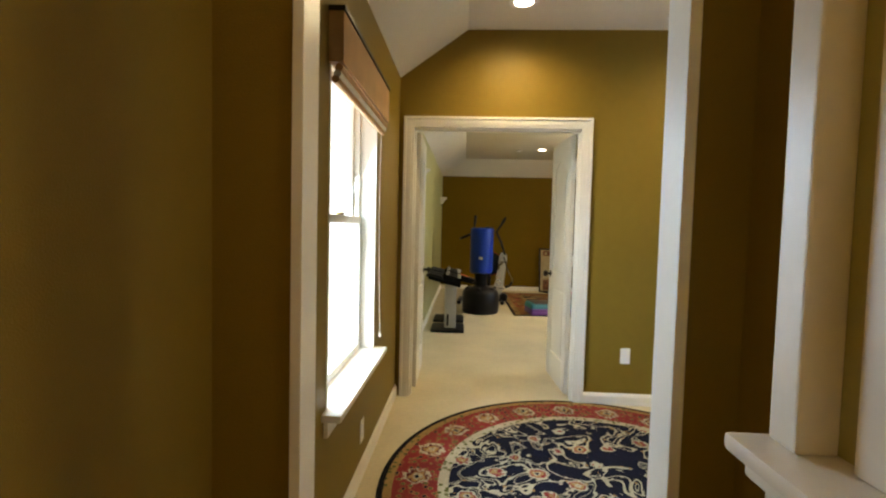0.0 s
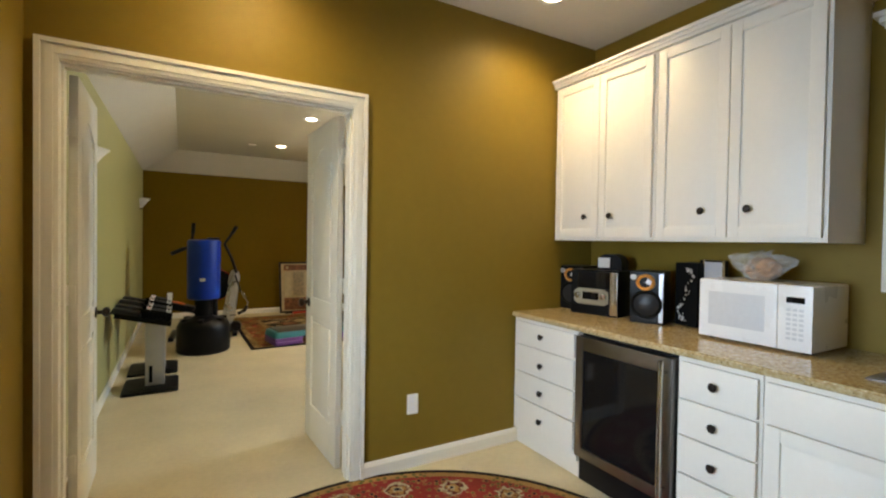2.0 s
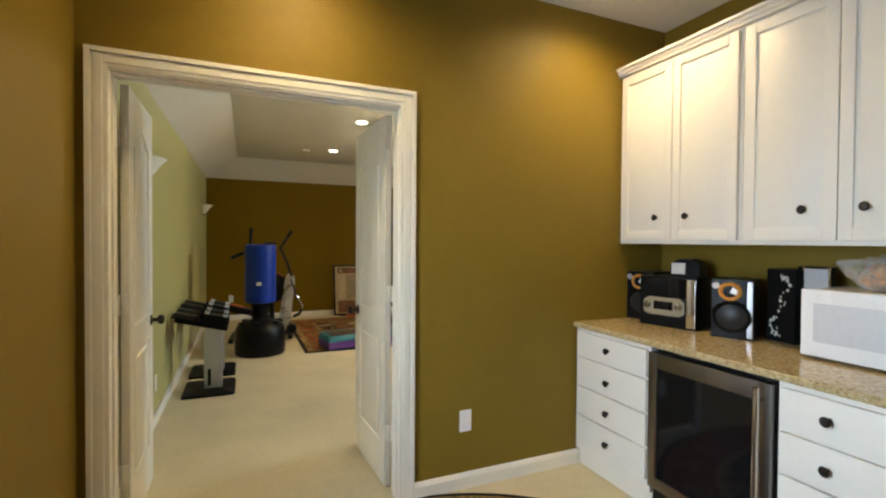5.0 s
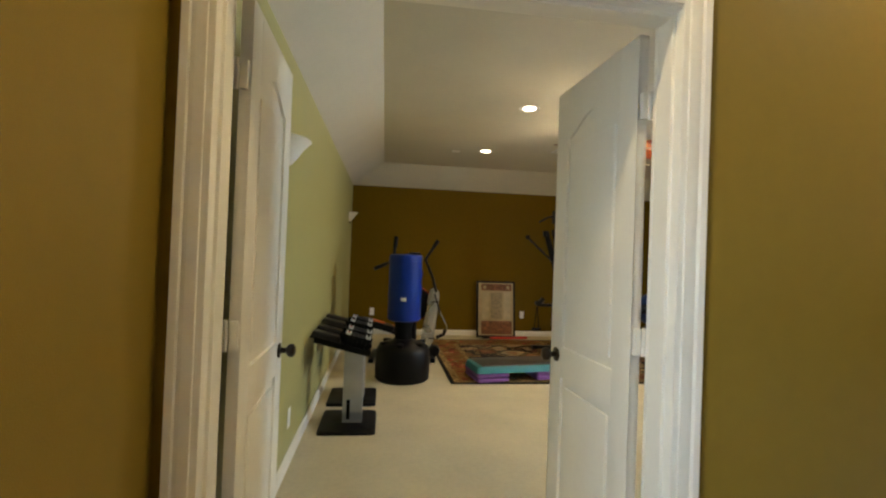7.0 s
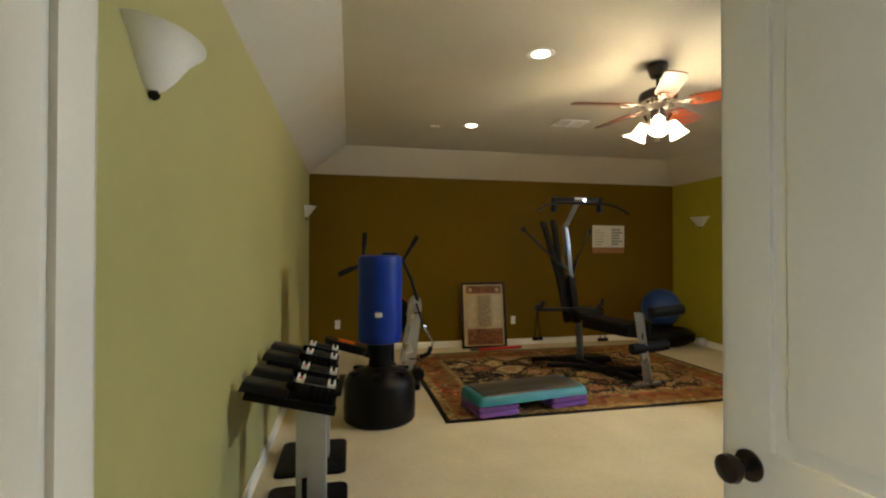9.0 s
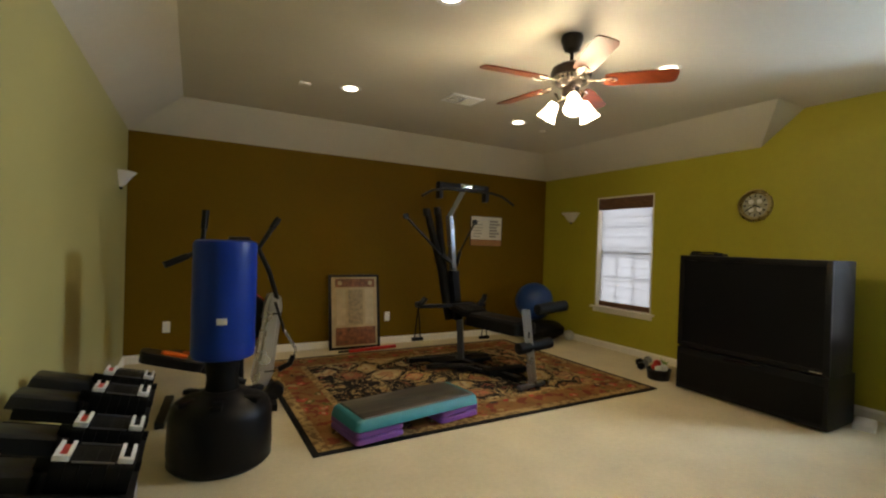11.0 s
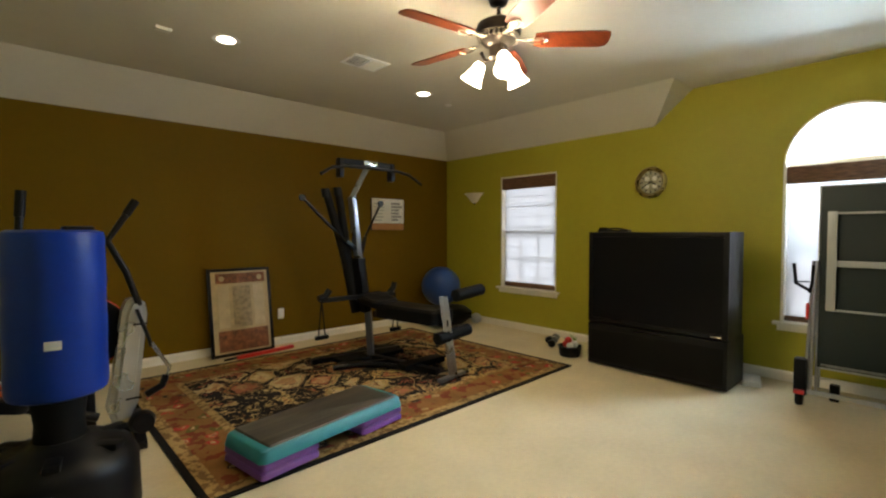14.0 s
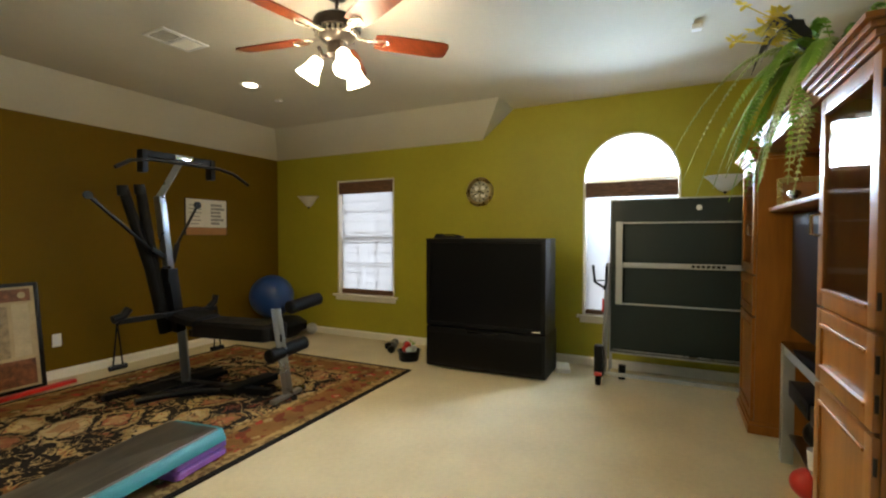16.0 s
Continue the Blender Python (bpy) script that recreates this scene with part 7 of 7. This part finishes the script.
part("back_panel", bm, OAK, br, smooth=None)
gf = thing("gold_photo_frame", "small gold photo frame standing on the oak shelf", "photo frame", (4.14, 0.545, 1.5245), 80)
bm = bm0()
lean = Matrix.Rotation(radians(-10), 4, "X")
for a, b, c, d in ((-0.11, -0.08, 0, 0.17), (0.08, 0.11, 0, 0.17), (-0.08, 0.08, 0, 0.03), (-0.08, 0.08, 0.14, 0.17)):
    box(bm, a, b, -0.008, 0.008, c, d, 0.003, lean)
part("frame", bm, BRASS, gf)
bm = bm0()
box(bm, -0.082, 0.082, -0.003, 0.003, 0.028, 0.142, 0, lean)
part("picture", bm, TAN, gf)
or_ = thing("glass_ornament", "small silver ornament on the oak shelf", "ornament", (3.98, 0.60, 1.5245))
bm = bm0()
turned(bm, [(0.0, 0.0), (0.035, 0.0), (0.012, 0.012), (0.012, 0.03), (0.035, 0.05), (0.03, 0.075), (0.0, 0.078)], 18)
part("body", bm, CHROME, or_)

sd = thing("media_stand", "silver media stand with black glass shelves", "stand", (0, 0, 0))
SX0, SX1, SY0, SY1 = 2.95, 4.03, 0.17, 0.64
for x in (SX0 + 0.03, SX1 - 0.03):
    for y in (SY0 + 0.03, SY1 - 0.03):
        bm = bm0()
        box(bm, x - 0.03, x + 0.03, y - 0.03, y + 0.03, 0.0, 0.70, 0.004)
        part("leg", bm, SILVER, sd)
bm = bm0()
for y in (SY0 + 0.03, SY1 - 0.03):
    box(bm, SX0 + 0.06, SX1 - 0.06, y - 0.025, y + 0.025, 0.645, 0.70, 0.004)
for x in (SX0 + 0.03, SX1 - 0.03):
    box(bm, x - 0.025, x + 0.025, SY0 + 0.06, SY1 - 0.06, 0.645, 0.70, 0.004)
part("frame", bm, SILVER, sd)
bm = bm0()
box(bm, SX0, SX1, SY0, SY1, 0.701, 0.712, 0.002)
part("top", bm, DARKGLASS, sd, "black glass top")
for z in (0.17, 0.44):
    bm = bm0()
    box(bm, SX0 + 0.06, SX1 - 0.06, SY0 + 0.02, SY1 - 0.03, z, z + 0.010, 0.002)
    part("shelf", bm, STEEL, sd)
for x, z, w, h in ((3.62, 0.451, 0.40, 0.085), (3.20, 0.451, 0.36, 0.09)):
    dv = thing("media_player", "black media player on the silver stand", "electronics", (x, 0.45, z))
    bm = bm0()
    box(bm, -w / 2, w / 2, -0.14, 0.19, 0.0, h, 0.006)
    part("body", bm, BLACK, dv)
    bm = bm0()
    box(bm, -w / 2 + 0.03, -w / 2 + 0.14, 0.19, 0.192, h * 0.35, h * 0.65)
    part("display", bm, DARKGLASS, dv)
ttv = thing("black_television", "black television standing on the silver media stand", "television", (3.62, 0.36, 0.713))
bm = bm0()
box(bm, -0.60, 0.60, -0.05, 0.20, 0.05, 0.76, 0.012)
# brown tint stands in for the shadowed oak side of the bay
part("case", bm, mat("bay_shade_case", (0.009, 0.006, 0.0045), 0.4, spec=0.2, var=0.15, scale=9), ttv, "dark brown case")
bm = bm0()
box(bm, -0.52, 0.52, 0.200, 0.203, 0.12, 0.69)
part("screen", bm, SCREEN, ttv, smooth=None)
bm = bm0()
slab(bm, 0.42, 0.24, 0.04, 0.0, 0.02, 0.0, 0.005)
box(bm, -0.06, 0.06, -0.02, 0.02, 0.018, 0.07, 0.005)
part("foot", bm, BLACK, ttv)
for at, r, m, lb in (((3.58, 0.60, 0.0), 0.075, RED, "red rubber ball on the carpet by the stand"), ((3.78, 0.50, 0.181), 0.08, BLACK, "black ball on the lower shelf of the stand")):
    o = thing("play_ball", lb, "ball", (at[0], at[1], at[2] + r))
    bm = bm0()
    bmesh.ops.create_uvsphere(bm, u_segments=28, v_segments=16, radius=r)
    part("shell", bm, m, o)
wc = thing("white_cup", "small white cup on the lower shelf of the stand", "cup", (3.52, 0.58, 0.181))
bm = bm0()
turned(bm, [(0.0, 0.0), (0.032, 0.0), (0.040, 0.095), (0.037, 0.095), (0.030, 0.006), (0.0, 0.006)], 20)
part("body", bm, WHITEP, wc)

# ---- fern on top of the wall unit ----
fe = thing("potted_fern", "trailing artificial fern with yellow blossoms on the wall unit", "plant", (3.40, 0.56, 1.9905))
bm = bm0()
turned(bm, [(0.0, 0.0), (0.09, 0.0), (0.115, 0.12), (0.12, 0.13), (0.105, 0.13), (0.0, 0.115)], 26)
part("pot", bm, BRONZE, fe)
random.seed(21)


def frond(ax, ay, reach, rise, drop, material, size=0.038, n=34):
    """One arching frond with paired leaflets along its stem."""
    bm = bm0()
    d = Vector((ax, ay, 0)).normalized()
    side = Vector((-d.y, d.x, 0))
    sway = random.uniform(-0.07, 0.07)
    pts = []
    for k in range(n + 1):
        t = k / n
        pts.append(d * (reach * (t ** 0.75)) + side * (sway * math.sin(t * 2.6)) + Vector((0, 0, 0.12 + rise * math.sin(min(t * 2.2, 1.0) * math.pi / 2) * (1 - t * 0.4) - drop * t ** 2.2)))
    tube(bm, pts[::3] + [pts[-1]], 0.0022, 5)
    for k in range(3, n):
        p, q = pts[k], pts[k + 1]
        dirn = (q - p).normalized()
        sd2 = dirn.cross(Vector((0, 0, 1)))
        if sd2.length < 0.1:
            sd2 = side.copy()
        sd2.normalize()
        L = size * (0.35 + 0.65 * math.sin(math.pi * min(1, 0.12 + 0.9 * k / n))) * random.uniform(0.85, 1.15)
        for s in (-1, 1):
            o = sd2 * s
            tip = p + o * L + dirn * L * 0.35 + Vector((0, 0, -0.25 * L))
            w = dirn * L * 0.34
            up = Vector((0, 0, 0.004))
            vs = [bm.verts.new(x) for x in (p - w * 0.4, p + o * L * 0.45 - w * 0.6 + up, tip, p + o * L * 0.5 + w + up, p + w * 0.6)]
            bm.faces.new(vs)
    return part("frond", bm, material, fe)


for k in range(20):
    a = radians(random.uniform(55, 150))
    frond(math.cos(a), math.sin(a), random.uniform(0.30, 0.52), random.uniform(0.06, 0.18), random.uniform(0.42, 0.68), FERN if k % 2 else FERN_PALE, 0.042, 46)
for ax, ay, r, dr in ((-0.25, 0.95, 0.66, 0.62), (0.0, 1.0, 0.70, 0.52), (0.35, 0.9, 0.60, 0.66)):
    frond(ax, ay, r, 0.18, dr, FERN_PALE, 0.040, 40)
for k in range(16):
    a = radians(random.uniform(0, 360))
    frond(math.cos(a), math.sin(a), random.uniform(0.20, 0.38), random.uniform(0.10, 0.34), random.uniform(0.02, 0.16), FERN, 0.036, 22)
for k in range(15):
    bm = bm0()
    a, h = radians(random.uniform(70, 120)), random.uniform(0.26, 0.44)
    r = random.uniform(0.24, 0.44)
    c = Vector((r * math.cos(a), r * math.sin(a), h))
    tube(bm, [(0, 0, 0.12), c * 0.6 + Vector((0, 0, 0.08)), c], 0.0025, 5)
    for j in range(7):
        b = 2 * math.pi * j / 7 + k
        o = Vector((math.cos(b), math.sin(b), random.uniform(-0.6, 0.6))) * random.uniform(0.034, 0.060)
        sdv = Vector((-math.sin(b), math.cos(b), 0)) * 0.014
        vs = [bm.verts.new(x) for x in (c, c + o * 0.5 + sdv, c + o, c + o * 0.5 - sdv)]
        bm.faces.new(vs)
    part("blossom", bm, YELLOW, fe, "yellow blossom spray")
for a0, lift in ((95, 0.34), (112, 0.28), (70, 0.32)):
    bm = bm0()
    d = Vector((math.cos(radians(a0)), math.sin(radians(a0)), 0))
    s = Vector((-d.y, d.x, 0))
    n = 12
    L, R = [], []
    for k in range(n + 1):
        t = k / n
        c = d * (0.10 + 0.24 * t) + Vector((0, 0, 0.16 + lift * math.sin(t * 2.4) - 0.20 * t))
        w = 0.055 * math.sin(math.pi * min(1, 0.08 + t * 0.95)) * (1 + 0.25 * (k % 2))
        L.append(bm.verts.new(c + s * w)), R.append(bm.verts.new(c - s * w - Vector((0, 0, 0.01))))
    for k in range(n):
        bm.faces.new((L[k], L[k + 1], R[k + 1], R[k]))
    part("dark_leaf", bm, mat("dark_bronze_leaf", (0.022, 0.013, 0.014), 0.55, var=0.3, scale=14), fe, "dark serrated leaf")
